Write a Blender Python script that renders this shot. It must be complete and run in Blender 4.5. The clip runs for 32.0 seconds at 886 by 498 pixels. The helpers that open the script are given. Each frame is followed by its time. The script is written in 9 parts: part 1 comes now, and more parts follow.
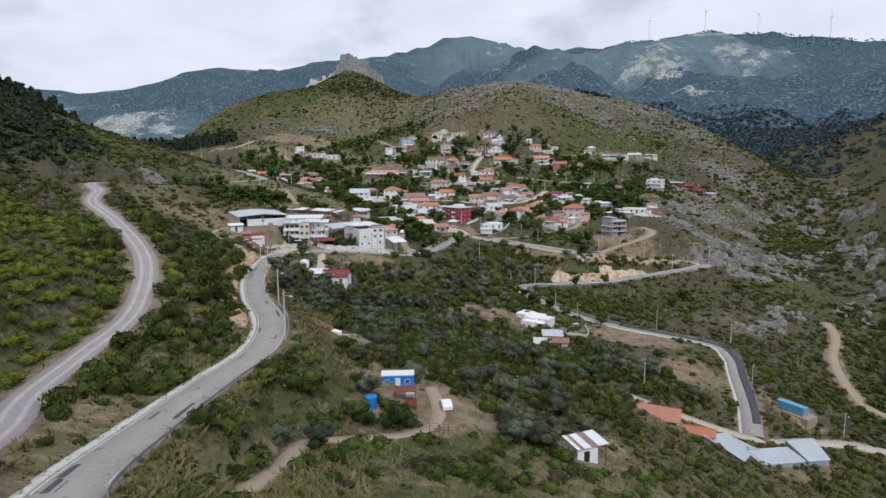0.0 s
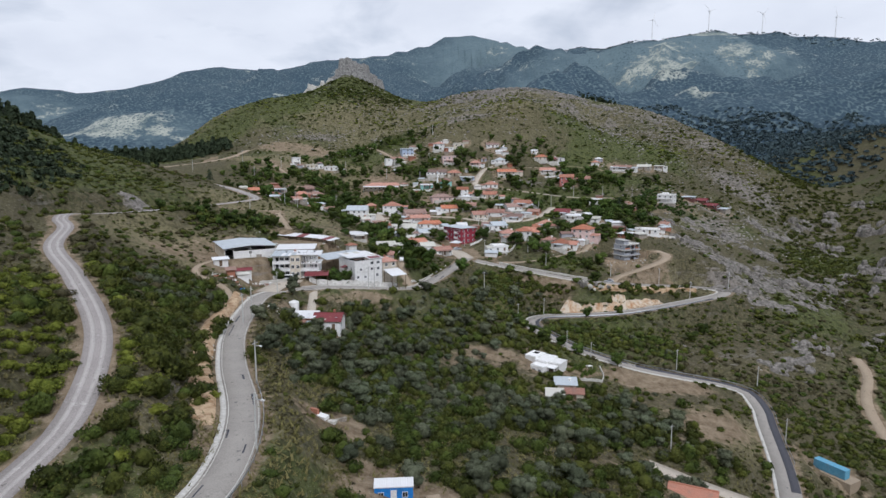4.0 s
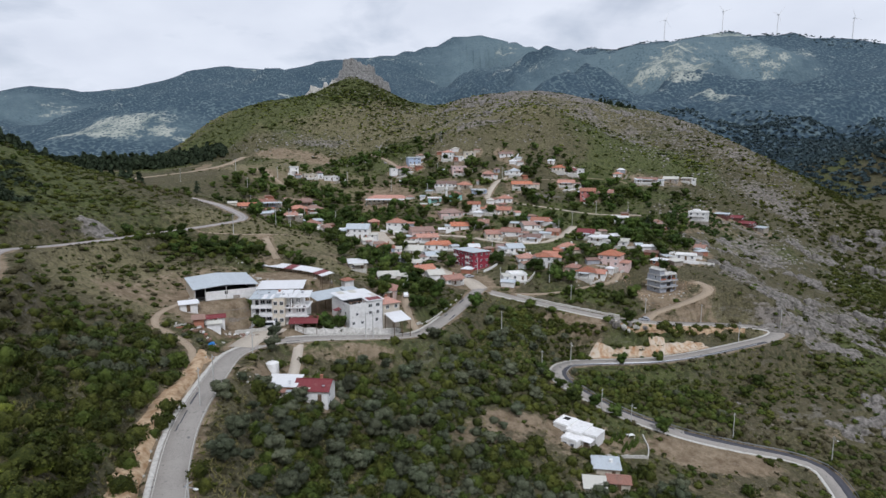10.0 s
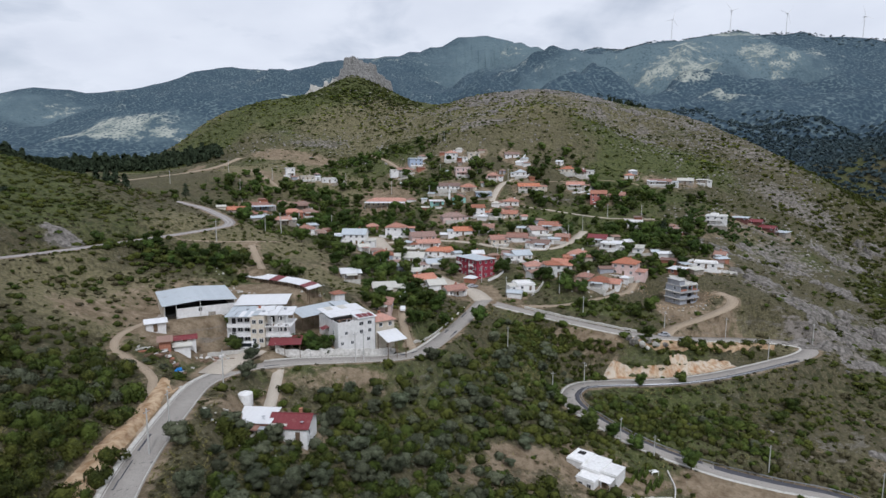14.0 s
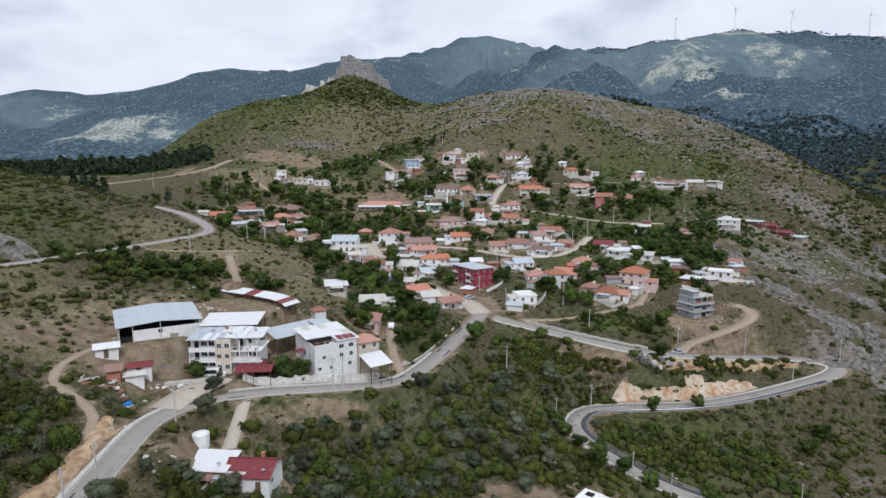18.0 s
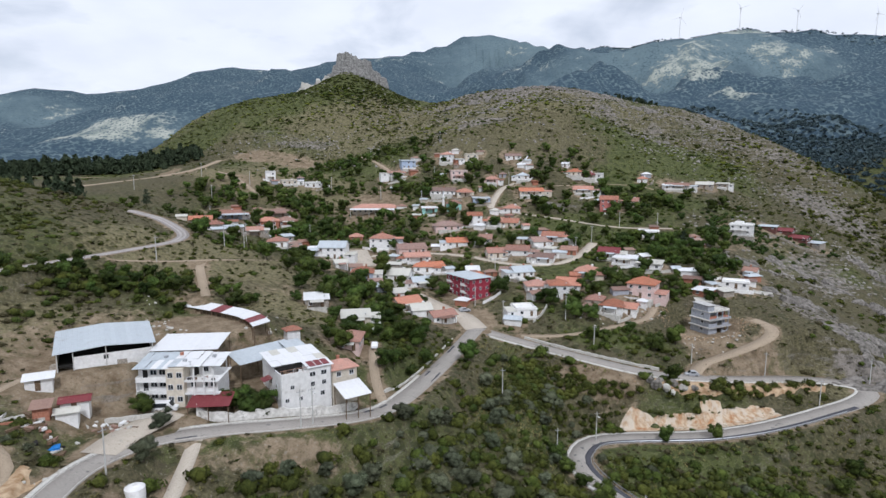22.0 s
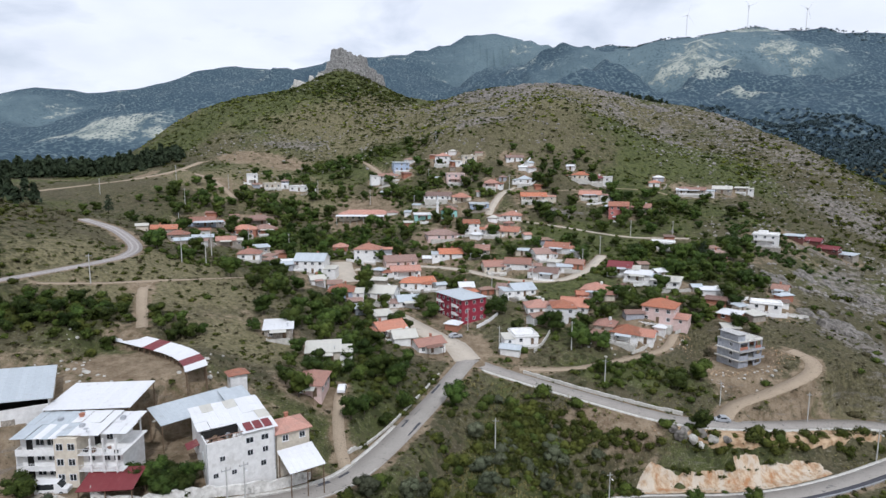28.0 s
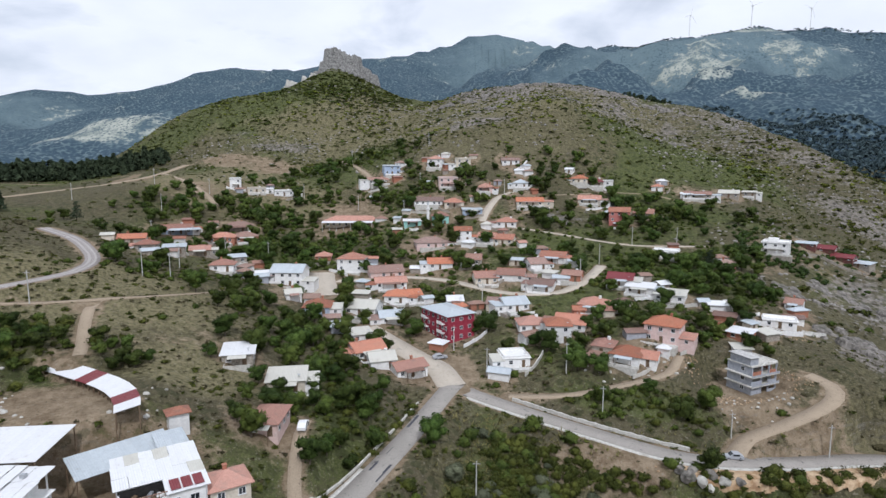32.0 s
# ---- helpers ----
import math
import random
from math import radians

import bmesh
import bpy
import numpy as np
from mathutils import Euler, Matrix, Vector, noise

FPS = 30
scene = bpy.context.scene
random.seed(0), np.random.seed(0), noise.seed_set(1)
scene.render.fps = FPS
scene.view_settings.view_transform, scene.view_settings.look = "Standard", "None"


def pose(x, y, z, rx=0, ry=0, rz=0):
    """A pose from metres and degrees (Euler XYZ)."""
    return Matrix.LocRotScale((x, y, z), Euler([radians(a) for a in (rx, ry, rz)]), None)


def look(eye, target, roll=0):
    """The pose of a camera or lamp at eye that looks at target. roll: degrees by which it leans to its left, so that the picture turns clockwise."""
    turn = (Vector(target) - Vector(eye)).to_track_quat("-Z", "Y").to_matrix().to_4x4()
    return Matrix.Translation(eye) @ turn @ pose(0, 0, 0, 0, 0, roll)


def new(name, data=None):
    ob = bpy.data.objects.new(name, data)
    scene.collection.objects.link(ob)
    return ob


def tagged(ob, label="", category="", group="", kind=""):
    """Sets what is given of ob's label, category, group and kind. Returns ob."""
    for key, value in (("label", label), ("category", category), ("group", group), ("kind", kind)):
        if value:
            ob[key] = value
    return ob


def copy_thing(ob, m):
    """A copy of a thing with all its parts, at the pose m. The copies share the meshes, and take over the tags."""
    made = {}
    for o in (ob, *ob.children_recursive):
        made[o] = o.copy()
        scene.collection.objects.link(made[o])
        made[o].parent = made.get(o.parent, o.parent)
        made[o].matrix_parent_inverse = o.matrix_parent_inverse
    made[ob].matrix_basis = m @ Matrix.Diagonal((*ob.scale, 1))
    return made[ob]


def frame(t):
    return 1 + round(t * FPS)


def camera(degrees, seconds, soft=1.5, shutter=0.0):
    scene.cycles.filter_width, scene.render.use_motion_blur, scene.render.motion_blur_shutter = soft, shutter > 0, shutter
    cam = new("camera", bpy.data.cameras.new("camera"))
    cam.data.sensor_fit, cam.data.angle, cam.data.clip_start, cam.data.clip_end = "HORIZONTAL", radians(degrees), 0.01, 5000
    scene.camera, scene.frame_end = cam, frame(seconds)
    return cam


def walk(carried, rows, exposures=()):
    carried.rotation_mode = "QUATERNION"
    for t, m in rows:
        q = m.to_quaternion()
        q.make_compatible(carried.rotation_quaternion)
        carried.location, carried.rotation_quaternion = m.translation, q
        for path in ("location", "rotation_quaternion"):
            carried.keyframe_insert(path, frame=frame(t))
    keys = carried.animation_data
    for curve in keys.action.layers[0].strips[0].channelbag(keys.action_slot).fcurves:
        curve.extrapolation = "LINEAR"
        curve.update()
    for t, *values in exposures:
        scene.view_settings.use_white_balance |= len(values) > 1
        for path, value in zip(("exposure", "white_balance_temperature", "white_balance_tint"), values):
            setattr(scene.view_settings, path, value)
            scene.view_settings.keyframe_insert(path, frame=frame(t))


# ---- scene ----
cam = camera(72.97, 32.0)
PATH = [
    (0.0, pose(0.00, 0.00, 100.00, 82.000, 0, -0.000) @ pose(0, 0, 0, 0, 0, -0.227)),
    (1.0, pose(-0.01, 4.35, 102.18, 81.919, 0, -0.024) @ pose(0, 0, 0, 0, 0, -0.225)),
    (2.0, pose(-0.17, 9.14, 104.87, 81.874, 0, -0.021) @ pose(0, 0, 0, 0, 0, -0.214)),
    (3.0, pose(-0.36, 14.32, 107.62, 81.845, 0, 0.011) @ pose(0, 0, 0, 0, 0, -0.194)),
    (3.5, pose(-0.48, 17.02, 109.02, 81.834, 0, 0.033) @ pose(0, 0, 0, 0, 0, -0.178)),
    (6.0, pose(-1.54, 32.16, 115.71, 81.830, 0, 0.284) @ pose(0, 0, 0, 0, 0, -0.016)),
    (9.0, pose(-2.61, 51.01, 118.01, 81.797, 0, 0.553) @ pose(0, 0, 0, 0, 0, 0.203)),
    (12.0, pose(-2.04, 67.04, 118.35, 81.850, 0, 0.955) @ pose(0, 0, 0, 0, 0, 0.187)),
    (14.5, pose(-0.88, 78.98, 118.22, 81.906, 0, 1.213) @ pose(0, 0, 0, 0, 0, 0.150)),
    (17.0, pose(1.01, 90.42, 118.29, 81.940, 0, 1.387) @ pose(0, 0, 0, 0, 0, 0.004)),
    (19.0, pose(2.52, 99.85, 119.18, 81.998, 0, 1.521) @ pose(0, 0, 0, 0, 0, 0.006)),
    (20.0, pose(3.45, 104.36, 119.06, 81.991, 0, 1.583) @ pose(0, 0, 0, 0, 0, 0.028)),
    (23.0, pose(5.66, 118.84, 119.79, 81.926, 0, 1.775) @ pose(0, 0, 0, 0, 0, 0.089)),
    (25.5, pose(7.31, 131.45, 120.35, 81.863, 0, 1.945) @ pose(0, 0, 0, 0, 0, 0.124)),
    (28.0, pose(9.43, 142.98, 121.05, 81.919, 0, 2.112) @ pose(0, 0, 0, 0, 0, 0.135)),
    (30.0, pose(12.00, 151.88, 121.73, 81.990, 0, 2.258) @ pose(0, 0, 0, 0, 0, 0.086)),
    (32.0, pose(14.59, 160.00, 122.12, 82.045, 0, 2.371) @ pose(0, 0, 0, 0, 0, 0.042)),
]
walk(cam, PATH, [(0.0, -0.2, 5800, 12), (13.0, -0.27, 5800, 12), (20.0, -0.1, 5800, 12), (26.0, -0.02, 5800, 12), (32.0, -0.02, 5800, 12)])


# ---------------------------------------------------------------- light
SUN_ROTATION, SUN_HEIGHT = radians(165), radians(50)
world = bpy.data.worlds.new("world")
scene.world = world
world.use_nodes = True

def sky():
    nodes, links = world.node_tree.nodes, world.node_tree.links
    back = nodes["Background"]
    tex = nodes.new("ShaderNodeTexSky")
    tex.sky_type, tex.sun_disc = "NISHITA", False
    tex.sun_elevation, tex.sun_rotation, tex.air_density, tex.dust_density = SUN_HEIGHT, SUN_ROTATION, 1.0, 2.0
    # Broken cloud over the blue.
    coord = nodes.new("ShaderNodeTexCoord")
    split = nodes.new("ShaderNodeSeparateXYZ")
    links.new(coord.outputs["Generated"], split.inputs[0])
    lift = nodes.new("ShaderNodeMath")
    lift.operation, lift.inputs[1].default_value = "ADD", 0.3
    links.new(split.outputs["Z"], lift.inputs[0])
    over = []
    for axis in ("X", "Y"):
        div = nodes.new("ShaderNodeMath")
        div.operation = "DIVIDE"
        links.new(split.outputs[axis], div.inputs[0])
        links.new(lift.outputs[0], div.inputs[1])
        over.append(div)
    joined = nodes.new("ShaderNodeCombineXYZ")
    links.new(over[0].outputs[0], joined.inputs["X"])
    links.new(over[1].outputs[0], joined.inputs["Y"])
    cloud = nodes.new("ShaderNodeTexNoise")
    cloud.inputs["Scale"].default_value, cloud.inputs["Detail"].default_value, cloud.inputs["Roughness"].default_value = 1.7, 10, 0.52
    cloud.inputs["Distortion"].default_value = 0.25
    links.new(joined.outputs[0], cloud.inputs["Vector"])
    ramp = nodes.new("ShaderNodeValToRGB")
    ramp.color_ramp.elements[0].position, ramp.color_ramp.elements[1].position = 0.35, 0.50
    ramp.color_ramp.elements[0].color = (0.58, 0.58, 0.58, 1)
    links.new(cloud.outputs["Fac"], ramp.inputs[0])
    shade = nodes.new("ShaderNodeTexNoise")
    shade.inputs["Scale"].default_value, shade.inputs["Detail"].default_value = 3.1, 7
    links.new(joined.outputs[0], shade.inputs["Vector"])
    grey = nodes.new("ShaderNodeValToRGB")
    grey.color_ramp.elements[0].position, grey.color_ramp.elements[1].position = 0.3, 0.66
    grey.color_ramp.elements[0].color, grey.color_ramp.elements[1].color = (11.3, 11.45, 11.75, 1), (12.8, 12.85, 12.9, 1)
    links.new(shade.outputs["Fac"], grey.inputs[0])
    mix = nodes.new("ShaderNodeMix")
    mix.data_type = "RGBA"
    links.new(ramp.outputs["Color"], mix.inputs["Factor"])
    links.new(tex.outputs[0], mix.inputs["A"])
    links.new(grey.outputs["Color"], mix.inputs["B"])
    links.new(mix.outputs["Result"], back.inputs["Color"])
    back.inputs["Strength"].default_value = 0.077


sky()
sun = new("sun", bpy.data.lights.new("sun", "SUN"))
sun.data.energy, sun.data.angle, sun.data.color = 2.0, radians(3), (1.0, 0.96, 0.91)
sun.matrix_world = look((300 * math.cos(SUN_HEIGHT) * math.sin(SUN_ROTATION), 300 * math.cos(SUN_HEIGHT) * math.cos(SUN_ROTATION), 300 * math.sin(SUN_HEIGHT)), (0, 0, 0))


# ---------------------------------------------------------------- materials
class Nodes:
    """Small helper to wire a node material."""

    def __init__(self, name):
        self.m = bpy.data.materials.new(name)
        self.m.use_nodes = True
        self.t = self.m.node_tree
        self.b = self.t.nodes["Principled BSDF"]
        self.b.inputs["Specular IOR Level"].default_value = 0.25
        self.pos = self.node("ShaderNodeNewGeometry").outputs["Position"]

    def node(self, kind):
        return self.t.nodes.new(kind)

    def link(self, a, b):
        self.t.links.new(a, b)

    def noise(self, scale, detail=4, rough=0.55, vector=None):
        n = self.node("ShaderNodeTexNoise")
        n.inputs["Scale"].default_value, n.inputs["Detail"].default_value, n.inputs["Roughness"].default_value = scale, detail, rough
        self.link(vector or self.pos, n.inputs["Vector"])
        return n.outputs["Fac"]

    def ramp(self, fac, low, high, a=0.0, b=1.0):
        r = self.node("ShaderNodeMapRange")
        r.interpolation_type = "SMOOTHSTEP"
        r.inputs["From Min"].default_value, r.inputs["From Max"].default_value = low, high
        r.inputs["To Min"].default_value, r.inputs["To Max"].default_value = a, b
        self.link(fac, r.inputs["Value"])
        return r.outputs["Result"]

    def math(self, op, a, b):
        n = self.node("ShaderNodeMath")
        n.operation = op
        for k, v in enumerate((a, b)):
            if isinstance(v, (int, float)):
                n.inputs[k].default_value = v
            else:
                self.link(v, n.inputs[k])
        return n.outputs[0]

    def mix(self, fac, a, b, blend="MIX"):
        n = self.node("ShaderNodeMix")
        n.data_type, n.blend_type = "RGBA", blend
        for key, v in (("Factor", fac), ("A", a), ("B", b)):
            socket = [s for s in n.inputs if s.name == key and s.enabled][0]
            if isinstance(v, tuple):
                socket.default_value = (*v, 1)
            elif isinstance(v, (int, float)):
                socket.default_value = v
            else:
                self.link(v, socket)
        return [s for s in n.outputs if s.enabled][0]

    def bump(self, height, strength, distance=0.1):
        n = self.node("ShaderNodeBump")
        n.inputs["Strength"].default_value, n.inputs["Distance"].default_value = strength, distance
        self.link(height, n.inputs["Height"])
        self.link(n.outputs["Normal"], self.b.inputs["Normal"])

    def done(self, colour, rough=0.9, metal=0.0):
        self.link(colour, self.b.inputs["Base Color"])
        if isinstance(rough, float):
            self.b.inputs["Roughness"].default_value = rough
        else:
            self.link(rough, self.b.inputs["Roughness"])
        self.b.inputs["Metallic"].default_value = metal
        return self.m


def surface(name, dark, light, grain=3.0, rough=0.85, stain=None, stain_size=0.35, relief=0.3, metal=0.0, vary=0.0):
    """A worn surface: grain and broad stains, and fine relief."""
    n = Nodes(name)
    fine = n.noise(grain, 6, 0.65)
    colour = n.mix(n.ramp(fine, 0.3, 0.7), dark, light)
    if stain:
        broad = n.noise(stain_size, 5, 0.7)
        colour = n.mix(n.ramp(broad, 0.52, 0.72, 0, 0.75), colour, stain)
    if vary:
        rand = n.node("ShaderNodeObjectInfo").outputs["Random"]
        hue = n.node("ShaderNodeHueSaturation")
        n.link(n.ramp(rand, 0, 1, 1 - vary, 1 + vary), hue.inputs["Value"])
        n.link(colour, hue.inputs["Color"])
        colour = hue.outputs["Color"]
    n.bump(fine, relief, 0.05)
    return n.done(colour, rough, metal)


def cut_earth():
    """A raw cut in pale soil: white and orange streaks running down the face."""
    n = Nodes("raw_cut_earth")
    split, squeezed = n.node("ShaderNodeMapping"), n.node("ShaderNodeMapping")
    split.inputs["Scale"].default_value = (1.0, 1.0, 0.16)
    squeezed.inputs["Scale"].default_value = (1.0, 1.0, 0.45)
    n.link(n.pos, split.inputs["Vector"])
    n.link(n.pos, squeezed.inputs["Vector"])
    streak, lump, fine = n.noise(0.32, 5, 0.65, split.outputs["Vector"]), n.noise(0.9, 6, 0.7, squeezed.outputs["Vector"]), n.noise(5, 4, 0.6)
    colour = n.mix(n.ramp(lump, 0.3, 0.7), (0.36, 0.22, 0.12), (0.62, 0.50, 0.36))
    colour = n.mix(n.ramp(streak, 0.48, 0.6, 0, 0.85), colour, (0.60, 0.53, 0.43))
    colour = n.mix(n.ramp(streak, 0.46, 0.36, 0, 0.8), colour, (0.40, 0.19, 0.08))
    colour = n.mix(n.ramp(fine, 0.6, 0.75, 0, 0.4), colour, (0.2, 0.13, 0.08))
    n.bump(lump, 0.8, 0.5)
    return n.done(colour, 0.95)


def tile_roof(name, dark, light, stain):
    """Clay tiles: rows across the slope and rounded ribs down it, weathered in patches."""
    n = Nodes(name)
    coord = n.node("ShaderNodeTexCoord").outputs["Object"]
    split = n.node("ShaderNodeSeparateXYZ")
    n.link(coord, split.inputs[0])
    ribs = n.math("ABSOLUTE", n.math("SINE", n.math("MULTIPLY", n.math("ADD", split.outputs["X"], n.math("MULTIPLY", split.outputs["Y"], 0.9)), 10.5), 0), 0)
    rows = n.math("FRACT", n.math("MULTIPLY", split.outputs["Z"], 5.2), 0)
    patch = n.noise(0.55, 5, 0.7)
    fine = n.noise(7, 4, 0.6)
    colour = n.mix(n.ramp(fine, 0.3, 0.7), dark, light)
    colour = n.mix(n.ramp(patch, 0.5, 0.72, 0, 0.8), colour, stain)
    colour = n.mix(n.ramp(ribs, 0.0, 0.35, 0.45, 0), colour, tuple(c * 0.45 for c in dark))
    rand = n.node("ShaderNodeObjectInfo").outputs["Random"]
    hue = n.node("ShaderNodeHueSaturation")
    n.link(n.ramp(rand, 0, 1, 0.68, 1.2), hue.inputs["Value"])
    n.link(n.ramp(n.math("FRACT", n.math("MULTIPLY", rand, 7.3), 0), 0, 1, 0.78, 1.08), hue.inputs["Saturation"])
    n.link(colour, hue.inputs["Color"])
    n.bump(n.math("ADD", ribs, n.math("MULTIPLY", rows, 0.6)), 0.6, 0.06)
    return n.done(hue.outputs["Color"], 0.85)


def sheet_metal(name, dark, light, rust, rough=0.5):
    """Corrugated sheets with rust and dirt."""
    n = Nodes(name)
    coord = n.node("ShaderNodeTexCoord").outputs["Object"]
    split = n.node("ShaderNodeSeparateXYZ")
    n.link(coord, split.inputs[0])
    waves = n.math("SINE", n.math("MULTIPLY", split.outputs["X"], 18.0), 0)
    lap = n.math("FRACT", n.math("MULTIPLY", split.outputs["X"], 0.95), 0)
    sheet = n.node("ShaderNodeTexWhiteNoise")
    sheet.noise_dimensions = "1D"
    n.link(n.math("FLOOR", n.math("MULTIPLY", split.outputs["X"], 0.95), 0), sheet.inputs["W"])
    patch = n.noise(0.5, 6, 0.75)
    colour = n.mix(n.noise(2.0, 5), dark, light)
    colour = n.mix(n.ramp(sheet.outputs["Value"], 0, 1, 0, 0.25), colour, dark)
    colour = n.mix(n.ramp(patch, 0.55, 0.75, 0, 0.7), colour, rust)
    colour = n.mix(n.ramp(lap, 0.0, 0.05, 0.4, 0), colour, rust)
    n.bump(waves, 0.35, 0.03)
    return n.done(colour, rough, 0.1)


def foliage(name, dark, mid, light, patch=0.16, single=False):
    """Leaves: each clump its own tone, with broad drifts of tone."""
    n = Nodes(name)
    isle = n.math("ADD", n.math("MULTIPLY", n.node("ShaderNodeNewGeometry").outputs["Random Per Island"], 0.35), n.ramp(n.noise(4.6, 5, 0.75), 0.3, 0.7, -0.05, 0.72))
    drift, clump = n.noise(patch, 3, 0.6), n.noise(0.42, 3, 0.6)
    colour = n.mix(n.ramp(isle, 0.0, 0.75), dark, mid)
    colour = n.mix(n.ramp(isle, 0.65, 1.0), colour, light)
    colour = n.mix(n.ramp(drift, 0.42, 0.68, 0, 0.75), colour, n.mix(0.55, mid, light))
    colour = n.mix(n.ramp(clump, 0.48, 0.66, 0, 0.6), colour, dark)
    hue = n.node("ShaderNodeHueSaturation")
    rand = n.node("ShaderNodeObjectInfo").outputs["Random"]
    n.link(n.ramp(rand, 0, 1, 0.72, 1.42), hue.inputs["Value"])
    n.link(n.ramp(n.math("FRACT", n.math("MULTIPLY", rand, 9.1), 0), 0, 1, 0.485, 0.515), hue.inputs["Hue"])
    n.link(colour, hue.inputs["Color"])
    n.bump(n.noise(5.2, 4, 0.75), 1.0, 0.3)
    n.b.inputs["Specular IOR Level"].default_value = 0.1
    m = n.done(hue.outputs["Color"] if single else colour, 0.75)
    n.b.inputs["Specular IOR Level"].default_value = 0.15
    return m


def ground_material():
    n = Nodes("hillside")
    n.b.inputs["Specular IOR Level"].default_value = 0.08
    cover = n.node("ShaderNodeAttribute")
    cover.attribute_name = "cover"
    split = n.node("ShaderNodeSeparateColor")
    n.link(cover.outputs["Color"], split.inputs[0])
    earth_w, grass_w, rock_w = split.outputs[0], split.outputs[1], split.outputs[2]
    far = n.node("ShaderNodeAttribute")
    far.attribute_name = "wood"
    tuft, fine, broad, grit = n.noise(0.9, 6, 0.7), n.noise(4.2, 5, 0.7), n.noise(0.06, 5, 0.65), n.noise(0.3, 6, 0.72)
    dry = n.mix(n.ramp(tuft, 0.3, 0.68), (0.043, 0.040, 0.021), (0.140, 0.126, 0.070))
    dry = n.mix(n.ramp(broad, 0.42, 0.62, 0, 0.6), dry, n.mix(n.ramp(fine, 0.35, 0.68), (0.060, 0.052, 0.032), (0.130, 0.110, 0.074)))
    # Dry straw; on the upper hill it also paints in sunlight and haze.
    straw_and_sunlit = n.mix(n.ramp(tuft, 0.32, 0.66), (0.100, 0.090, 0.048), (0.240, 0.212, 0.118))
    dry = n.mix(n.ramp(n.math("ADD", cover.outputs["Alpha"], n.math("MULTIPLY", n.math("SUBTRACT", grit, 0.5), 0.8)), 0.35, 0.75, 0, 0.85), dry, straw_and_sunlit)
    green = n.mix(n.ramp(fine, 0.3, 0.7), (0.036, 0.045, 0.014), (0.130, 0.145, 0.054))
    green = n.mix(n.ramp(grit, 0.5, 0.7, 0, 0.7), green, (0.122, 0.126, 0.052))
    earth = n.mix(n.ramp(grit, 0.32, 0.7), (0.155, 0.112, 0.070), (0.315, 0.250, 0.172))
    earth = n.mix(n.ramp(fine, 0.45, 0.75, 0, 0.6), earth, (0.15, 0.105, 0.07))
    rock = n.mix(n.ramp(grit, 0.3, 0.66), (0.070, 0.063, 0.054), (0.270, 0.240, 0.208))
    rock = n.mix(n.ramp(fine, 0.5, 0.75, 0, 0.75), rock, (0.065, 0.06, 0.05))

    def spread(weight, pattern, soft):
        return n.ramp(n.math("ADD", weight, n.math("SUBTRACT", pattern, 0.5)), 0.5 - soft, 0.5 + soft)

    colour = n.mix(spread(grass_w, n.math("ADD", n.math("MULTIPLY", tuft, 0.55), n.math("ADD", n.math("MULTIPLY", grit, 0.4), n.math("MULTIPLY", n.math("SUBTRACT", fine, 0.5), 0.5))), 0.11), dry, green)
    colour = n.mix(spread(earth_w, grit, 0.13), colour, earth)
    squash = n.node("ShaderNodeVectorMath")
    squash.operation = "MULTIPLY"
    squash.inputs[1].default_value = (0.09, 0.09, 0.75)
    n.link(n.pos, squash.inputs[0])
    strata = n.noise(1.0, 6, 0.75, squash.outputs[0])
    ledge = n.math("ADD", n.math("MULTIPLY", grit, 0.45), n.math("MULTIPLY", strata, 0.6))
    colour = n.mix(spread(rock_w, ledge, 0.07), colour, rock)
    # Thin ledges of bedrock along the slope.
    shelf = n.math("MULTIPLY", n.ramp(strata, 0.53, 0.60), n.ramp(n.math("ADD", rock_w, n.math("SUBTRACT", broad, 0.5)), 0.12, 0.42, 0, 0.62))
    colour = n.mix(shelf, colour, n.mix(n.ramp(fine, 0.35, 0.7), (0.115, 0.104, 0.092), (0.325, 0.298, 0.268)))
    # Pale stones and bleached grass between the tufts.
    speckle = n.noise(1.9, 3, 0.6)
    colour = n.mix(n.ramp(speckle, 0.585, 0.68, 0, 0.5), colour, (0.29, 0.265, 0.215))
    colour = n.mix(n.ramp(speckle, 0.33, 0.41, 0.5, 0), colour, (0.045, 0.042, 0.022))
    # Low thorny scrub, too small to stand as bushes.
    cells = n.node("ShaderNodeTexVoronoi")
    cells.inputs["Scale"].default_value = 0.36
    n.link(n.pos, cells.inputs["Vector"])
    scrub = n.math("MULTIPLY", n.ramp(n.math("ADD", cells.outputs["Distance"], n.math("MULTIPLY", n.math("SUBTRACT", tuft, 0.5), 0.7)), 0.34, 0.50, 1, 0), n.ramp(n.math("SUBTRACT", n.math("ADD", grass_w, broad), n.math("MULTIPLY", earth_w, 0.7)), 0.5, 0.95))
    colour = n.mix(n.math("MULTIPLY", scrub, 0.65), colour, (0.040, 0.046, 0.020))
    # Woods on the far slopes, with distance haze painted into their colours as blue.
    crowns = n.node("ShaderNodeTexVoronoi")
    crowns.inputs["Scale"].default_value = 0.125
    n.link(n.pos, crowns.inputs["Vector"])
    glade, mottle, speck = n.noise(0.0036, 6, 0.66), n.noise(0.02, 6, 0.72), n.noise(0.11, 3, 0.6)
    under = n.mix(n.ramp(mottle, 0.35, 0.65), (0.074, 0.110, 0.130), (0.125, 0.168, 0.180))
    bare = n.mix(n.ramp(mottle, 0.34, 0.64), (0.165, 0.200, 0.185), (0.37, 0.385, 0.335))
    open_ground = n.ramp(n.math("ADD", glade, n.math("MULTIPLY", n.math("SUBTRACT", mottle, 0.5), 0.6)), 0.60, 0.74)
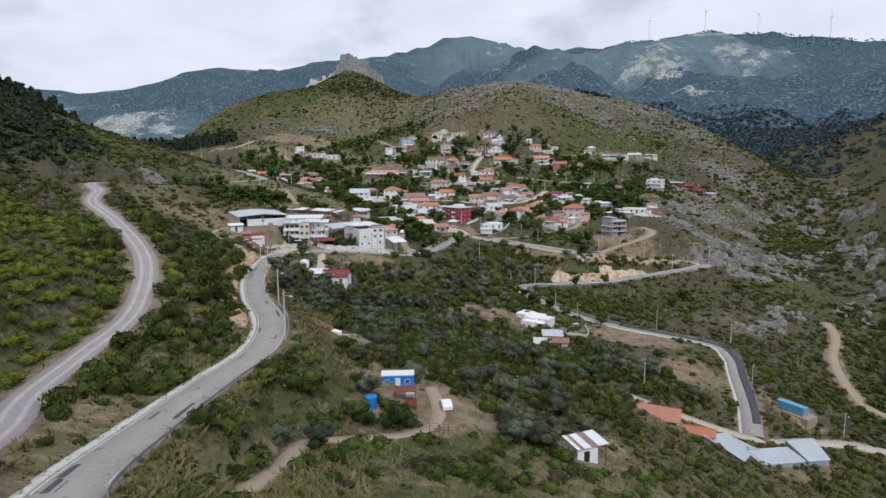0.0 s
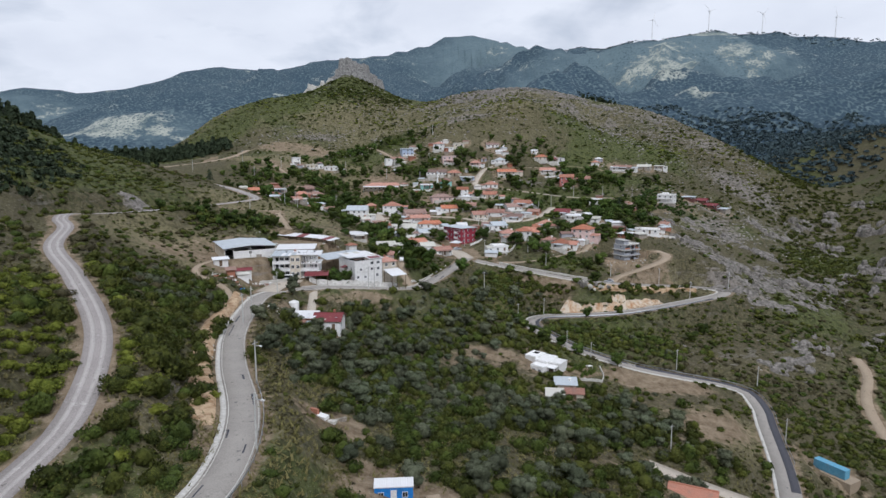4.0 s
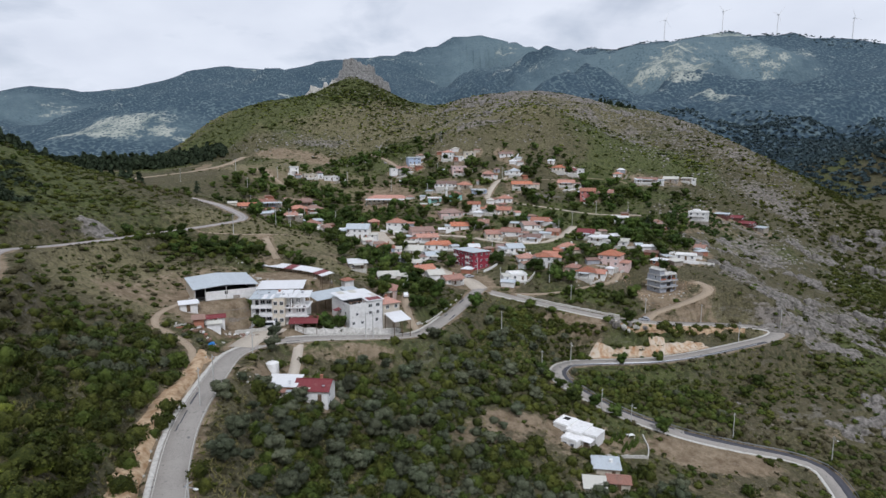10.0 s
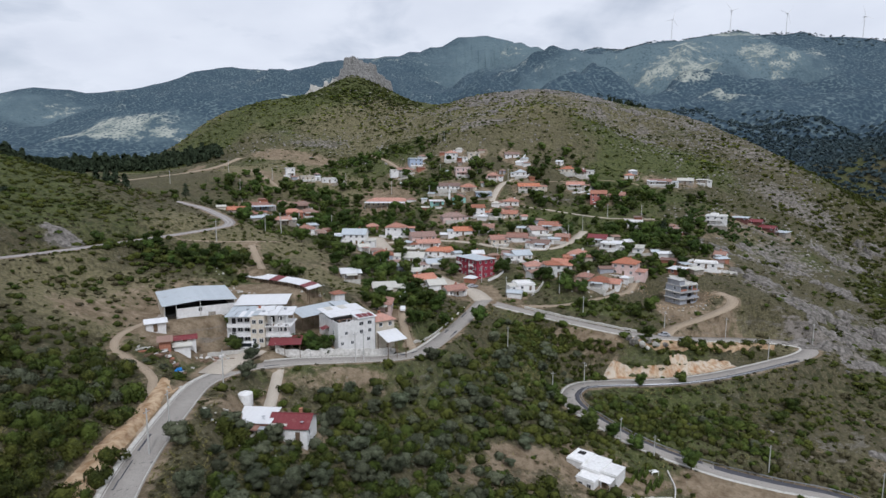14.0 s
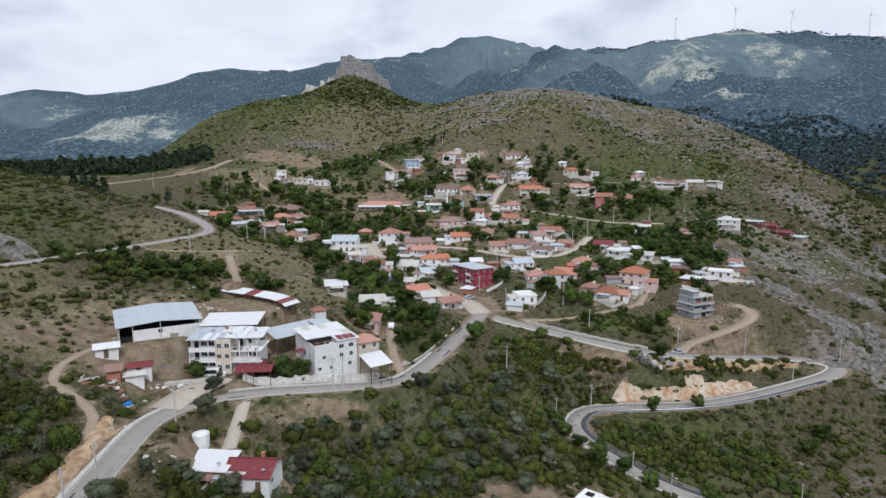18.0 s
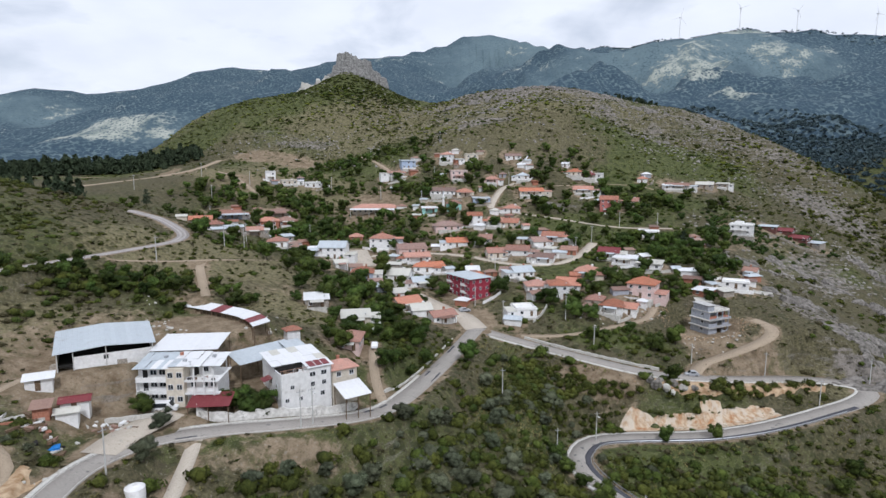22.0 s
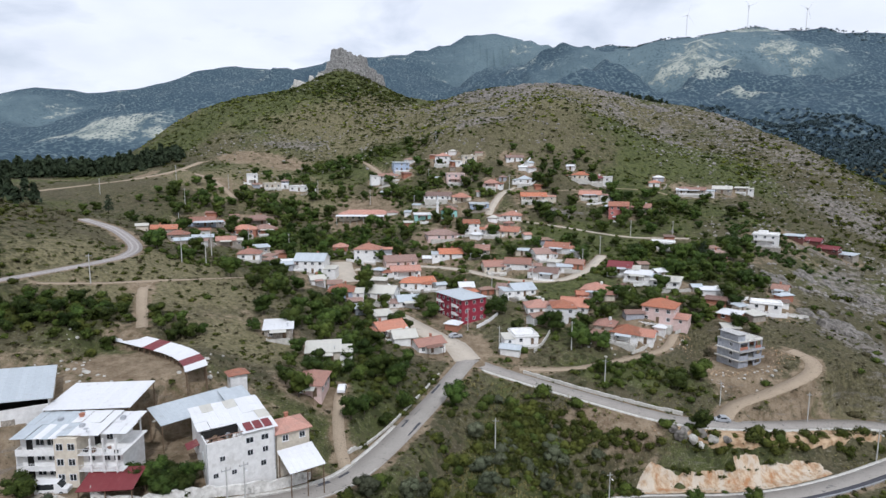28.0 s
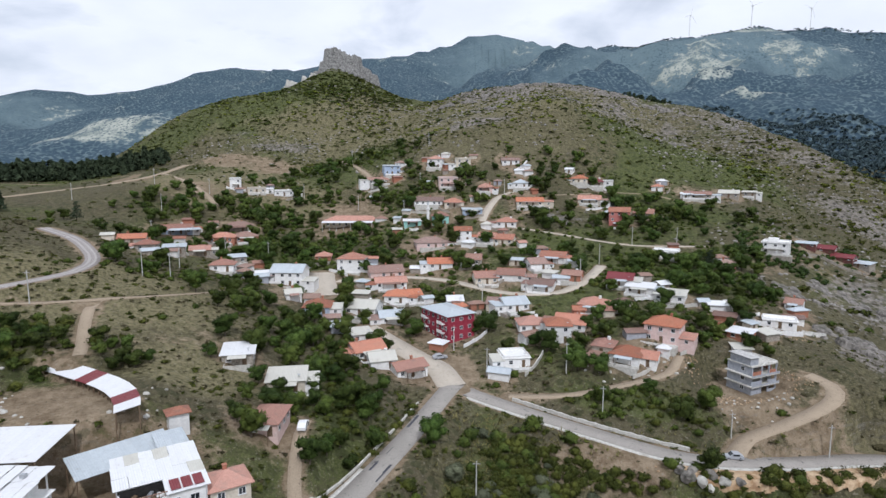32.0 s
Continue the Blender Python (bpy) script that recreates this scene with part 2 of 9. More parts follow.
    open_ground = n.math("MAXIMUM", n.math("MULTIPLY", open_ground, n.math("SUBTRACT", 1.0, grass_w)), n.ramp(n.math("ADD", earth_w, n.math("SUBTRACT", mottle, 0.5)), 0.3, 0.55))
    # Ridges picked by alpha get paler crowns, more haze in the colour.
    hazy_crowns = n.ramp(n.math("ADD", cover.outputs["Alpha"], n.math("MULTIPLY", n.math("SUBTRACT", glade, 0.5), 0.9)), 0.25, 0.75)
    crown = n.mix(speck, n.mix(hazy_crowns, (0.030, 0.050, 0.068), (0.092, 0.132, 0.152)), n.mix(hazy_crowns, (0.062, 0.096, 0.126), (0.158, 0.212, 0.228)))
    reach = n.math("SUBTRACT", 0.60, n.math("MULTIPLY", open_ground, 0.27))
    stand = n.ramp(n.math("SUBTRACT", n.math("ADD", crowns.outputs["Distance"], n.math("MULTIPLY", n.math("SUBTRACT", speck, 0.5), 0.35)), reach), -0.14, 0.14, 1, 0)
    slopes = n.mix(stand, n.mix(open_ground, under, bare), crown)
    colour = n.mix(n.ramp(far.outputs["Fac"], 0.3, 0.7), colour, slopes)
    n.bump(n.math("ADD", n.math("MULTIPLY", grit, 2.0), n.math("ADD", tuft, n.math("MULTIPLY", fine, 0.4))), 0.7, 0.45)
    return n.done(colour, 0.95)


def road_material(name, dark, light, patch_colour, tracks=False):
    n = Nodes(name)
    fine, broad, blot = n.noise(5.0, 6, 0.7), n.noise(0.22, 5, 0.7), n.noise(0.55, 3, 0.5)
    colour = n.mix(n.ramp(fine, 0.3, 0.7), dark, light)
    colour = n.mix(n.ramp(broad, 0.42, 0.68, 0, 0.7), colour, tuple((a + b) * 0.58 for a, b in zip(dark, light)))
    colour = n.mix(n.ramp(blot, 0.66, 0.70, 0, 0.8), colour, patch_colour)
    crack = n.noise(1.5, 3, 0.6)
    colour = n.mix(n.ramp(crack, 0.655, 0.69, 0, 0.7), colour, tuple(c * 0.42 for c in dark))
    n.bump(fine, 0.25, 0.03)
    return n.done(colour, 0.9)


def glass_pane():
    n = Nodes("dark_window_glass")
    n.b.inputs["Base Color"].default_value = (0.02, 0.025, 0.03, 1)
    n.b.inputs["Roughness"].default_value, n.b.inputs["Specular IOR Level"].default_value = 0.12, 0.5
    return n.m


MAT = {
    "ground": ground_material(),
    "asphalt": road_material("worn_asphalt", (0.245, 0.224, 0.198), (0.365, 0.337, 0.302), (0.10, 0.10, 0.10)),
    "new_asphalt": road_material("patched_asphalt", (0.055, 0.055, 0.065), (0.09, 0.09, 0.10), (0.04, 0.04, 0.04)),
    "gravel": road_material("gravel_track", (0.225, 0.200, 0.187), (0.375, 0.342, 0.322), (0.45, 0.42, 0.395)),
    "pale_gravel": road_material("pale_worn_gravel", (0.31, 0.285, 0.265), (0.47, 0.435, 0.405), (0.5, 0.47, 0.44)),
    "dirt": road_material("earth_track", (0.25, 0.192, 0.132), (0.41, 0.335, 0.245), (0.22, 0.17, 0.11)),
    "concrete_road": road_material("pale_concrete_street", (0.37, 0.32, 0.255), (0.54, 0.48, 0.40), (0.3, 0.28, 0.25)),
    "kerb": surface("pale_concrete", (0.42, 0.40, 0.36), (0.62, 0.60, 0.55), 2.0, 0.9, (0.28, 0.25, 0.2)),
    "white": surface("white_render", (0.70, 0.69, 0.67), (0.84, 0.83, 0.81), 1.2, 0.85, (0.60, 0.58, 0.55), 0.5, vary=0.06),
    "limewash": surface("flaking_limewash_on_rubble", (0.52, 0.50, 0.46), (0.80, 0.78, 0.74), 0.9, 0.95, (0.14, 0.13, 0.10), 0.75, 0.9),
    "cream": surface("cream_render", (0.52, 0.46, 0.37), (0.66, 0.60, 0.50), 1.2, 0.85, (0.40, 0.36, 0.30), 0.5, vary=0.1),
    "pink": surface("pink_render", (0.60, 0.44, 0.40), (0.72, 0.56, 0.52), 1.2, 0.85, (0.5, 0.42, 0.38), 0.5),
    "blue": surface("pale_blue_render", (0.34, 0.42, 0.55), (0.45, 0.53, 0.66), 1.2, 0.85, (0.35, 0.38, 0.42), 0.5),
    "teal": surface("pale_turquoise_render", (0.30, 0.58, 0.52), (0.40, 0.70, 0.64), 1.2, 0.85, (0.3, 0.45, 0.42), 0.5),
    "red": surface("crimson_render", (0.24, 0.025, 0.045), (0.34, 0.045, 0.07), 1.2, 0.8, (0.22, 0.05, 0.06), 0.5),
    "rust_paint": surface("red_brown_paint", (0.16, 0.035, 0.025), (0.24, 0.07, 0.05), 3, 0.7),
    "salmon": surface("brick_red_render", (0.42, 0.14, 0.12), (0.52, 0.20, 0.17), 1.2, 0.8, (0.36, 0.15, 0.13), 0.5),
    "grey": surface("bare_grey_concrete", (0.30, 0.315, 0.35), (0.42, 0.435, 0.47), 1.5, 0.9, (0.24, 0.25, 0.27), 0.6),
    "stone": surface("rubble_stone", (0.20, 0.17, 0.14), (0.46, 0.42, 0.36), 2.6, 0.95, (0.16, 0.14, 0.11), 0.8, 0.8),
    "maroon_wall": surface("dull_red_wall", (0.10, 0.045, 0.04), (0.2, 0.09, 0.075), 1.2, 0.9, (0.06, 0.045, 0.04), 0.4, 0.4),
    "cut_face": cut_earth(),
    "ochre": surface("pale_ochre_earth", (0.28, 0.17, 0.085), (0.54, 0.41, 0.27), 0.6, 0.95, (0.22, 0.13, 0.075), 0.35, 0.6),
    "brick": surface("hollow_brick", (0.32, 0.13, 0.08), (0.45, 0.21, 0.14), 3.0, 0.9, (0.25, 0.15, 0.11), 0.8, 0.6),
    "tiles": tile_roof("orange_clay_tiles", (0.35, 0.135, 0.083), (0.54, 0.245, 0.160), (0.30, 0.185, 0.138)),
    "old_tiles": tile_roof("faded_clay_tiles", (0.24, 0.135, 0.105), (0.37, 0.225, 0.175), (0.24, 0.185, 0.15)),
    "maroon_sheet": sheet_metal("maroon_sheet_roof", (0.16, 0.03, 0.035), (0.24, 0.055, 0.06), (0.3, 0.16, 0.13)),
    "grey_sheet": sheet_metal("grey_sheet_roof", (0.38, 0.42, 0.45), (0.62, 0.66, 0.68), (0.30, 0.29, 0.28)),
    "white_sheet": sheet_metal("white_sheet_roof", (0.66, 0.66, 0.66), (0.84, 0.84, 0.84), (0.45, 0.42, 0.40)),
    "rust_sheet": sheet_metal("rusty_sheet_roof", (0.22, 0.12, 0.09), (0.38, 0.26, 0.2), (0.16, 0.08, 0.05)),
    "cream_sheet": sheet_metal("cream_sheet_roof", (0.50, 0.48, 0.42), (0.66, 0.64, 0.57), (0.34, 0.30, 0.25)),
    "flat_roof": surface("dusty_flat_roof", (0.38, 0.37, 0.35), (0.56, 0.55, 0.53), 0.9, 0.95, (0.26, 0.25, 0.23), 0.4),
    "glass": glass_pane(),
    "frame": surface("window_frame_white", (0.6, 0.6, 0.6), (0.75, 0.75, 0.75), 3, 0.6),
    "wood": surface("weathered_wood", (0.10, 0.065, 0.04), (0.20, 0.14, 0.09), 5, 0.85),
    # Near-black that stands for shade in openings and insides; dark scrap uses it too.
    "dark": surface("shade_and_scrap_black", (0.018, 0.017, 0.016), (0.03, 0.028, 0.026), 2, 0.95),
    "bark": surface("bark", (0.07, 0.055, 0.04), (0.14, 0.115, 0.09), 6, 0.95, relief=0.8),
    "pole": surface("concrete_pole", (0.42, 0.41, 0.39), (0.56, 0.55, 0.52), 3, 0.9),
    "steel": surface("galvanised_steel", (0.38, 0.39, 0.41), (0.52, 0.53, 0.55), 4, 0.45, metal=0.6),
    "blue_paint": surface("bright_blue_paint", (0.02, 0.16, 0.50), (0.04, 0.24, 0.62), 2, 0.5, (0.03, 0.14, 0.35)),
    "pale_blue_paint": surface("pale_blue_container_paint", (0.10, 0.30, 0.44), (0.16, 0.38, 0.52), 2, 0.55, (0.2, 0.27, 0.32)),
    "car_white": surface("white_car_paint", (0.74, 0.74, 0.74), (0.8, 0.8, 0.8), 1, 0.3, relief=0.0),
    "car_grey": surface("grey_car_paint", (0.36, 0.37, 0.39), (0.42, 0.43, 0.45), 1, 0.3, relief=0.0),
    "rubber": surface("black_rubber", (0.015, 0.015, 0.015), (0.03, 0.03, 0.03), 4, 0.8),
    "crag": surface("grey_crag", (0.075, 0.068, 0.060), (0.275, 0.252, 0.225), 0.7, 0.95, (0.055, 0.058, 0.036), 0.2, 1.0),
    "hill_stone": surface("weathered_hill_stone", (0.17, 0.158, 0.142), (0.37, 0.345, 0.315), 0.9, 0.95, (0.10, 0.098, 0.08), 0.3, 0.8),
    "castle": surface("grey_limestone_crag", (0.095, 0.093, 0.088), (0.35, 0.34, 0.32), 0.7, 0.95, (0.07, 0.07, 0.055), 0.2, 1.0),
    "pale_crag": surface("pale_limestone", (0.38, 0.36, 0.32), (0.58, 0.56, 0.51), 0.4, 0.95, (0.25, 0.24, 0.21), 0.12, 1.0),
    "bush": foliage("maquis_leaves", (0.018, 0.025, 0.005), (0.062, 0.075, 0.013), (0.168, 0.174, 0.034)),
    "bright_bush": foliage("young_oak_leaves", (0.056, 0.074, 0.009), (0.160, 0.188, 0.024), (0.28, 0.295, 0.050)),
    "olive": foliage("olive_leaves", (0.040, 0.048, 0.026), (0.100, 0.113, 0.066), (0.185, 0.200, 0.130), single=True),
    "leaf": foliage("broad_leaves", (0.019, 0.032, 0.006), (0.064, 0.090, 0.015), (0.150, 0.184, 0.036)),
    "tree_leaf": foliage("tree_leaves", (0.016, 0.029, 0.006), (0.054, 0.082, 0.015), (0.130, 0.172, 0.036), single=True),
    "pine": foliage("pine_needles", (0.017, 0.027, 0.015), (0.042, 0.060, 0.031), (0.078, 0.100, 0.052)),
    # Distant leaves, blue-grey because haze is mixed into the base colour.
    "hazed_wood": foliage("hazed_far_leaves", (0.028, 0.046, 0.052), (0.050, 0.076, 0.082), (0.080, 0.108, 0.105), 0.02),
    "grass": foliage("grass_blades", (0.085, 0.08, 0.026), (0.20, 0.18, 0.065), (0.33, 0.285, 0.125), 0.09),
    "heather": foliage("dry_scrub_leaves", (0.042, 0.038, 0.018), (0.082, 0.073, 0.036), (0.135, 0.116, 0.058)),
}

# ---------------------------------------------------------------- the lie of the land
# The hillsides are drawn by their lines: road centres, spurs, gullies and slopes, as (x, y, height).
SPUR_START = [(-75, 30, 92), (-40, 30, 84), (-10, 40, 74), (25, 40, 62), (60, 40, 48), (110, 40, 32), (-70, 60, 88), (-39, 63, 74.5), (-19, 66, 68.2),
              (-14, 70, 64.5), (-1, 86.6, 58.5), (11, 92, 56.5), (24, 98, 50), (52, 122, 40), (-6.5, 107, 59.3), (-39, 84, 73.5), (-60, 91, 80), (-21, 136, 63), (-13, 162, 53), (75, 130.5, 29.3), (95, 146.5, 21.6), (85, 138.3, 25.6), (67.5, 126.5, 32.7)]
VALLEY_SIDE = [(66, 186, 34), (92, 212, 33), (62, 214, 35), (16, 214, 45), (-36, 199, 61.5), (1, 212, 48), (41, 219, 41), (-12, 242, 60), (20, 267, 55),
               (64, 275, 49), (87, 259.5, 41), (125, 268, 38.5), (114, 185, 20.5), (108, 183, 21.5), (150, 292, 45), (166, 286, 44), (-27, 232, 67)]
GORGE = [(90, 90, 16), (150, 160, 12), (175, 215, 17), (202, 262, 26), (222, 310, 35), (252, 372, 44), (304, 450, 55), (372, 560, 69), (425, 690, 84)]
EAST_SLOPE = [(200, 130, 34), (215, 200, 36), (167, 248, 27), (255, 300, 66), (326, 380, 92), (400, 470, 116), (475, 580, 146), (300, 230, 90), (380, 300, 130), (500, 740, 140), (560, 700, 168), (430, 795, 112), (520, 795, 142), (560, 560, 186), (480, 440, 162), (480, 300, 168), (480, 640, 122)]
LEFT_SLOPE = [(-74, 186, 75), (-69, 191, 72.5), (-68, 157, 75), (-61, 119, 81), (-108, 219, 87.5), (-128, 263, 97), (-152, 279, 107), (-160, 339, 111),
              (-201, 330, 124), (-87, 272, 84), (-130, 150, 104), (-110, 90, 104), (-190, 200, 136), (-260, 300, 158), (-180, 60, 130), (-240, 380, 120), (-340, 300, 180), (-340, 400, 128), (-340, 200, 178), (-340, 100, 180)]
SADDLE = [(-94, 323, 92), (-69, 287, 84.5), (-53, 288, 80), (-59, 290, 80.5), (-84, 316, 89.5), (-84, 243, 76), (-70, 252, 76.5), (-178, 375, 104),
          (-160, 409, 99), (-153, 391, 101.5), (-218, 447, 109), (-164, 494, 112.5), (-156, 489, 119), (-121, 415, 91), (-23, 242, 67), (-290, 520, 111), (-250, 600, 119), (-340, 530, 110), (-340, 590, 108)]
VILLAGE = [(9.5, 323, 64.6), (0, 345, 67), (17, 308, 62.3), (87, 321, 62.5), (71, 331, 71.5), (98, 305, 63), (111, 329, 69.5), (-29, 391, 76), (-60, 465, 90.5),
           (-37, 512, 117), (83, 450, 94), (152, 487, 104.5), (148, 430, 85), (113, 497, 109.5), (61, 306, 62), (118, 300, 58)]
EAST_SHOULDER = [(118, 306, 66), (128, 315, 63), (181, 421, 70), (191, 425, 75), (223, 406, 58), (224, 331, 47), (227, 517, 99), (234, 581, 136), (249, 600, 137), (246, 628, 143), (258, 603, 132), (290, 620, 122), (315, 620, 109), (286, 548, 103), (340, 640, 100)]
CASTLE_HILL = [(-39, 576, 137.5), (-95, 555, 117.5), (-169, 598, 140), (-156, 756, 172), (-57, 631, 151), (-76, 628, 155), (31, 617, 162), (29, 580, 158), (36, 670, 185), (7, 670, 180.5), (81, 672, 189.5), (121, 672, 184.5), (146, 672, 178.5), (176, 668, 172), (196, 668, 171), (225, 668, 159.5),
               (83, 577, 163), (172, 632, 158), (160, 617, 143), (193, 618, 151), (-216, 741, 179), (-240, 690, 167), (-278, 690, 141), (-265, 740, 157), (-309, 740, 126), (-117, 743, 212), (-70, 700, 182), (-30, 680, 170), (165, 715, 177), (60, 740, 174), (-220, 640, 148),
               (-300, 780, 112), (-335, 660, 108), (-350, 740, 96), (-350, 790, 90), (-300, 640, 118), (-120, 860, 170), (60, 860, 150), (240, 760, 140), (330, 780, 104), (-40, 790, 176)]
# Far crests, each with the slope of its flanks.
CREST_LEFT = [(-3300, 2500, 330), (-2236, 2600, 396), (-1915, 2650, 412), (-1862, 2680, 432), (-1786, 2700, 452), (-1716, 2720, 438), (-1643, 2760, 430), (-1488, 2800, 440)]
CREST_BLUE = [(-1724, 2850, 426), (-1568, 2900, 450), (-1328, 2900, 494), (-1181, 2900, 540), (-1053, 2950, 569), (-937, 3000, 561), (-787, 3050, 566), (-642, 3150, 625), (-574, 3250, 650)]
CREST_SUMMIT = [(-574, 3250, 650), (-326, 3400, 694), (-117, 3550, 772), (10, 3620, 829), (174, 3670, 865), (337, 3650, 817), (480, 3500, 749), (600, 3300, 684)]
CREST_EAST = [(563, 3100, 650), (652, 2950, 651), (731, 2800, 614), (795, 2650, 619), (883, 2600, 613), (1011, 2580, 632), (1116, 2590, 652), (1179, 2600, 636), (1270, 2600, 645), (1362, 2560, 641), (1430, 2520, 624), (1551, 2500, 604), (1687, 2480, 594), (1931, 2300, 532), (2600, 1900, 430)]
CREST_FOREST = [(277, 1330, 262), (332, 1290, 248), (382, 1240, 226), (470, 1180, 196), (540, 1100, 174), (600, 1000, 182), (680, 950, 196), (800, 850, 214), (1100, 700, 260)]
CREST_PALE = [(-1319, 1700, 205), (-1131, 1700, 218), (-961, 1650, 232), (-814, 1600, 244), (-727, 1600, 252), (-661, 1650, 270), (-604, 1700, 290), (-500, 1800, 320)]


def value_noise(x, y, seed=0):
    """Smooth value noise in 0..1 for arrays."""
    xi, yi = np.floor(x).astype(np.int64), np.floor(y).astype(np.int64)
    fx, fy = x - xi, y - yi
    fx, fy = fx * fx * (3 - 2 * fx), fy * fy * (3 - 2 * fy)

    def corner(a, b):
        h = (a * 374761393 + b * 668265263 + seed * 974711) & 0x7FFFFFFF
        h = ((h ^ (h >> 13)) * 1274126177) & 0x7FFFFFFF
        return ((h ^ (h >> 16)) & 0xFFFF) / 65535.0

    low = corner(xi, yi) * (1 - fx) + corner(xi + 1, yi) * fx
    high = corner(xi, yi + 1) * (1 - fx) + corner(xi + 1, yi + 1) * fx
    return low * (1 - fy) + high * fy


def fractal(x, y, size, octaves=4, seed=0):
    total, gain, norm = 0.0, 1.0, 0.0
    for k in range(octaves):
        total, norm = total + gain * value_noise(x / size + 17.3 * k, y / size - 9.1 * k, seed + k), norm + gain
        size, gain = size / 2.1, gain * 0.5
    return total / norm


def polyline_near(px, py, line, step=4.0):
    """Distance to a line of (x, y, z), and the line's z there, for arrays of places."""
    best, height = np.full(px.shape, 1e9), np.zeros(px.shape)
    for (ax, ay, az), (bx, by, bz) in zip(line[:-1], line[1:]):
        dx, dy = bx - ax, by - ay
        t = np.clip(((px - ax) * dx + (py - ay) * dy) / (dx * dx + dy * dy), 0, 1)
        d = np.hypot(px - ax - t * dx, py - ay - t * dy)
        nearer = d < best
        best, height = np.where(nearer, d, best), np.where(nearer, az + t * (bz - az), height)
    return best, height


def smooth_line(points, step=3.0):
    """A Catmull-Rom curve through the points, sampled about every step metres."""
    p = np.array(points, float)
    p = np.vstack([2 * p[0] - p[1], p, 2 * p[-1] - p[-2]])
    out = []
    for a, b, c, d in zip(p[:-3], p[1:-2], p[2:-1], p[3:]):
        n = max(2, int(np.linalg.norm((c - b)[:2]) / step))
        for s in np.arange(n)[:, None] / n:
            out.append((0.5 * (2 * b + (c - a) * s + (2 * a - 5 * b + 4 * c - d) * s**2 + (3 * b - a - 3 * c + d) * s**3)))
    return np.array([np.ravel(q) for q in out] + [p[-2]])


SPOTS = np.array(SPUR_START + VALLEY_SIDE + GORGE + EAST_SLOPE + LEFT_SLOPE + SADDLE + VILLAGE + EAST_SHOULDER + CASTLE_HILL, float)
REACH = 100.0


def bend(r):
    return r * r * np.log(r + 1e-9)


def fit_sheet():
    xy, z = SPOTS[:, :2] / REACH, SPOTS[:, 2]
    k = bend(np.linalg.norm(xy[:, None] - xy[None], axis=-1)) + 0.02 * np.eye(len(z))
    p = np.c_[np.ones(len(z)), xy]
    a = np.block([[k, p], [p.T, np.zeros((3, 3))]])
    return np.linalg.solve(a, np.r_[z, 0, 0, 0])


SHEET = fit_sheet()
INNER = (-350.0, 560.0, 25.0, 800.0)


def sheet_height(x, y):
    xy = np.stack([x, y], -1) / REACH
    out = SHEET[-3] + SHEET[-2] * xy[:, 0] + SHEET[-1] * xy[:, 1]
    for n, spot in enumerate(SPOTS):
        out = out + SHEET[n] * bend(np.hypot(xy[:, 0] - spot[0] / REACH, xy[:, 1] - spot[1] / REACH))
    return out


def raw_height(x, y):
    """The natural ground, before roads and yards are cut into it."""
    cx, cy = np.clip(x, INNER[0], INNER[1]), np.clip(y, INNER[2], INNER[3])
    out = np.hypot(x - cx, y - cy)
    h = sheet_height(cx, cy)
    base = 70 + 50 * fractal(x, y, 700, 3, 5) + np.clip(-x - 500, 0, 900) * 0.05
    w = np.exp(-(out / 190.0) ** 2)
    h = h * w + base * (1 - w)
    far = np.clip(out / 350, 0, 1)
    for crest, slope, rough, seed in ((CREST_LEFT, 0.26, 0.5, 1), (CREST_BLUE, 0.34, 0.6, 2), (CREST_SUMMIT, 0.36, 0.7, 3), (CREST_EAST, 0.34, 0.9, 4), (CREST_FOREST, 0.36, 0.8, 6), (CREST_PALE, 0.30, 0.8, 7)):
        d, z = polyline_near(x, y, crest)
        spurs = np.abs(fractal(x, y, 520, 3, seed + 20) - 0.5) * 2
        gullies = ((fractal(x, y, 300, 5, seed) - 0.5) * 200 + (0.22 - spurs) * 330) * np.clip(d / 420, 0.015, 1) * rough - np.clip(d - 40, 0, 200) * 0.05
        ridge = z - slope * d * (0.85 + 0.3 * fractal(x, y, 900, 2, seed + 9)) + gullies
        ridge = h + np.clip(ridge - h, 0, None) * far
        h = np.maximum(h, ridge)
    bumps = (fractal(x, y, 24, 4, 11) - 0.5) * 2.4 + (fractal(x, y, 5.5, 2, 12) - 0.5) * 0.5
    upland = np.clip((y - 520) / 60, 0, 1) * np.clip(1 - out / 60, 0, 1)
    bumps = bumps + upland * ((fractal(x, y, 46, 4, 14) - 0.5) * 8 + (fractal(x, y, 15, 3, 15) - 0.5) * 3.2)
    return h + bumps * np.clip(1 - out / 250, 0, 1) + (fractal(x, y, 120, 4, 13) - 0.5) * 12 * far


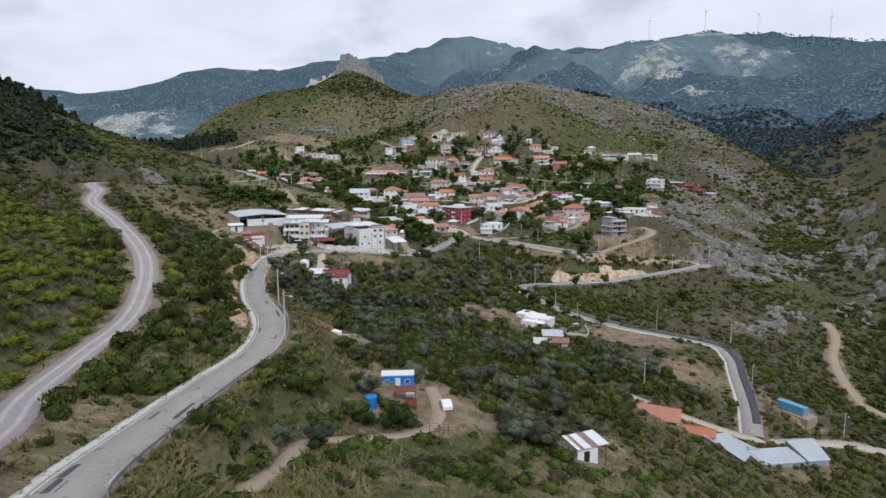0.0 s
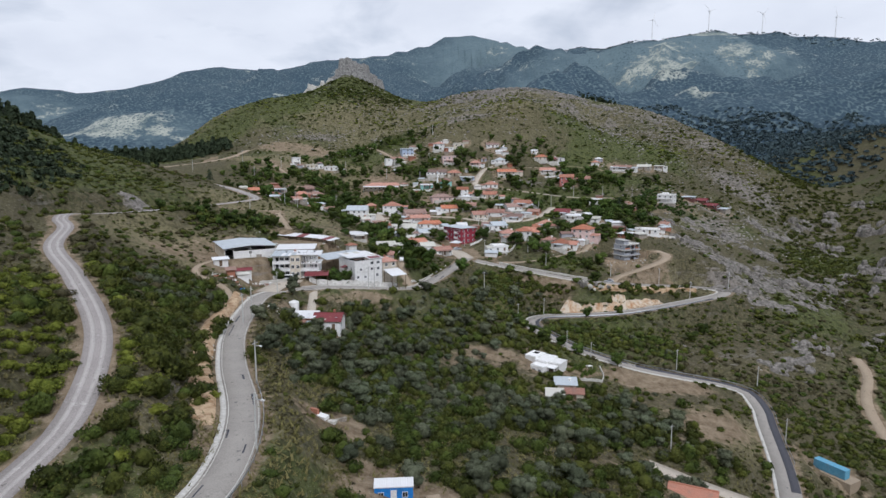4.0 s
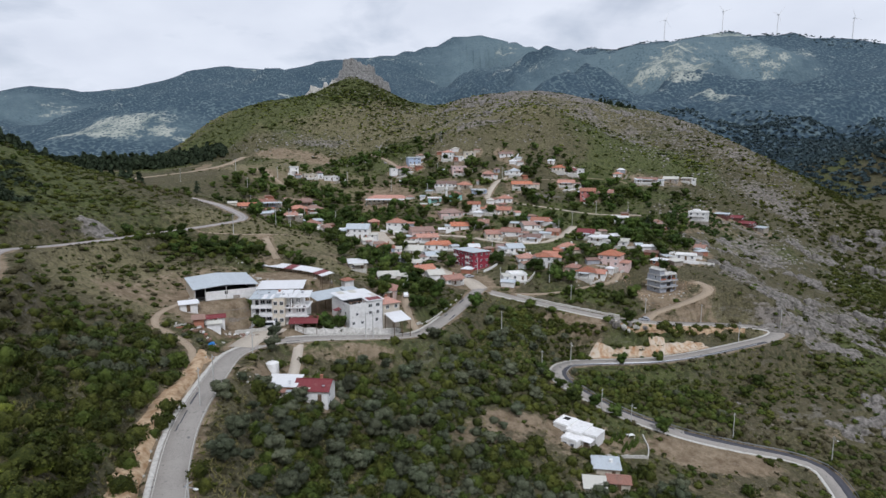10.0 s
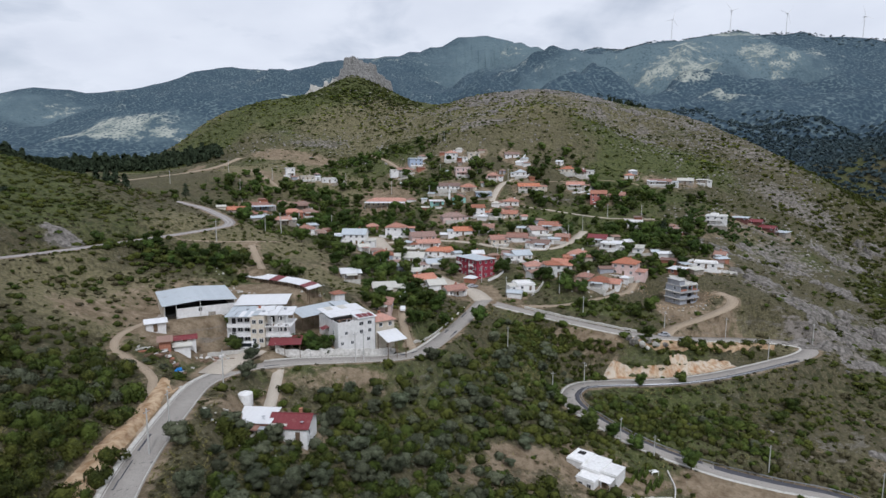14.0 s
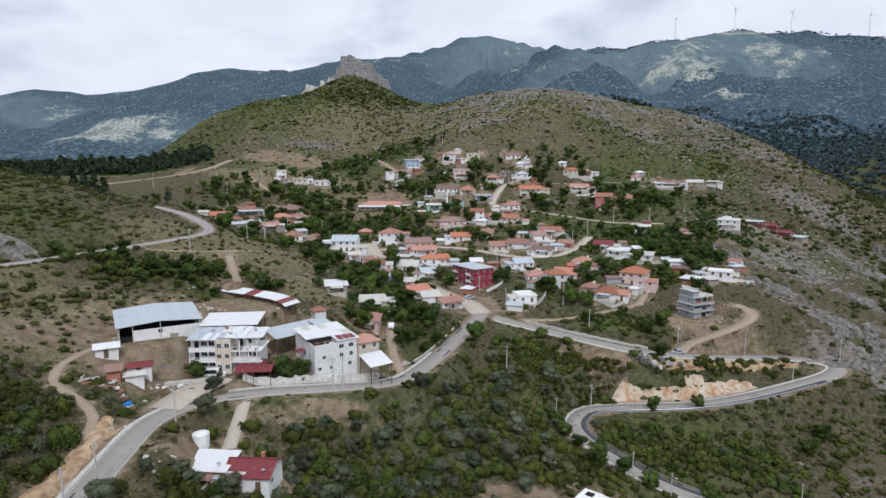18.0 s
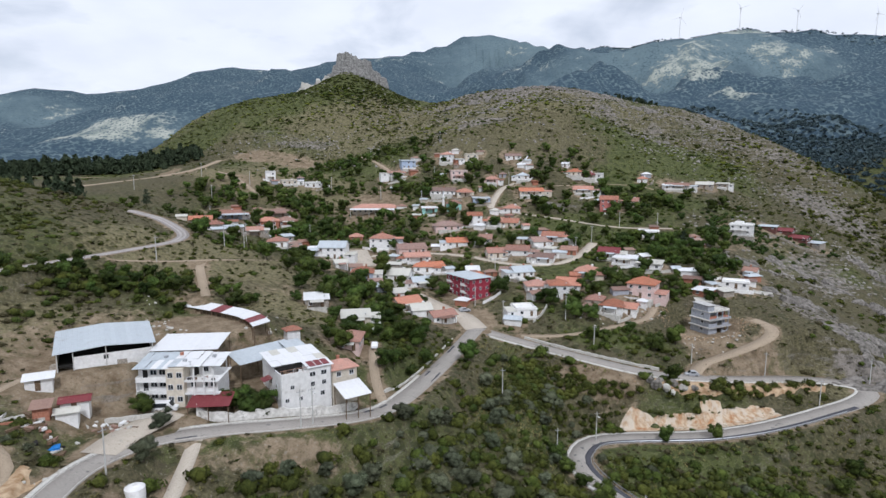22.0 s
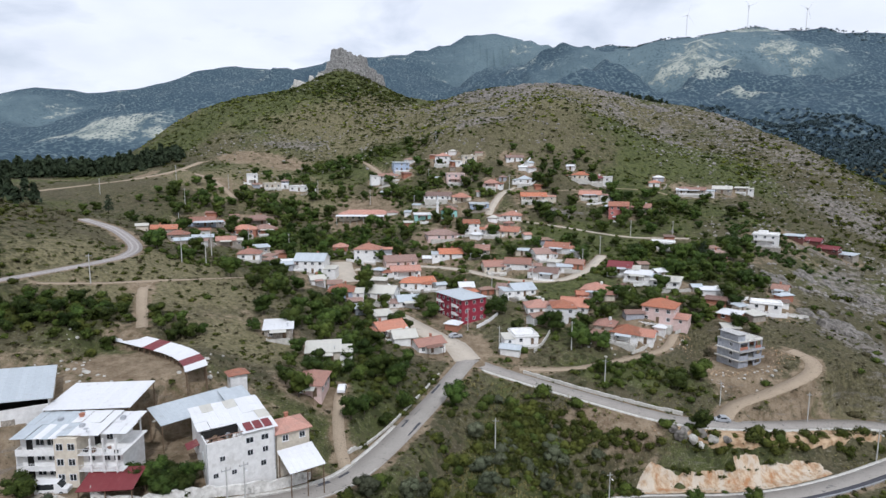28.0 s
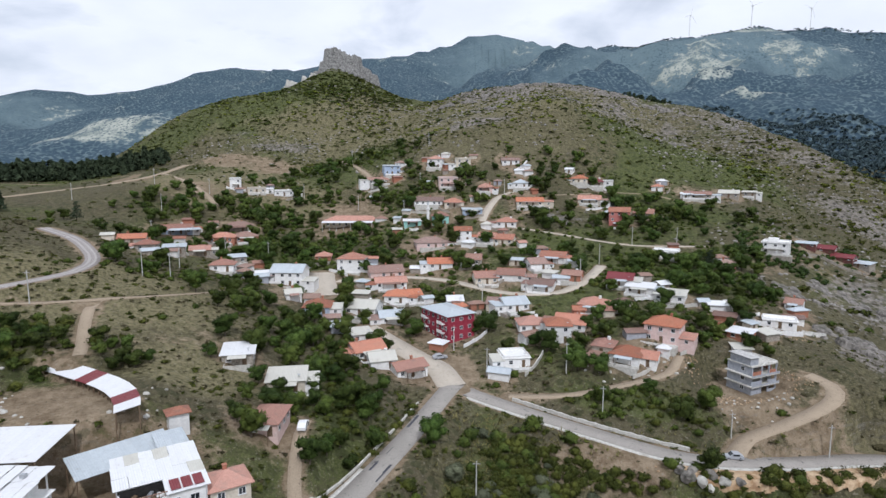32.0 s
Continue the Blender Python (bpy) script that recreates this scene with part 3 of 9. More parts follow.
# Roads by their centres.
ROAD_MAIN = smooth_line([(-16, 5, 86), (-19, 22, 82), (-25.8, 38.3, 78), (-28.3, 54.5, 75.1), (-29.3, 73, 72.8), (-28.6, 91, 71.6), (-33.1, 112, 70.7), (-44.5, 140, 69.3), (-51.9, 163, 69.5), (-56.4, 190, 69.5),
                         (-57.6, 206, 69.2), (-52, 217.5, 68.6), (-42, 223.5, 68), (-29.5, 230, 66.5), (-17, 240, 64), (-9.5, 253, 62.4), (1, 283, 62.6), (10.5, 314, 63.6)])
ROAD_BRANCH = smooth_line([(10.5, 314, 63.6), (23.3, 306.5, 61.9), (45.8, 295.2, 59.3), (64.2, 288.6, 57.2), (86.1, 292.1, 54.7), (107, 298.6, 52.6), (121.5, 300.8, 51.3), (130, 298, 50.6), (129.8, 292.6, 50.3), (122, 286.2, 49.9), (110.5, 280.6, 49.4),
                           (98.5, 275.4, 48.7), (86, 271.8, 47.6), (73, 270.2, 46.4), (61, 270.4, 45.7), (50, 270, 45.5), (42, 267.4, 45.8), (37, 261, 46.5), (35, 253.6, 46.4), (39, 245.5, 44.8), (52, 236, 40.5), (69, 229.5, 36.8), (84, 226, 34.6),
                           (99, 226, 31.6), (106.5, 222, 30), (106, 211, 28.4), (103, 202, 27.2), (95, 178, 25), (86.5, 158.5, 24.6)])
ROAD_UPPER = smooth_line([(-25, 15, 86), (-35, 36, 79.5), (-40, 51, 76.4), (-47, 65, 74.4), (-50.7, 81, 74), (-51.8, 98, 76.2), (-61.1, 121.5, 81.3), (-79.5, 145.5, 86.8), (-98.2, 168, 90.2), (-110.5, 193, 92.4), (-120, 205.5, 93.6),
                          (-124, 216, 94.3), (-122.5, 234, 93), (-118, 254.6, 92.2), (-107.5, 286, 92), (-96.5, 314, 92.6), (-96.5, 326, 92.8), (-101, 338, 93.2), (-110, 350, 94.6), (-123, 362, 97), (-140, 371, 99.5)])
ROAD_ACCESS = smooth_line([(50, 158, 37), (62, 155.6, 33), (79.4, 155, 27), (92, 158.5, 23), (104, 164.5, 19.6), (122, 170.5, 16), (136, 168, 14), (152, 170, 12.5), (175, 172, 14)])
ROAD_DIRT = smooth_line([(172, 262, 29), (168, 249, 26.5), (156, 231, 21.5), (148.5, 207.5, 17), (150, 195, 15), (165, 185, 15), (190, 178, 22)])
STREET_MID = smooth_line([(-44.6, 388.7, 76.6), (-28, 395.7, 76.6), (-10.2, 400.7, 76.8), (8.5, 394.6, 76.4), (27.8, 379, 75.4), (46, 375, 76.2), (57.6, 383, 78.6), (68.2, 398.7, 82.5)])
STREET_EAST = smooth_line([(35.4, 446.1, 93), (54.8, 440.1, 90.8), (82.6, 425.7, 87.7), (102.1, 424.8, 87), (119.9, 426.7, 86.8)])
STREET_HILL = smooth_line([(37.7, 480.6, 108.1), (30, 475.3, 105.4), (24.3, 462.9, 99.8), (21.3, 451.8, 95.1)])
STREET_TOP = smooth_line([(-72.2, 564.3, 125.4), (-56.2, 539.6, 121.3), (-42.8, 513, 114.8), (-44.2, 504, 112)])
STREET_JUNCTION = smooth_line([(10.7, 314, 63.6), (6.3, 324.8, 65), (1.1, 329.8, 65.7), (-7.4, 338, 67.4), (-17.6, 347, 70.2)])
LANE_UPPER = smooth_line([(61.2, 478, 106.8), (91.4, 486, 107.6), (112.7, 487, 106.5), (128.1, 480.6, 103)])
LANE_HOUSE = smooth_line([(25.6, 311.7, 61.9), (40, 311.9, 62.2), (55.6, 314.3, 64.3), (69.1, 318.8, 66.3), (74.7, 326.5, 68.8)])
LANE_FORK = smooth_line([(-207.5, 436.3, 107), (-200.2, 465.5, 108.9), (-186.6, 493.6, 111.8), (-177.2, 526.1, 116.4), (-174.5, 559, 122.3)])
LANE_SLOPE = smooth_line([(-176, 530, 117), (-150, 500, 114), (-137, 482, 112.6), (-125.6, 473.3, 108), (-114.3, 463.6, 101.5)])
LANE_EAST = smooth_line([(77.1, 294, 55.6), (82, 299.2, 57), (92.3, 302.1, 59.6), (101.9, 305.2, 62.2), (107.7, 308.8, 64), (109.4, 313.8, 65.4), (106.5, 319.1, 66.4)])
LANE_BARN = smooth_line([(-57.5, 178, 69.5), (-62.2, 186, 69.6), (-64.6, 194, 70.2), (-67.5, 201.8, 71.3), (-71.8, 204.8, 73.2), (-78.8, 208.6, 75), (-82.4, 213.5, 76.1), (-83.6, 221, 76.5), (-83, 229.5, 76.4), (-79.5, 236, 76.5)])
LANE_DRIVE = smooth_line([(-13.5, 252, 62.4), (-15.8, 258, 64), (-17.6, 264.8, 66.4), (-19.1, 273.7, 68.4), (-19.3, 279, 68.8)])
LANE_START = smooth_line([(-17.9, 49.7, 71.3), (-18.1, 63.2, 66.9), (-18.4, 70.7, 65.2), (-16.6, 73.9, 64.4), (-7.1, 83.2, 60.8), (-1.4, 91.4, 58.8), (-1, 100, 58.4), (-2.5, 108, 58.6)])
LANE_SADDLE = smooth_line([(-68, 280, 82), (-70.5, 285, 83), (-74.9, 293.1, 85.6), (-78.8, 301.5, 87.3), (-79.5, 307, 88.1)])
LANE_FIELD = smooth_line([(-99, 288, 91), (-93.7, 293.1, 90), (-87.8, 298.6, 89), (-78.9, 306.7, 88.2), (-71.2, 319.8, 86.2), (-65, 344.2, 82.2)])
SQUARE = smooth_line([(-45.5, 402, 78.2), (-42.5, 390, 77), (-38.5, 378, 75.8), (-36.5, 371, 75.4)])
RAMP = smooth_line([(-45, 220, 67.9), (-43.8, 213, 66.4), (-42.4, 203, 64.4)])
FARM_ENTRANCE = smooth_line([(-58.5, 211, 69.1), (-57.6, 217, 69.4), (-55.6, 222, 69.7), (-53.2, 227.5, 69.9)])
CUTS = [(FARM_ENTRANCE, 3.6), (RAMP, 1.4), (SQUARE, 5.2), (STREET_MID, 2.2), (STREET_EAST, 1.6), (STREET_HILL, 2.2), (STREET_TOP, 1.6), (STREET_JUNCTION, 4.2), (LANE_UPPER, 1.3), (LANE_HOUSE, 1.4), (LANE_FORK, 2.2), (LANE_SLOPE, 1.6), (LANE_EAST, 2.2), (LANE_BARN, 1.0), (LANE_DRIVE, 1.3),
        (LANE_START, 1.2), (LANE_SADDLE, 1.4), (LANE_FIELD, 1.2), (ROAD_MAIN, 3.1), (ROAD_BRANCH, 3.0), (ROAD_UPPER, 2.9), (ROAD_ACCESS, 2.6), (ROAD_DIRT, 2.0)]
# Level yards: (x, y, height, half width).
YARDS = [(111.8, 182.6, 21.2, 8), (-75.5, 245, 77.3, 13), (-40, 242, 69.0, 12), (-62, 231, 69.3, 7), (-60, 268, 78.5, 14), (88, 318, 62.3, 8), (-70.5, 237, 76.4, 4), (-80, 236.5, 76.6, 5)]


def ground_height(x, y):
    h = raw_height(x, y)
    for px, py, pz, half in YARDS:
        w = np.clip((half + 6 - np.hypot(x - px, y - py)) / 6, 0, 1)
        h = h + (pz - h) * w * w * (3 - 2 * w)
    pull, level, share = np.zeros(x.shape), np.zeros(x.shape), np.full(x.shape, 1e-9)
    for line, half in CUTS:
        near = (x > line[:, 0].min() - 15) & (x < line[:, 0].max() + 15) & (y > line[:, 1].min() - 15) & (y < line[:, 1].max() + 15)
        if near.any():
            d, z = polyline_near(x[near], y[near], line.tolist())
            w = np.clip((half + (8.5 if half > 2.5 else 5.0) - d) / (5.5 if half > 2.5 else 3.0), 0, 1)
            k = w / np.maximum(d - half - 0.8, 0.25) ** 3
            pull[near] = np.maximum(pull[near], w * w * (3 - 2 * w))
            level[near], share[near] = level[near] + k * z, share[near] + k
    return h + (level / share - 0.16 - h) * pull


def ground_at(x, y):
    return float(ground_height(np.array([float(x)]), np.array([float(y)]))[0])


# ---------------------------------------------------------------- ground sheet
def spaced(inner_low, inner_high, step, outer, growth):
    inside = list(np.arange(inner_low, inner_high + step, step))
    left, d, x = [], step, inner_low
    while x > -outer:
        d *= growth
        x -= d
        left.append(x)
    right, d, x = [], step, inner_high
    while x < outer:
        d *= growth
        x += d
        right.append(x)
    return np.array(left[::-1] + inside + right)


def ground_sheet():
    xs, ys = spaced(-170, 235, 2.2, 4300, 1.036), np.concatenate([np.arange(-60, 12, 6), np.arange(12, 420, 2.2), np.arange(420, 780, 3.5), 780 + np.cumsum(4 * 1.03 ** np.arange(113))])
    gx, gy = np.meshgrid(xs, ys)
    z = ground_height(gx.ravel(), gy.ravel())
    n, m = len(xs), len(ys)
    i = (np.arange(m - 1)[:, None] * n + np.arange(n - 1)[None]).ravel()
    faces = np.stack([i, i + 1, i + n + 1, i + n], 1)
    me = bpy.data.meshes.new("ground")
    me.from_pydata(np.stack([gx.ravel(), gy.ravel(), z], 1).tolist(), [], faces.tolist())
    me.shade_smooth()
    ob = tagged(new("ground", me), "scrub-covered rocky hillside with dry grass and bare earth", "ground", kind="structure")
    return ob, gx.ravel(), gy.ravel(), z, n


def strip(name, line, half, lift, material, label="", parent=None, camber=0.0, offset=0.0):
    """A road surface along a line, with a small thickness."""
    p = np.array(line)
    tan = np.gradient(p[:, :2], axis=0)
    tan /= np.linalg.norm(tan, axis=1)[:, None]
    side = np.stack([tan[:, 1], -tan[:, 0]], 1)
    verts, faces = [], []
    cross = [(-half - 0.1, -0.35), (-half, 0), (0, camber), (half, 0), (half + 0.1, -0.35)]
    for k in range(len(p)):
        for u, h in cross:
            verts.append((p[k, 0] + side[k, 0] * (u + offset), p[k, 1] + side[k, 1] * (u + offset), p[k, 2] + lift + h))
    w = len(cross)
    for k in range(len(p) - 1):
        for j in range(w - 1):
            a = k * w + j
            faces.append((a, a + 1, a + w + 1, a + w))
    me = bpy.data.meshes.new(name)
    me.from_pydata(verts, [], faces)
    me.shade_smooth()
    me.materials.append(material)
    ob = new(name, me)
    ob.parent = parent
    if label:
        ob["label"] = label
    return ob


ground, GX, GY, GZ, NX = ground_sheet()


# ---------------------------------------------------------------- builders
FOOTPRINTS = []


class Shape:
    """Gathers boxes and prisms into one mesh."""

    def __init__(self):
        self.v, self.f = [], []

    def add(self, verts, faces):
        k = len(self.v)
        self.v += [tuple(p) for p in verts]
        self.f += [tuple(i + k for i in f) for f in faces]
        return self

    def box(self, x0, x1, y0, y1, z0, z1):
        return self.add([(x0, y0, z0), (x1, y0, z0), (x1, y1, z0), (x0, y1, z0), (x0, y0, z1), (x1, y0, z1), (x1, y1, z1), (x0, y1, z1)],
                        [(0, 3, 2, 1), (4, 5, 6, 7), (0, 1, 5, 4), (1, 2, 6, 5), (2, 3, 7, 6), (3, 0, 4, 7)])

    def tube(self, x, y, z0, z1, r0, r1, sides=10):
        ring = [(math.cos(2 * math.pi * k / sides), math.sin(2 * math.pi * k / sides)) for k in range(sides)]
        verts = [(x + c * r0, y + s * r0, z0) for c, s in ring] + [(x + c * r1, y + s * r1, z1) for c, s in ring]
        faces = [(k, (k + 1) % sides, sides + (k + 1) % sides, sides + k) for k in range(sides)]
        return self.add(verts, faces + [tuple(range(sides))[::-1], tuple(range(sides, 2 * sides))])

    def slab(self, corners, thick):
        """A sheet through four corners, with a thickness below it."""
        low = [(x, y, z - thick) for x, y, z in corners]
        return self.add(list(corners) + low, [(0, 1, 2, 3), (7, 6, 5, 4), (0, 4, 5, 1), (1, 5, 6, 2), (2, 6, 7, 3), (3, 7, 4, 0)])

    def mesh(self, name, material=None, smooth=False):
        me = bpy.data.meshes.new(name)
        me.from_pydata(self.v, [], self.f)
        if material:
            me.materials.append(material)
        if smooth:
            me.shade_smooth()
        return me


def part(name, data, parent, material=None, label="", at=None):
    """Links a mesh as one part under a thing."""
    if isinstance(data, Shape):
        data = data.mesh(name, material)
    ob = new(name, data)
    ob.parent = parent
    if at is not None:
        ob.matrix_basis = at
    if label:
        ob["label"] = label
    return ob


def thing(name, m, label, category, group=""):
    ob = new(name)
    ob.empty_display_size = 0.5
    ob.matrix_basis = m
    return tagged(ob, label, category, group)


def hip_roof(w, d, z, rise, over=0.5, thick=0.14):
    a, b = w / 2 + over, d / 2 + over
    if a >= b:
        ridge = [(-(a - b), 0), (a - b, 0)]
        sides = [((-a, -b), (a, -b), 1, 0), ((a, b), (-a, b), 0, 1)]
        ends = [((a, -b), (a, b), 1), ((-a, b), (-a, -b), 0)]
    else:
        ridge = [(0, -(b - a)), (0, b - a)]
        sides = [((a, -b), (a, b), 1, 0), ((-a, b), (-a, -b), 0, 1)]
        ends = [((-a, -b), (a, -b), 0), ((a, b), (-a, b), 1)]
    s = Shape()
    top = [(x, y, z + rise) for x, y in ridge]
    for p, q, i, j in sides:
        s.add([(*p, z), (*q, z), top[i], top[j]], [(0, 1, 2, 3)])
    for p, q, i in ends:
        s.add([(*p, z), (*q, z), top[i]], [(0, 1, 2)])
    s.box(-a, a, -b, b, z - thick, z - 0.005)
    return s


def gable_roof(w, d, z, rise, over=0.45, thick=0.14):
    a, b = w / 2 + over, d / 2 + over
    s = Shape()
    for side in (-1, 1):
        eave = [(-a, side * b, z - 0.1), (a, side * b, z - 0.1)]
        corners = [eave[0], eave[1], (a, 0, z + rise), (-a, 0, z + rise)]
        s.slab(corners if side < 0 else corners[::-1], thick)
    return s


def gable_walls(w, d, z, rise):
    s = Shape()
    for x0, x1 in ((-w / 2, -w / 2 + 0.25), (w / 2 - 0.25, w / 2)):
        s.add([(x0, -d / 2, z), (x0, d / 2, z), (x0, 0, z + rise - 0.1), (x1, -d / 2, z), (x1, d / 2, z), (x1, 0, z + rise - 0.1)],
              [(0, 2, 1), (3, 4, 5), (0, 1, 4, 3), (1, 2, 5, 4), (2, 0, 3, 5)])
    return s


def window_mesh(w, h):
    """A two-light window frame as one connected mesh."""
    e, y0, y1 = 0.09, -0.07, 0.02
    xs, zs = [-w / 2, -w / 2 + e, -0.03, 0.03, w / 2 - e, w / 2], [0, e, h - e, h]
    solid = {(i, k) for i in range(5) for k in range(3)} - {(1, 1), (3, 1)}
    verts = [(x, y, z) for y in (y0, y1) for z in zs for x in xs]

    def v(i, k, back):
        return back * 24 + k * 6 + i

    faces = []
    for i, k in solid:
        faces.append((v(i, k, 0), v(i + 1, k, 0), v(i + 1, k + 1, 0), v(i, k + 1, 0)))
        for (di, dk), (p, q) in (((-1, 0), ((0, 1), (0, 0))), ((1, 0), ((1, 0), (1, 1))), ((0, -1), ((0, 0), (1, 0))), ((0, 1), ((1, 1), (0, 1)))):
            if (i + di, k + dk) not in solid:
                faces.append((v(i + p[0], k + p[1], 0), v(i + p[0], k + p[1], 1), v(i + q[0], k + q[1], 1), v(i + q[0], k + q[1], 0)))
    return Shape().add(verts, faces).mesh("window", MAT["frame"])


SILL = Shape().box(-0.68, 0.68, -0.15, 0.02, -0.075, -0.004).mesh("sill", MAT["frame"])
WINDOW = window_mesh(1.15, 1.2)
PANE = Shape().box(-0.55, 0.55, -0.03, 0.015, 0.05, 1.15).mesh("pane", MAT["glass"])
DOOR = Shape().box(-0.48, 0.48, -0.06, 0.02, 0, 2.05).mesh("door", MAT["wood"])
CHIMNEY = Shape().box(-0.3, 0.3, -0.3, 0.3, -0.6, 1.0).box(-0.38, 0.38, -0.38, 0.38, 1.0, 1.1).mesh("chimney", MAT["brick"])
TANK = Shape().tube(0, 0, 0, 0.9, 0.5, 0.5).tube(0, 0, 0.9, 1.0, 0.5, 0.2).mesh("water_tank", MAT["white"])
DISH = Shape().tube(0, 0, 0, 0.8, 0.04, 0.04, 6).tube(0, -0.15, 0.75, 0.85, 0.12, 0.42, 10).mesh("satellite_dish", MAT["steel"])

WALL_WORDS = {"maroon_wall": "dull red", "white": "whitewashed", "cream": "cream-rendered", "pink": "pink-rendered", "blue": "pale blue", "teal": "turquoise", "red": "crimson", "salmon": "brick-red", "grey": "bare concrete", "stone": "rubble-stone", "brick": "bare brick"}
ROOF_WORDS = {"tiles": "orange clay-tile", "old_tiles": "faded clay-tile", "maroon_sheet": "maroon sheet-metal", "grey_sheet": "grey sheet-metal", "white_sheet": "white sheet-metal", "cream_sheet": "cream sheet-metal",
              "rust_sheet": "rusty sheet-metal", "flat_roof": "flat concrete", "white": "flat white"}
dice = random.Random(4)


def add_windows(ob, w, d, floors, tall, door=True, back=False):
    """Windows and a door on the front and the two ends."""
    for f in range(floors):
        for width, turn, out in ((w, 0, d / 2), (d, 90, w / 2), (d, -90, w / 2)):
            n = max(1, int(width / 2.9))
            for k in range(n):
                u = (k + 0.5) * width / n - width / 2 + dice.uniform(-0.2, 0.2)
                if dice.random() < (0.1 if turn == 0 else 0.35):
                    continue
                m = pose(0, 0, 0, 0, 0, turn)
                if door and f == 0 and turn == 0 and k == n // 2:
                    part("door", DOOR, ob, at=m @ pose(u, -out, 0.05))
                    continue
                win = part("window", WINDOW, ob, at=m @ pose(u, -out, f * tall + 0.95))
                part("pane", PANE, win)
                part("sill", SILL, win)


def home_wing(ob, w, d, tall, wall, cover):
    """What grows round a village house: a lower wing, a concrete terrace with a parapet, a lean-to."""
    side = dice.choice((-1, 1))
    if dice.random() < 0.6:
        ww, dd, h = w * dice.uniform(0.32, 0.5), d * dice.uniform(0.5, 0.8), tall * dice.uniform(0.74, 0.92)
        x0 = side * (w / 2 + ww / 2)
        y0 = -d / 2 + dd / 2 + dice.uniform(-0.8, 0.6)
        part("wing_wall", Shape().box(x0 - ww / 2 + 0.004, x0 + ww / 2 - 0.004, y0 - dd / 2, y0 + dd / 2, -3, h), ob, MAT[dice.choice((wall, "white", "white"))])
        key = cover if cover in ("tiles", "old_tiles") and dice.random() < 0.6 else dice.choice(("grey_sheet", "white_sheet", "old_tiles", "cream_sheet"))
        lean = 0.55
        part("wing_roof", Shape().slab([(x0 - ww / 2 - 0.2, y0 - dd / 2 - 0.3, h + 0.12), (x0 + ww / 2 + 0.2, y0 - dd / 2 - 0.3, h + 0.12), (x0 + ww / 2 + 0.2, y0 + dd / 2 + 0.1, h + 0.12 + lean), (x0 - ww / 2 - 0.2, y0 + dd / 2 + 0.1, h + 0.12 + lean)], 0.1), ob, MAT[key])
        win = part("window", WINDOW, ob, at=pose(x0, y0 - dd / 2, 0.9) @ Matrix.Diagonal((0.8, 1, 0.85, 1)))
        part("pane", PANE, win)
    if dice.random() < 0.7:
        a, out = w * dice.uniform(0.4, 0.52), dice.uniform(2.2, 4.2)
        part("terrace", Shape().box(-a, a, -d / 2 - out, -d / 2 - 0.004, -2.5, 0.0), ob, MAT["kerb"])
        part("terrace_wall", Shape().box(-a, a, -d / 2 - out, -d / 2 - out + 0.18, 0.0, 0.75).box(-a, -a + 0.18, -d / 2 - out + 0.18, -d / 2 - 0.3, 0.0, 0.75), ob, MAT[dice.choice(("white", "white", "limewash", "kerb"))])


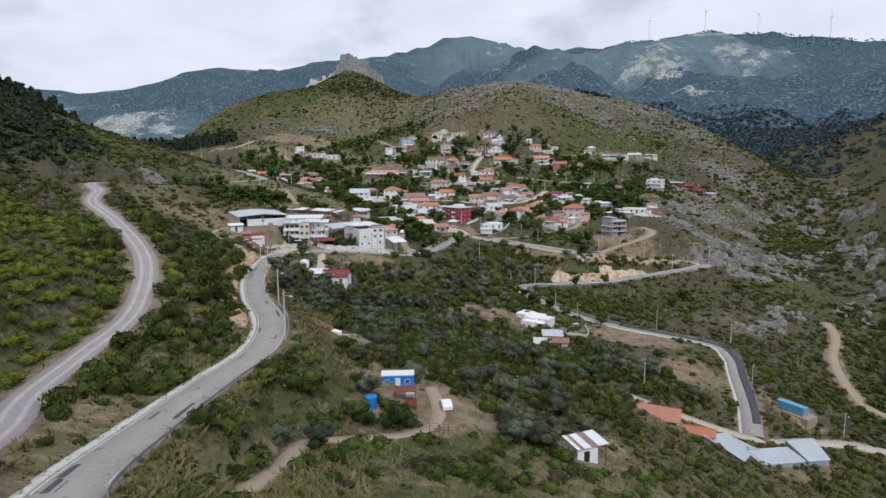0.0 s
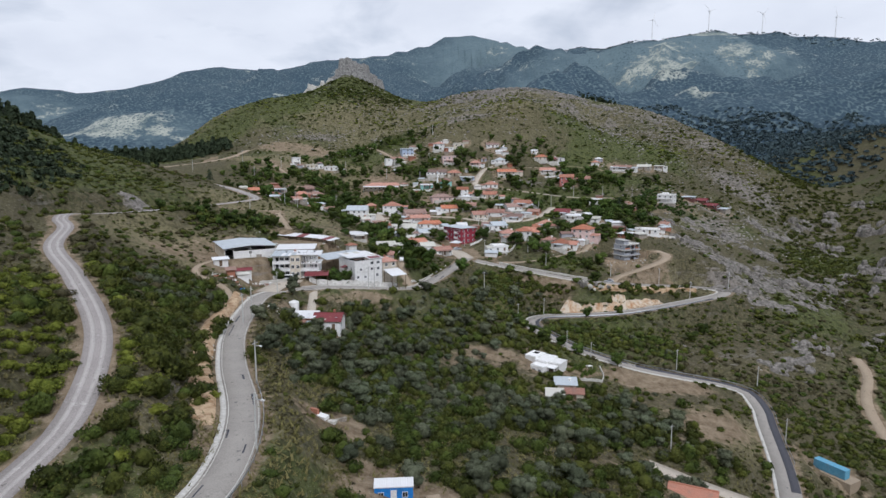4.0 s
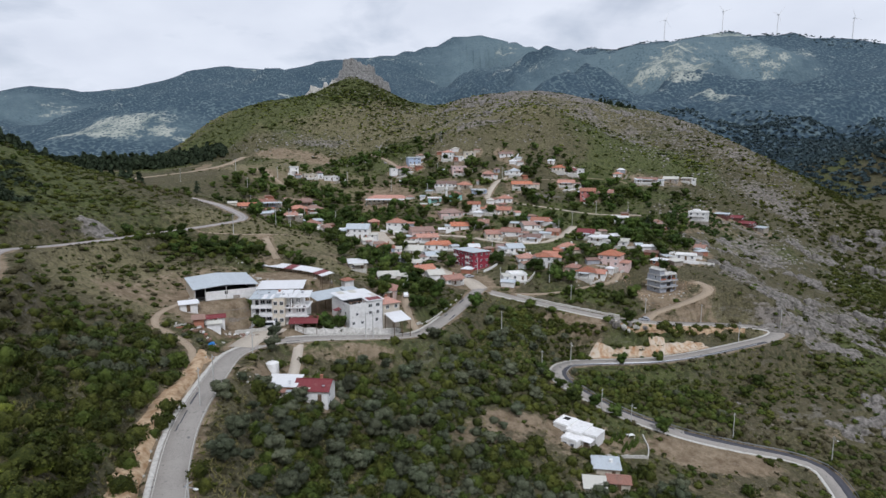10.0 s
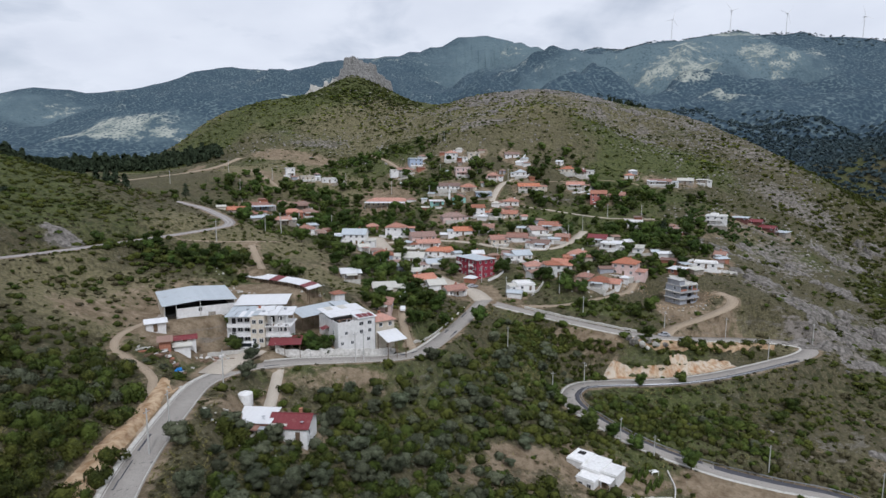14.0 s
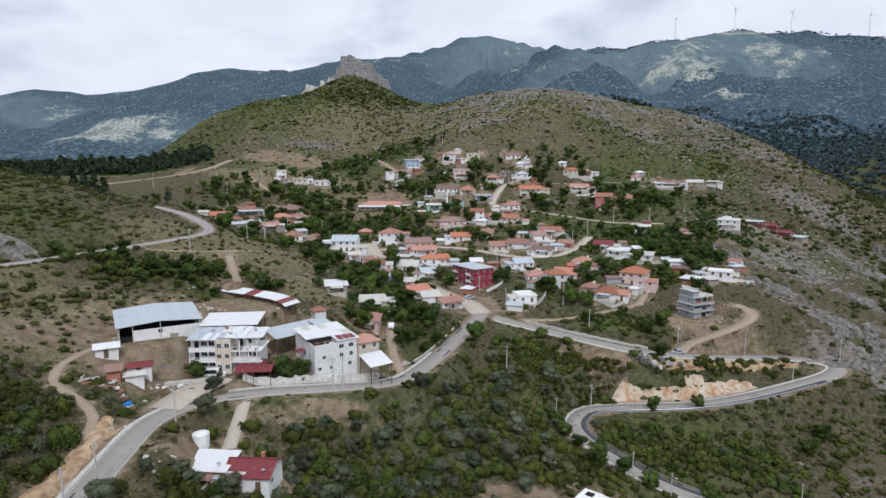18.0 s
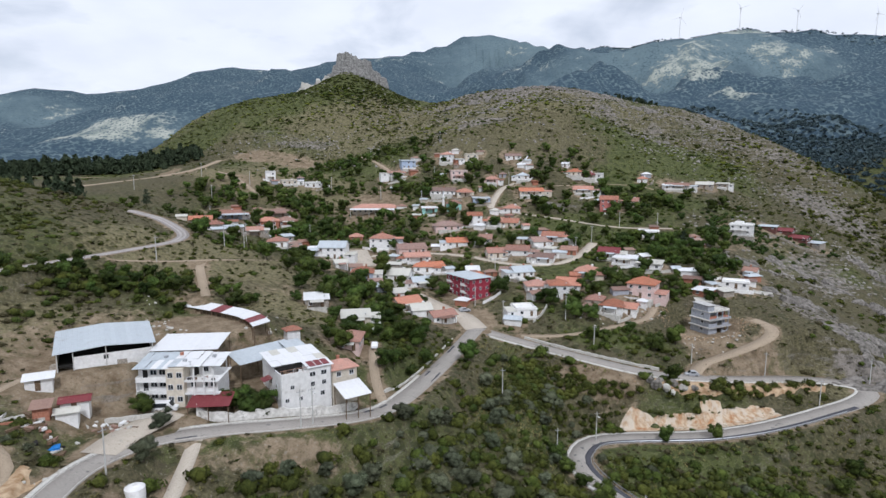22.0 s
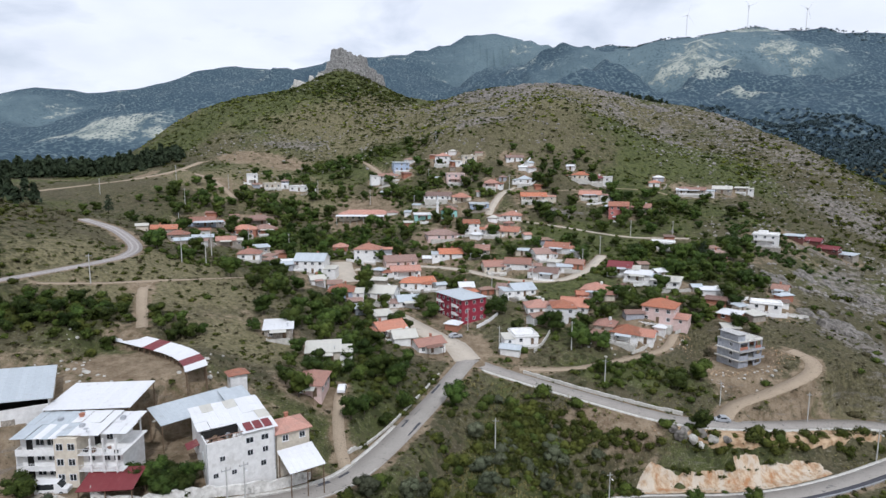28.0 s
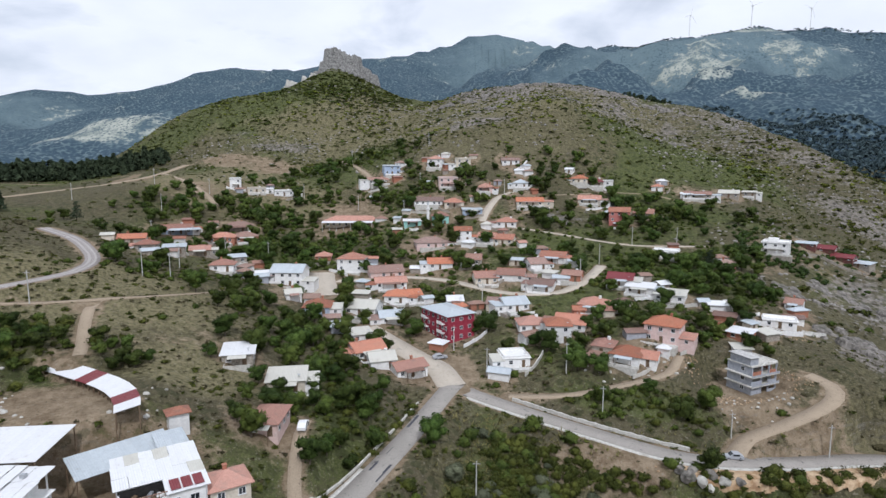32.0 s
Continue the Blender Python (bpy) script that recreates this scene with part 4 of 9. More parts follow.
def house(x, y, turn, w, d, floors, roof, wall, cover, base=None, tall=2.6, windows=True, extras=True, category="house"):
    """A village house: walls with a foot in the slope, roof, windows, a door, and a chimney or tank."""
    r = radians(turn)
    if base is None:
        front = [ground_at(x + math.sin(r) * d / 2 + math.cos(r) * u, y - math.cos(r) * d / 2 + math.sin(r) * u) for u in (-w / 2, 0, w / 2)]
        base = sum(front) / 3 + 0.1
    FOOTPRINTS.append((x, y, 0.62 * max(w, d)))
    storeys = {1: "single-storey", 2: "two-storey", 3: "three-storey"}[floors]
    ob = thing("house", pose(x, y, base, 0, 0, turn), f"{storeys} {WALL_WORDS[wall]} village house with {ROOF_WORDS[cover]} roof", category, "village houses")
    h = floors * tall
    body = Shape().box(-w / 2, w / 2, -d / 2, d / 2, -3.0, h)
    if roof == "gable":
        rise = 0.24 * d
        body.add(*(lambda s: (s.v, s.f))(gable_walls(w, d, h, rise)))
        part("wall", body, ob, MAT[wall])
        part("roof", gable_roof(w, d, h, rise), ob, MAT[cover])
        part("ridge", Shape().box(-w / 2 - 0.45, w / 2 + 0.45, -0.12, 0.12, h + rise - 0.03, h + rise + 0.07), ob, MAT[cover])
    elif roof == "hip":
        part("wall", body, ob, MAT[wall])
        part("roof", hip_roof(w, d, h + 0.12, 0.21 * min(w, d) + 0.3), ob, MAT[cover])
    else:
        part("wall", body, ob, MAT[wall])
        if cover in ("flat_roof", "white"):
            part("roof", Shape().box(-w / 2 - 0.35, w / 2 + 0.35, -d / 2 - 0.35, d / 2 + 0.35, h, h + 0.2), ob, MAT[cover])
            s = Shape()
            for x0, x1, y0, y1 in ((-w / 2, w / 2, -d / 2, -d / 2 + 0.15), (-w / 2, w / 2, d / 2 - 0.15, d / 2), (-w / 2, -w / 2 + 0.15, -d / 2 + 0.15, d / 2 - 0.15), (w / 2 - 0.15, w / 2, -d / 2 + 0.15, d / 2 - 0.15)):
                s.box(x0, x1, y0, y1, h + 0.2, h + 0.75)
            part("parapet", s, ob, MAT[wall])
        else:
            a, b = w / 2 + 0.5, d / 2 + 0.6
            part("roof", Shape().slab([(-a, -b, h + 0.12), (a, -b, h + 0.12), (a, b, h + 0.75), (-a, b, h + 0.75)], 0.08), ob, MAT[cover])
    if windows:
        add_windows(ob, w, d, floors, tall)
    if extras and w > 6.5 and base < 130:
        home_wing(ob, w, d, tall, wall, cover)
    if extras:
        pick = dice.random()
        if roof != "flat" and pick < 0.6:
            part("chimney", CHIMNEY, ob, at=pose(w * dice.uniform(-0.3, 0.3), d * 0.15, h + 0.18 * d))
        elif pick > 0.75:
            part("water_tank", TANK, ob, at=pose(w * 0.2, d * 0.1, h + (0.2 if roof == "flat" else 0.16 * d)))
        if dice.random() < 0.5:
            part("satellite_dish", DISH, ob, at=pose(w * 0.34, -d * 0.32, h + (0.2 if roof == "flat" else 0.0)))
        if dice.random() < 0.35:
            a = w * 0.3
            part("porch_roof", Shape().slab([(-a, -d / 2 - 2.2, 2.3), (a, -d / 2 - 2.2, 2.3), (a, -d / 2, 2.65), (-a, -d / 2, 2.65)], 0.08), ob, MAT[dice.choice(("grey_sheet", "cream_sheet", "old_tiles"))])
            for u in (-a + 0.1, a - 0.1):
                part("post", Shape().box(u - 0.06, u + 0.06, -d / 2 - 2.15, -d / 2 - 2.03, -2, 2.28), ob, MAT["wood"])
    return ob


def open_shed(x, y, turn, w, d, low, high, cover, base, label, foot=0.0, name="shed", walls=False):
    """A sheet roof on posts, sloping from its back down to its front."""
    FOOTPRINTS.append((x, y, 0.6 * max(w, d)))
    ob = thing(name, pose(x, y, base, 0, 0, turn), label, "shed")
    a, b = w / 2, d / 2
    part("roof", Shape().slab([(-a, -b, low), (a, -b, low), (a, b, high), (-a, b, high)], 0.1), ob, MAT[cover])
    for u in (-a + 0.3, 0, a - 0.3):
        for v, t in ((-b + 0.3, low), (b - 0.3, high)):
            part("post", Shape().box(u - 0.08, u + 0.08, v - 0.08, v + 0.08, -3 - foot, t - 0.11), ob, MAT["wood"])
    if walls:
        part("back_wall", Shape().box(-a + 0.3, a - 0.3, b - 0.45, b - 0.25, -3 - foot, high - 0.15), ob, MAT["stone"])
        for u in (-a + 0.3, a - 0.45):
            part("side_wall", Shape().box(u, u + 0.15, -b + 0.3, b - 0.45, -3 - foot, low - 0.15), ob, MAT["stone"])
    return ob


def car(x, y, z, turn, paint, name, label, length=4.3, tall=1.45, van=False):
    ob = thing(name, pose(x, y, z, 0, 0, turn), label, "car")
    half, w = length / 2, 0.86
    if van:
        profile = [(-half, 0.3), (half, 0.3), (half, 0.95), (half * 0.66, 1.08), (half * 0.36, tall + 0.35), (-half + 0.1, tall + 0.4), (-half, 1.0)]
    else:
        profile = [(-half, 0.3), (half, 0.3), (half, 0.75), (half * 0.5, 0.92), (half * 0.16, tall), (-half * 0.55, tall), (-half * 0.9, 0.95), (-half, 0.9)]
    s = Shape()
    n = len(profile)
    rows = []
    for v, k in ((-w, 0.0), (-w + 0.08, 0.05), (w - 0.08, 0.05), (w, 0.0)):
        rows.append([(u, v, h + (k if h > 1 else 0)) for u, h in profile])
    for a, b in zip(rows[:-1], rows[1:]):
        s.add(a + b, [(k, (k + 1) % n, n + (k + 1) % n, n + k) for k in range(n)])
    s.add(rows[0], [tuple(range(n))[::-1]]).add(rows[-1], [tuple(range(n))])
    part("body", s, ob, MAT[paint])
    top = tall + (0.3 if van else -0.08)
    for v in (-w - 0.012, w - 0.002):
        part("side_glass", Shape().box(-half * (0.85 if van else 0.5), half * 0.2, v, v + 0.014, 1.0, top), ob, MAT["glass"])
    for v in (-w * 0.7, w * 0.7):
        part("headlight", Shape().box(half - 0.03, half + 0.015, v - 0.14, v + 0.14, 0.58, 0.72), ob, MAT["frame"])
    x0, x1 = (half * 0.66, half * 0.36) if van else (half * 0.5, half * 0.16)
    z0, z1 = (1.08, tall + 0.35) if van else (0.92, tall)
    part("windscreen", Shape().add([(x0 + 0.02, -w + 0.12, z0 + 0.08), (x0 + 0.02, w - 0.12, z0 + 0.08), (x1 + 0.04, w - 0.12, z1 + 0.03), (x1 + 0.04, -w + 0.12, z1 + 0.03)], [(0, 1, 2, 3)]), ob, MAT["glass"])
    for u in (-half * 0.62, half * 0.62):
        for v in (-w, w):
            wheel = part("wheel", Shape().tube(0, 0, -0.1, 0.1, 0.31, 0.31, 14), ob, MAT["rubber"], at=pose(u, v * 0.97, 0.31, 90))
            part("rim", Shape().tube(0, 0, -0.115, 0.115, 0.18, 0.18, 10), wheel, MAT["steel"])
    return ob


POLE = Shape().tube(0, 0, -1.0, 8.2, 0.17, 0.1, 8).mesh("mast", MAT["pole"])
ARM = Shape().box(-0.75, 0.75, -0.05, 0.05, 7.55, 7.66).mesh("crossarm", MAT["steel"])
INSULATOR = Shape().tube(0, 0, 0, 0.22, 0.05, 0.03, 6).mesh("insulator", MAT["wood"])
LAMP_ARM = Shape().box(-0.04, 0.04, -1.1, 0.0, 7.2, 7.28).mesh("lamp_arm", MAT["steel"])
LAMP_HEAD = Shape().box(-0.13, 0.13, -1.6, -1.0, 7.14, 7.28).box(-0.1, 0.1, -1.55, -1.05, 7.1, 7.14).mesh("lamp_head", MAT["white"])


def utility_pole(x, y, turn=0, lamp=False, k=1.0):
    ob = thing("utility_pole", pose(x, y, ground_at(x, y), 0, 0, turn) @ Matrix.Diagonal((1, 1, k, 1)), "pale concrete utility pole with street lamp arm" if lamp else "pale concrete utility pole with steel crossarm", "pole", "utility poles")
    part("mast", POLE, ob)
    part("crossarm", ARM, ob)
    for u in (-0.65, 0, 0.65):
        part("insulator", INSULATOR, ob, at=pose(u, 0, 7.66))
    if lamp:
        arm = part("lamp_arm", LAMP_ARM, ob)
        part("lamp_head", LAMP_HEAD, arm)
    return ob


def wall_run(name, points, tall, thick, material, label, below=1.5):
    """A low wall along a line on the ground, in courses of uneven top."""
    p = smooth_line([(x, y, 0) for x, y in points], 1.2)
    tan = np.gradient(p[:, :2], axis=0)
    tan /= np.linalg.norm(tan, axis=1)[:, None]
    s = Shape()
    rows = []
    for q, d in zip(p, tan):
        n, z, h = np.array([-d[1], d[0]]) * thick / 2, ground_at(*q[:2]), tall * (0.82 + 0.34 * dice.random())
        rows += [(q[0] - n[0], q[1] - n[1], z - below), (q[0] - n[0], q[1] - n[1], z + h), (q[0] + n[0], q[1] + n[1], z + h), (q[0] + n[0], q[1] + n[1], z - below)]
    last = len(rows) - 4
    faces = [(0, 1, 2, 3), (last + 3, last + 2, last + 1, last)]
    for k in range(0, last, 4):
        faces += [(k, k + 4, k + 5, k + 1), (k + 1, k + 5, k + 6, k + 2), (k + 2, k + 6, k + 7, k + 3)]
    s.add(rows, faces)
    return tagged(new(name, s.mesh(name, material)), label, "wall")


# ---------------------------------------------------------------- road surfaces
def road(name, line, half, key, label, lift=0.0):
    return tagged(strip(name, line, half, lift, MAT[key], camber=0.05 if key == "asphalt" else 0.0), label, "road", kind="structure")


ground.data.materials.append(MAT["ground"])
road("road_main", ROAD_MAIN, 2.6, "asphalt", "worn grey asphalt road winding along the hillside")
road("road_branch", ROAD_BRANCH, 2.75, "asphalt", "grey asphalt road with a hairpin bend")
road("road_upper", ROAD_UPPER, 2.15, "gravel", "pale gravel road with wheel tracks")
road("road_access", ROAD_ACCESS, 2.6, "concrete_road", "pale concrete side road beside the barns")
road("track_east", ROAD_DIRT, 1.8, "dirt", "bare earth track beside the gorge")
road("street_mid", STREET_MID, 2.2, "concrete_road", "pale concrete village street")
road("street_east", STREET_EAST, 1.5, "concrete_road", "narrow pale concrete village lane")
road("street_hill", STREET_HILL, 2.0, "concrete_road", "steep pale concrete village street")
road("street_top", STREET_TOP, 1.5, "dirt", "pale earth lane above the village")
road("village_square", SQUARE, 5.0, "concrete_road", "pale dusty concrete village square", -0.04)
road("street_junction", STREET_JUNCTION, 4.0, "concrete_road", "dusty concrete street at the village entrance", -0.03)
road("lane_upper", LANE_UPPER, 1.2, "dirt", "narrow earth lane")
road("lane_house", LANE_HOUSE, 1.3, "dirt", "narrow earth lane below the houses", -0.02)
road("lane_fork", LANE_FORK, 2.0, "dirt", "pale earth road beside the pine wood")
road("lane_slope", LANE_SLOPE, 1.5, "dirt", "pale earth road down the slope", -0.03)
road("lane_east", LANE_EAST, 2.1, "dirt", "ochre earth track to the unfinished house", -0.03)
road("lane_barn", LANE_BARN, 0.95, "dirt", "rutted earth track to the barn", -0.03)
road("lane_drive", LANE_DRIVE, 1.2, "dirt", "earth driveway between trees", -0.03)
road("lane_start", LANE_START, 1.1, "dirt", "rutted earth track through scrub")
road("lane_saddle", LANE_SADDLE, 1.3, "dirt", "earth track across dry grass")
road("lane_field", LANE_FIELD, 1.0, "dirt", "faint earth track across dry grass", -0.03)
road("farm_entrance", FARM_ENTRANCE, 3.4, "concrete_road", "pale concrete apron before the farm", 0.02)
for off in (-0.85, 0.85):
    tagged(strip("wheel_track", ROAD_UPPER, 0.36, 0.012, MAT["pale_gravel"], offset=off), "pale wheel track worn into the gravel road", "road", kind="structure")
tagged(strip("edge_line", ROAD_MAIN[10:-20], 0.06, 0.035, MAT["kerb"], offset=2.38), "worn white edge line", "road marking", kind="structure")
tagged(strip("verge_line", ROAD_MAIN[10:-20], 0.06, 0.035, MAT["kerb"], offset=-2.3), "worn white edge line", "road marking", kind="structure")
wear = random.Random(21)
for k in range(46):
    q = wear.randrange(8, len(ROAD_MAIN) - 8)
    tagged(strip("tar_patch", ROAD_MAIN[q:q + 2] if wear.random() < 0.7 else ROAD_MAIN[q:q + 3], wear.uniform(0.08, 0.32), 0.03, MAT["new_asphalt"], offset=wear.uniform(-1.9, 1.9)), "dark tar patch on worn asphalt", "road", kind="structure")
# The dark patch of new asphalt and the pale gutters.
tagged(strip("new_asphalt", ROAD_BRANCH[-34:-3], 1.15, 0.06, MAT["new_asphalt"], offset=-1.5), "dark strip of newly laid asphalt", "road", kind="structure")
tagged(strip("hairpin_asphalt", ROAD_BRANCH[44:86], 0.7, 0.06, MAT["new_asphalt"], offset=-1.9), "dark strip of newly laid asphalt", "road", kind="structure")
tagged(strip("gutter_main", ROAD_MAIN[4:-14], 0.42, 0.05, MAT["kerb"], offset=-3.1), "pale concrete gutter along the road", "gutter", kind="structure")
tagged(strip("gutter_branch", ROAD_BRANCH[2:], 0.4, 0.05, MAT["kerb"], offset=3.15), "pale concrete gutter along the road", "gutter", kind="structure")


def guard_rail(line, offset, label):
    p = np.array(line)
    tan = np.gradient(p[:, :2], axis=0)
    tan /= np.linalg.norm(tan, axis=1)[:, None]
    q = np.c_[p[:, 0] + tan[:, 1] * offset, p[:, 1] - tan[:, 0] * offset, p[:, 2]]
    ob = thing("guard_rail", pose(*q[0]), label, "guard rail")
    base = q[0]
    s = Shape()
    cross = [(0.0, 0.42), (0.05, 0.5), (0.0, 0.57), (0.05, 0.64), (0.0, 0.72), (-0.03, 0.72), (-0.03, 0.42)]
    n = len(cross)
    verts, faces = [], []
    for k in range(len(q)):
        for u, h in cross:
            verts.append((q[k, 0] - base[0] - tan[k, 1] * u, q[k, 1] - base[1] + tan[k, 0] * u, q[k, 2] - base[2] + h))
    for k in range(len(q) - 1):
        faces += [(k * n + j, k * n + (j + 1) % n, (k + 1) * n + (j + 1) % n, (k + 1) * n + j) for j in range(n)]
    part("beam", Shape().add(verts, faces), ob, MAT["steel"])
    post = Shape().box(-0.05, 0.05, -0.05, 0.05, -0.6, 0.7).mesh("post", MAT["steel"])
    for k in range(0, len(q), 1):
        part("post", post, ob, at=pose(*(q[k] - base)))
    return ob


guard_rail(ROAD_MAIN[9:40], 3.15, "galvanised steel guard rail along the asphalt road")
guard_rail(ROAD_BRANCH[46:92], -3.1, "galvanised steel guard rail outside the hairpin bend")
guard_rail(ROAD_BRANCH[-38:-8], -3.1, "galvanised steel guard rail along the lower road")


# ---------------------------------------------------------------- the farm compound
def barn():
    FOOTPRINTS.append((-75, 242, 14))
    ob = thing("barn", pose(-75.2, 242.6, 77.5, 0, 0, 32), "large whitewashed barn with a weathered grey sheet-metal roof", "barn")
    w, d, h = 18.4, 15.5, 2.9
    a, b = w / 2, d / 2
    part("front_wall", Shape().box(-a + 3.2, a, -b, -b + 0.25, -4, 1.7), ob, MAT["white"])
    part("back_wall", Shape().box(-a, a, b - 0.25, b, -4, h), ob, MAT["white"])
    for u in (-a, a - 0.25):
        part("side_wall", Shape().box(u, u + 0.25, -b + 0.25, b - 0.25, -4, h), ob, MAT["cream"])
    # Floor coloured near-black to stand for the shade inside the barn.
    part("floor", Shape().box(-a + 0.25, a - 0.25, -b + 0.25, b - 0.25, -0.3, 0.05), ob, MAT["dark"])
    for s in (-1, 1):
        c = [(0, -b - 0.7, h + 0.75), (0, b + 0.6, h + 1.7), (s * (a + 0.5), b + 0.6, h + 0.95), (s * (a + 0.5), -b - 0.7, h)]
        part("roof", Shape().slab(c if s < 0 else c[::-1], 0.12), ob, MAT["grey_sheet"])
    for u in (-a + 0.2, -a + 3.1, 0, a - 0.2):
        part("post", Shape().box(u - 0.1, u + 0.1, -b - 0.15, -b + 0.05, -2, h + 0.6 - abs(u) * 0.08), ob, MAT["pole"])
    # The hatch hole is a near-black slab in place of its shade.
    part("hatch", Shape().box(-0.5, 0.4, -b - 0.03, -b + 0.1, 0.5, 1.4), ob, MAT["dark"])


def patched_roof(ob, x0, x1, y0, y1, z0, z1, cols, rows, keys, seed, lift=0.1):
    """A roof of separate sheets, each a little out of line with the next."""
    r = random.Random(seed)
    wide, deep = (x1 - x0) / cols, (y1 - y0) / rows
    for c in range(cols):
        for k in range(rows):
            a, b = x0 + c * wide, y0 + k * deep
            up = [z0 + (z1 - z0) * (v - y0) / (y1 - y0) + r.uniform(0, lift) for v in (b, b, b + deep, b + deep)]
            o = 0.05 if (c + k) % 2 else 0.0
            m = r.uniform(-0.12, 0.12)
            part("roof_sheet", Shape().slab([(a + m - 0.04, b - 0.1, up[0] + o), (a + wide + m + 0.06, b - 0.1, up[1] + o), (a + wide + m + 0.06, b + deep + 0.05, up[2] + o), (a + m - 0.04, b + deep + 0.05, up[3] + o)], 0.05), ob, MAT[r.choice(keys)])


def railing(ob, x0, x1, y, z, tall=0.95, step=0.35):
    """A balcony rail: top and bottom bars with thin uprights."""
    s = Shape().box(x0, x1, y - 0.03, y + 0.03, z + tall - 0.06, z + tall).box(x0, x1, y - 0.02, y + 0.02, z + 0.08, z + 0.12)
    for u in np.arange(x0, x1 - 0.02, step):
        s.box(u, u + 0.03, y - 0.015, y + 0.015, z, z + tall - 0.061)
    part("railing", s, ob, MAT["frame"])


def dark_opening(ob, m, w, h):
    """A doorway or unglazed window: a near-black slab painted as the shade inside, with a lintel proud of the wall."""
    part("opening", Shape().box(-w / 2, w / 2, -0.02, 0.06, 0, h), ob, MAT["dark"], at=m)
    part("lintel", Shape().box(-w / 2 - 0.1, w / 2 + 0.1, -0.07, 0.05, h, h + 0.12), ob, MAT["kerb"], at=m)


def apartment_block():
    """The long white block: balconies on one wing, a projecting stair bay, and a half-finished upper terrace."""
    FOOTPRINTS.append((-53, 235, 11))
    ob = thing("apartment_block", pose(-53.6, 234.6, 70.0, 0, 0, 4), "three-storey white apartment block with balconies, unfinished terrace and patched roof", "building")
    w, d, t = 16.6, 8.5, 2.55
    f0 = -d / 2
    part("wing_wall", Shape().box(-w / 2, -2.0, f0 + 1.5, d / 2, -2, 3 * t), ob, MAT["white"])
    part("stair_bay", Shape().box(-2.0, 1.6, f0 - 0.3, d / 2, -2, 3 * t + 0.35), ob, MAT["cream"])
    part("wing_wall", Shape().box(1.6, w / 2 - 0.4, f0 + 1.2, d / 2, -2, 2 * t), ob, MAT["white"])
    part("upper_room", Shape().box(1.6, w / 2 - 2.2, f0 + 3.2, d / 2, 2 * t, 3 * t + 0.1), ob, MAT["white"])
    for f in range(3):
        z = f * t
        part("balcony", Shape().box(-w / 2, -2.001, f0 + 0.05, f0 + 1.5, z - 0.16, z + 0.02), ob, MAT["white"])
        part("balcony_front", Shape().box(-w / 2, -2.001, f0 + 0.05, f0 + 0.15, z + 0.02, z + (0.92 if f != 1 else 0.6)), ob, MAT["white"])
        part("balcony_end", Shape().box(-w / 2, -w / 2 + 0.12, f0 + 0.15, f0 + 1.5, z + 0.02, z + (2.4 if f == 1 else 0.92)), ob, MAT["white"])
        if f == 1:
            railing(ob, -w / 2 + 0.1, -2.1, f0 + 0.1, z + 0.6, 0.5)
        dark_opening(ob, pose(-6.9, f0 + 1.5, z + 0.05), 1.0, 2.05)
        for u in (-5.2, -3.4):
            win = part("window", WINDOW, ob, at=pose(u, f0 + 1.5, z + 0.95) @ Matrix.Diagonal((1.25, 1, 1, 1)))
            part("pane", PANE, win)
        for u in (-1.1, 0.7):
            win = part("window", WINDOW, ob, at=pose(u, f0 - 0.3, z + 0.9))
            part("pane", PANE, win)
        for v in (-1.6, 1.4):
            win = part("window", WINDOW, ob, at=pose(0, 0, 0, 0, 0, -90) @ pose(v, -w / 2, z + 0.95))
            part("pane", PANE, win)
    for f in (0, 1):
        for u in (3.0, 5.4, 7.0):
            win = part("window", WINDOW, ob, at=pose(u, f0 + 1.2, f * t + 0.95))
            part("pane", PANE, win)
    part("terrace_slab", Shape().box(1.601, w / 2 + 0.3, f0 - 0.35, d / 2, 2 * t, 2 * t + 0.15), ob, MAT["white"])
    part("balcony", Shape().box(1.601, w / 2 + 0.3, f0 - 0.35, f0 + 1.2, t - 0.15, t + 0.02), ob, MAT["white"])
    railing(ob, 1.7, w / 2 + 0.25, f0 - 0.3, 2 * t + 0.15)
    railing(ob, 1.7, w / 2 + 0.25, f0 - 0.3, t + 0.02)
    for u in (3.6, 5.6, 7.6):
        part("column", Shape().box(u - 0.12, u + 0.12, f0 - 0.3, f0 - 0.06, 0, 3 * t + 0.2), ob, MAT["white"])
        part("column", Shape().box(u - 0.1, u + 0.1, d / 2 - 0.4, d / 2 - 0.2, 2 * t + 0.15, 3 * t + 0.35), ob, MAT["white"])
    dark_opening(ob, pose(3.0, f0 + 3.2, 2 * t + 0.16), 1.0, 2.0)
    win = part("window", WINDOW, ob, at=pose(5.0, f0 + 3.2, 2 * t + 1.0))
    part("pane", PANE, win)
    patched_roof(ob, -w / 2 - 0.5, -1.6, f0 - 0.2, d / 2 + 0.3, 3 * t + 0.28, 3 * t + 1.05, 6, 2, ("grey_sheet", "grey_sheet", "grey_sheet", "white_sheet"), 5, 0.04)
    patched_roof(ob, -1.7, 4.6, f0 + 0.3, d / 2 + 0.3, 3 * t + 0.5, 3 * t + 1.05, 4, 2, ("white_sheet", "white_sheet", "grey_sheet"), 6, 0.14)
    patched_roof(ob, 4.6, w / 2 + 0.3, f0 + 1.3, d / 2 + 0.5, 3 * t + 0.32, 3 * t + 0.8, 3, 2, ("white_sheet", "white_sheet", "white_sheet", "cream_sheet"), 7, 0.12)
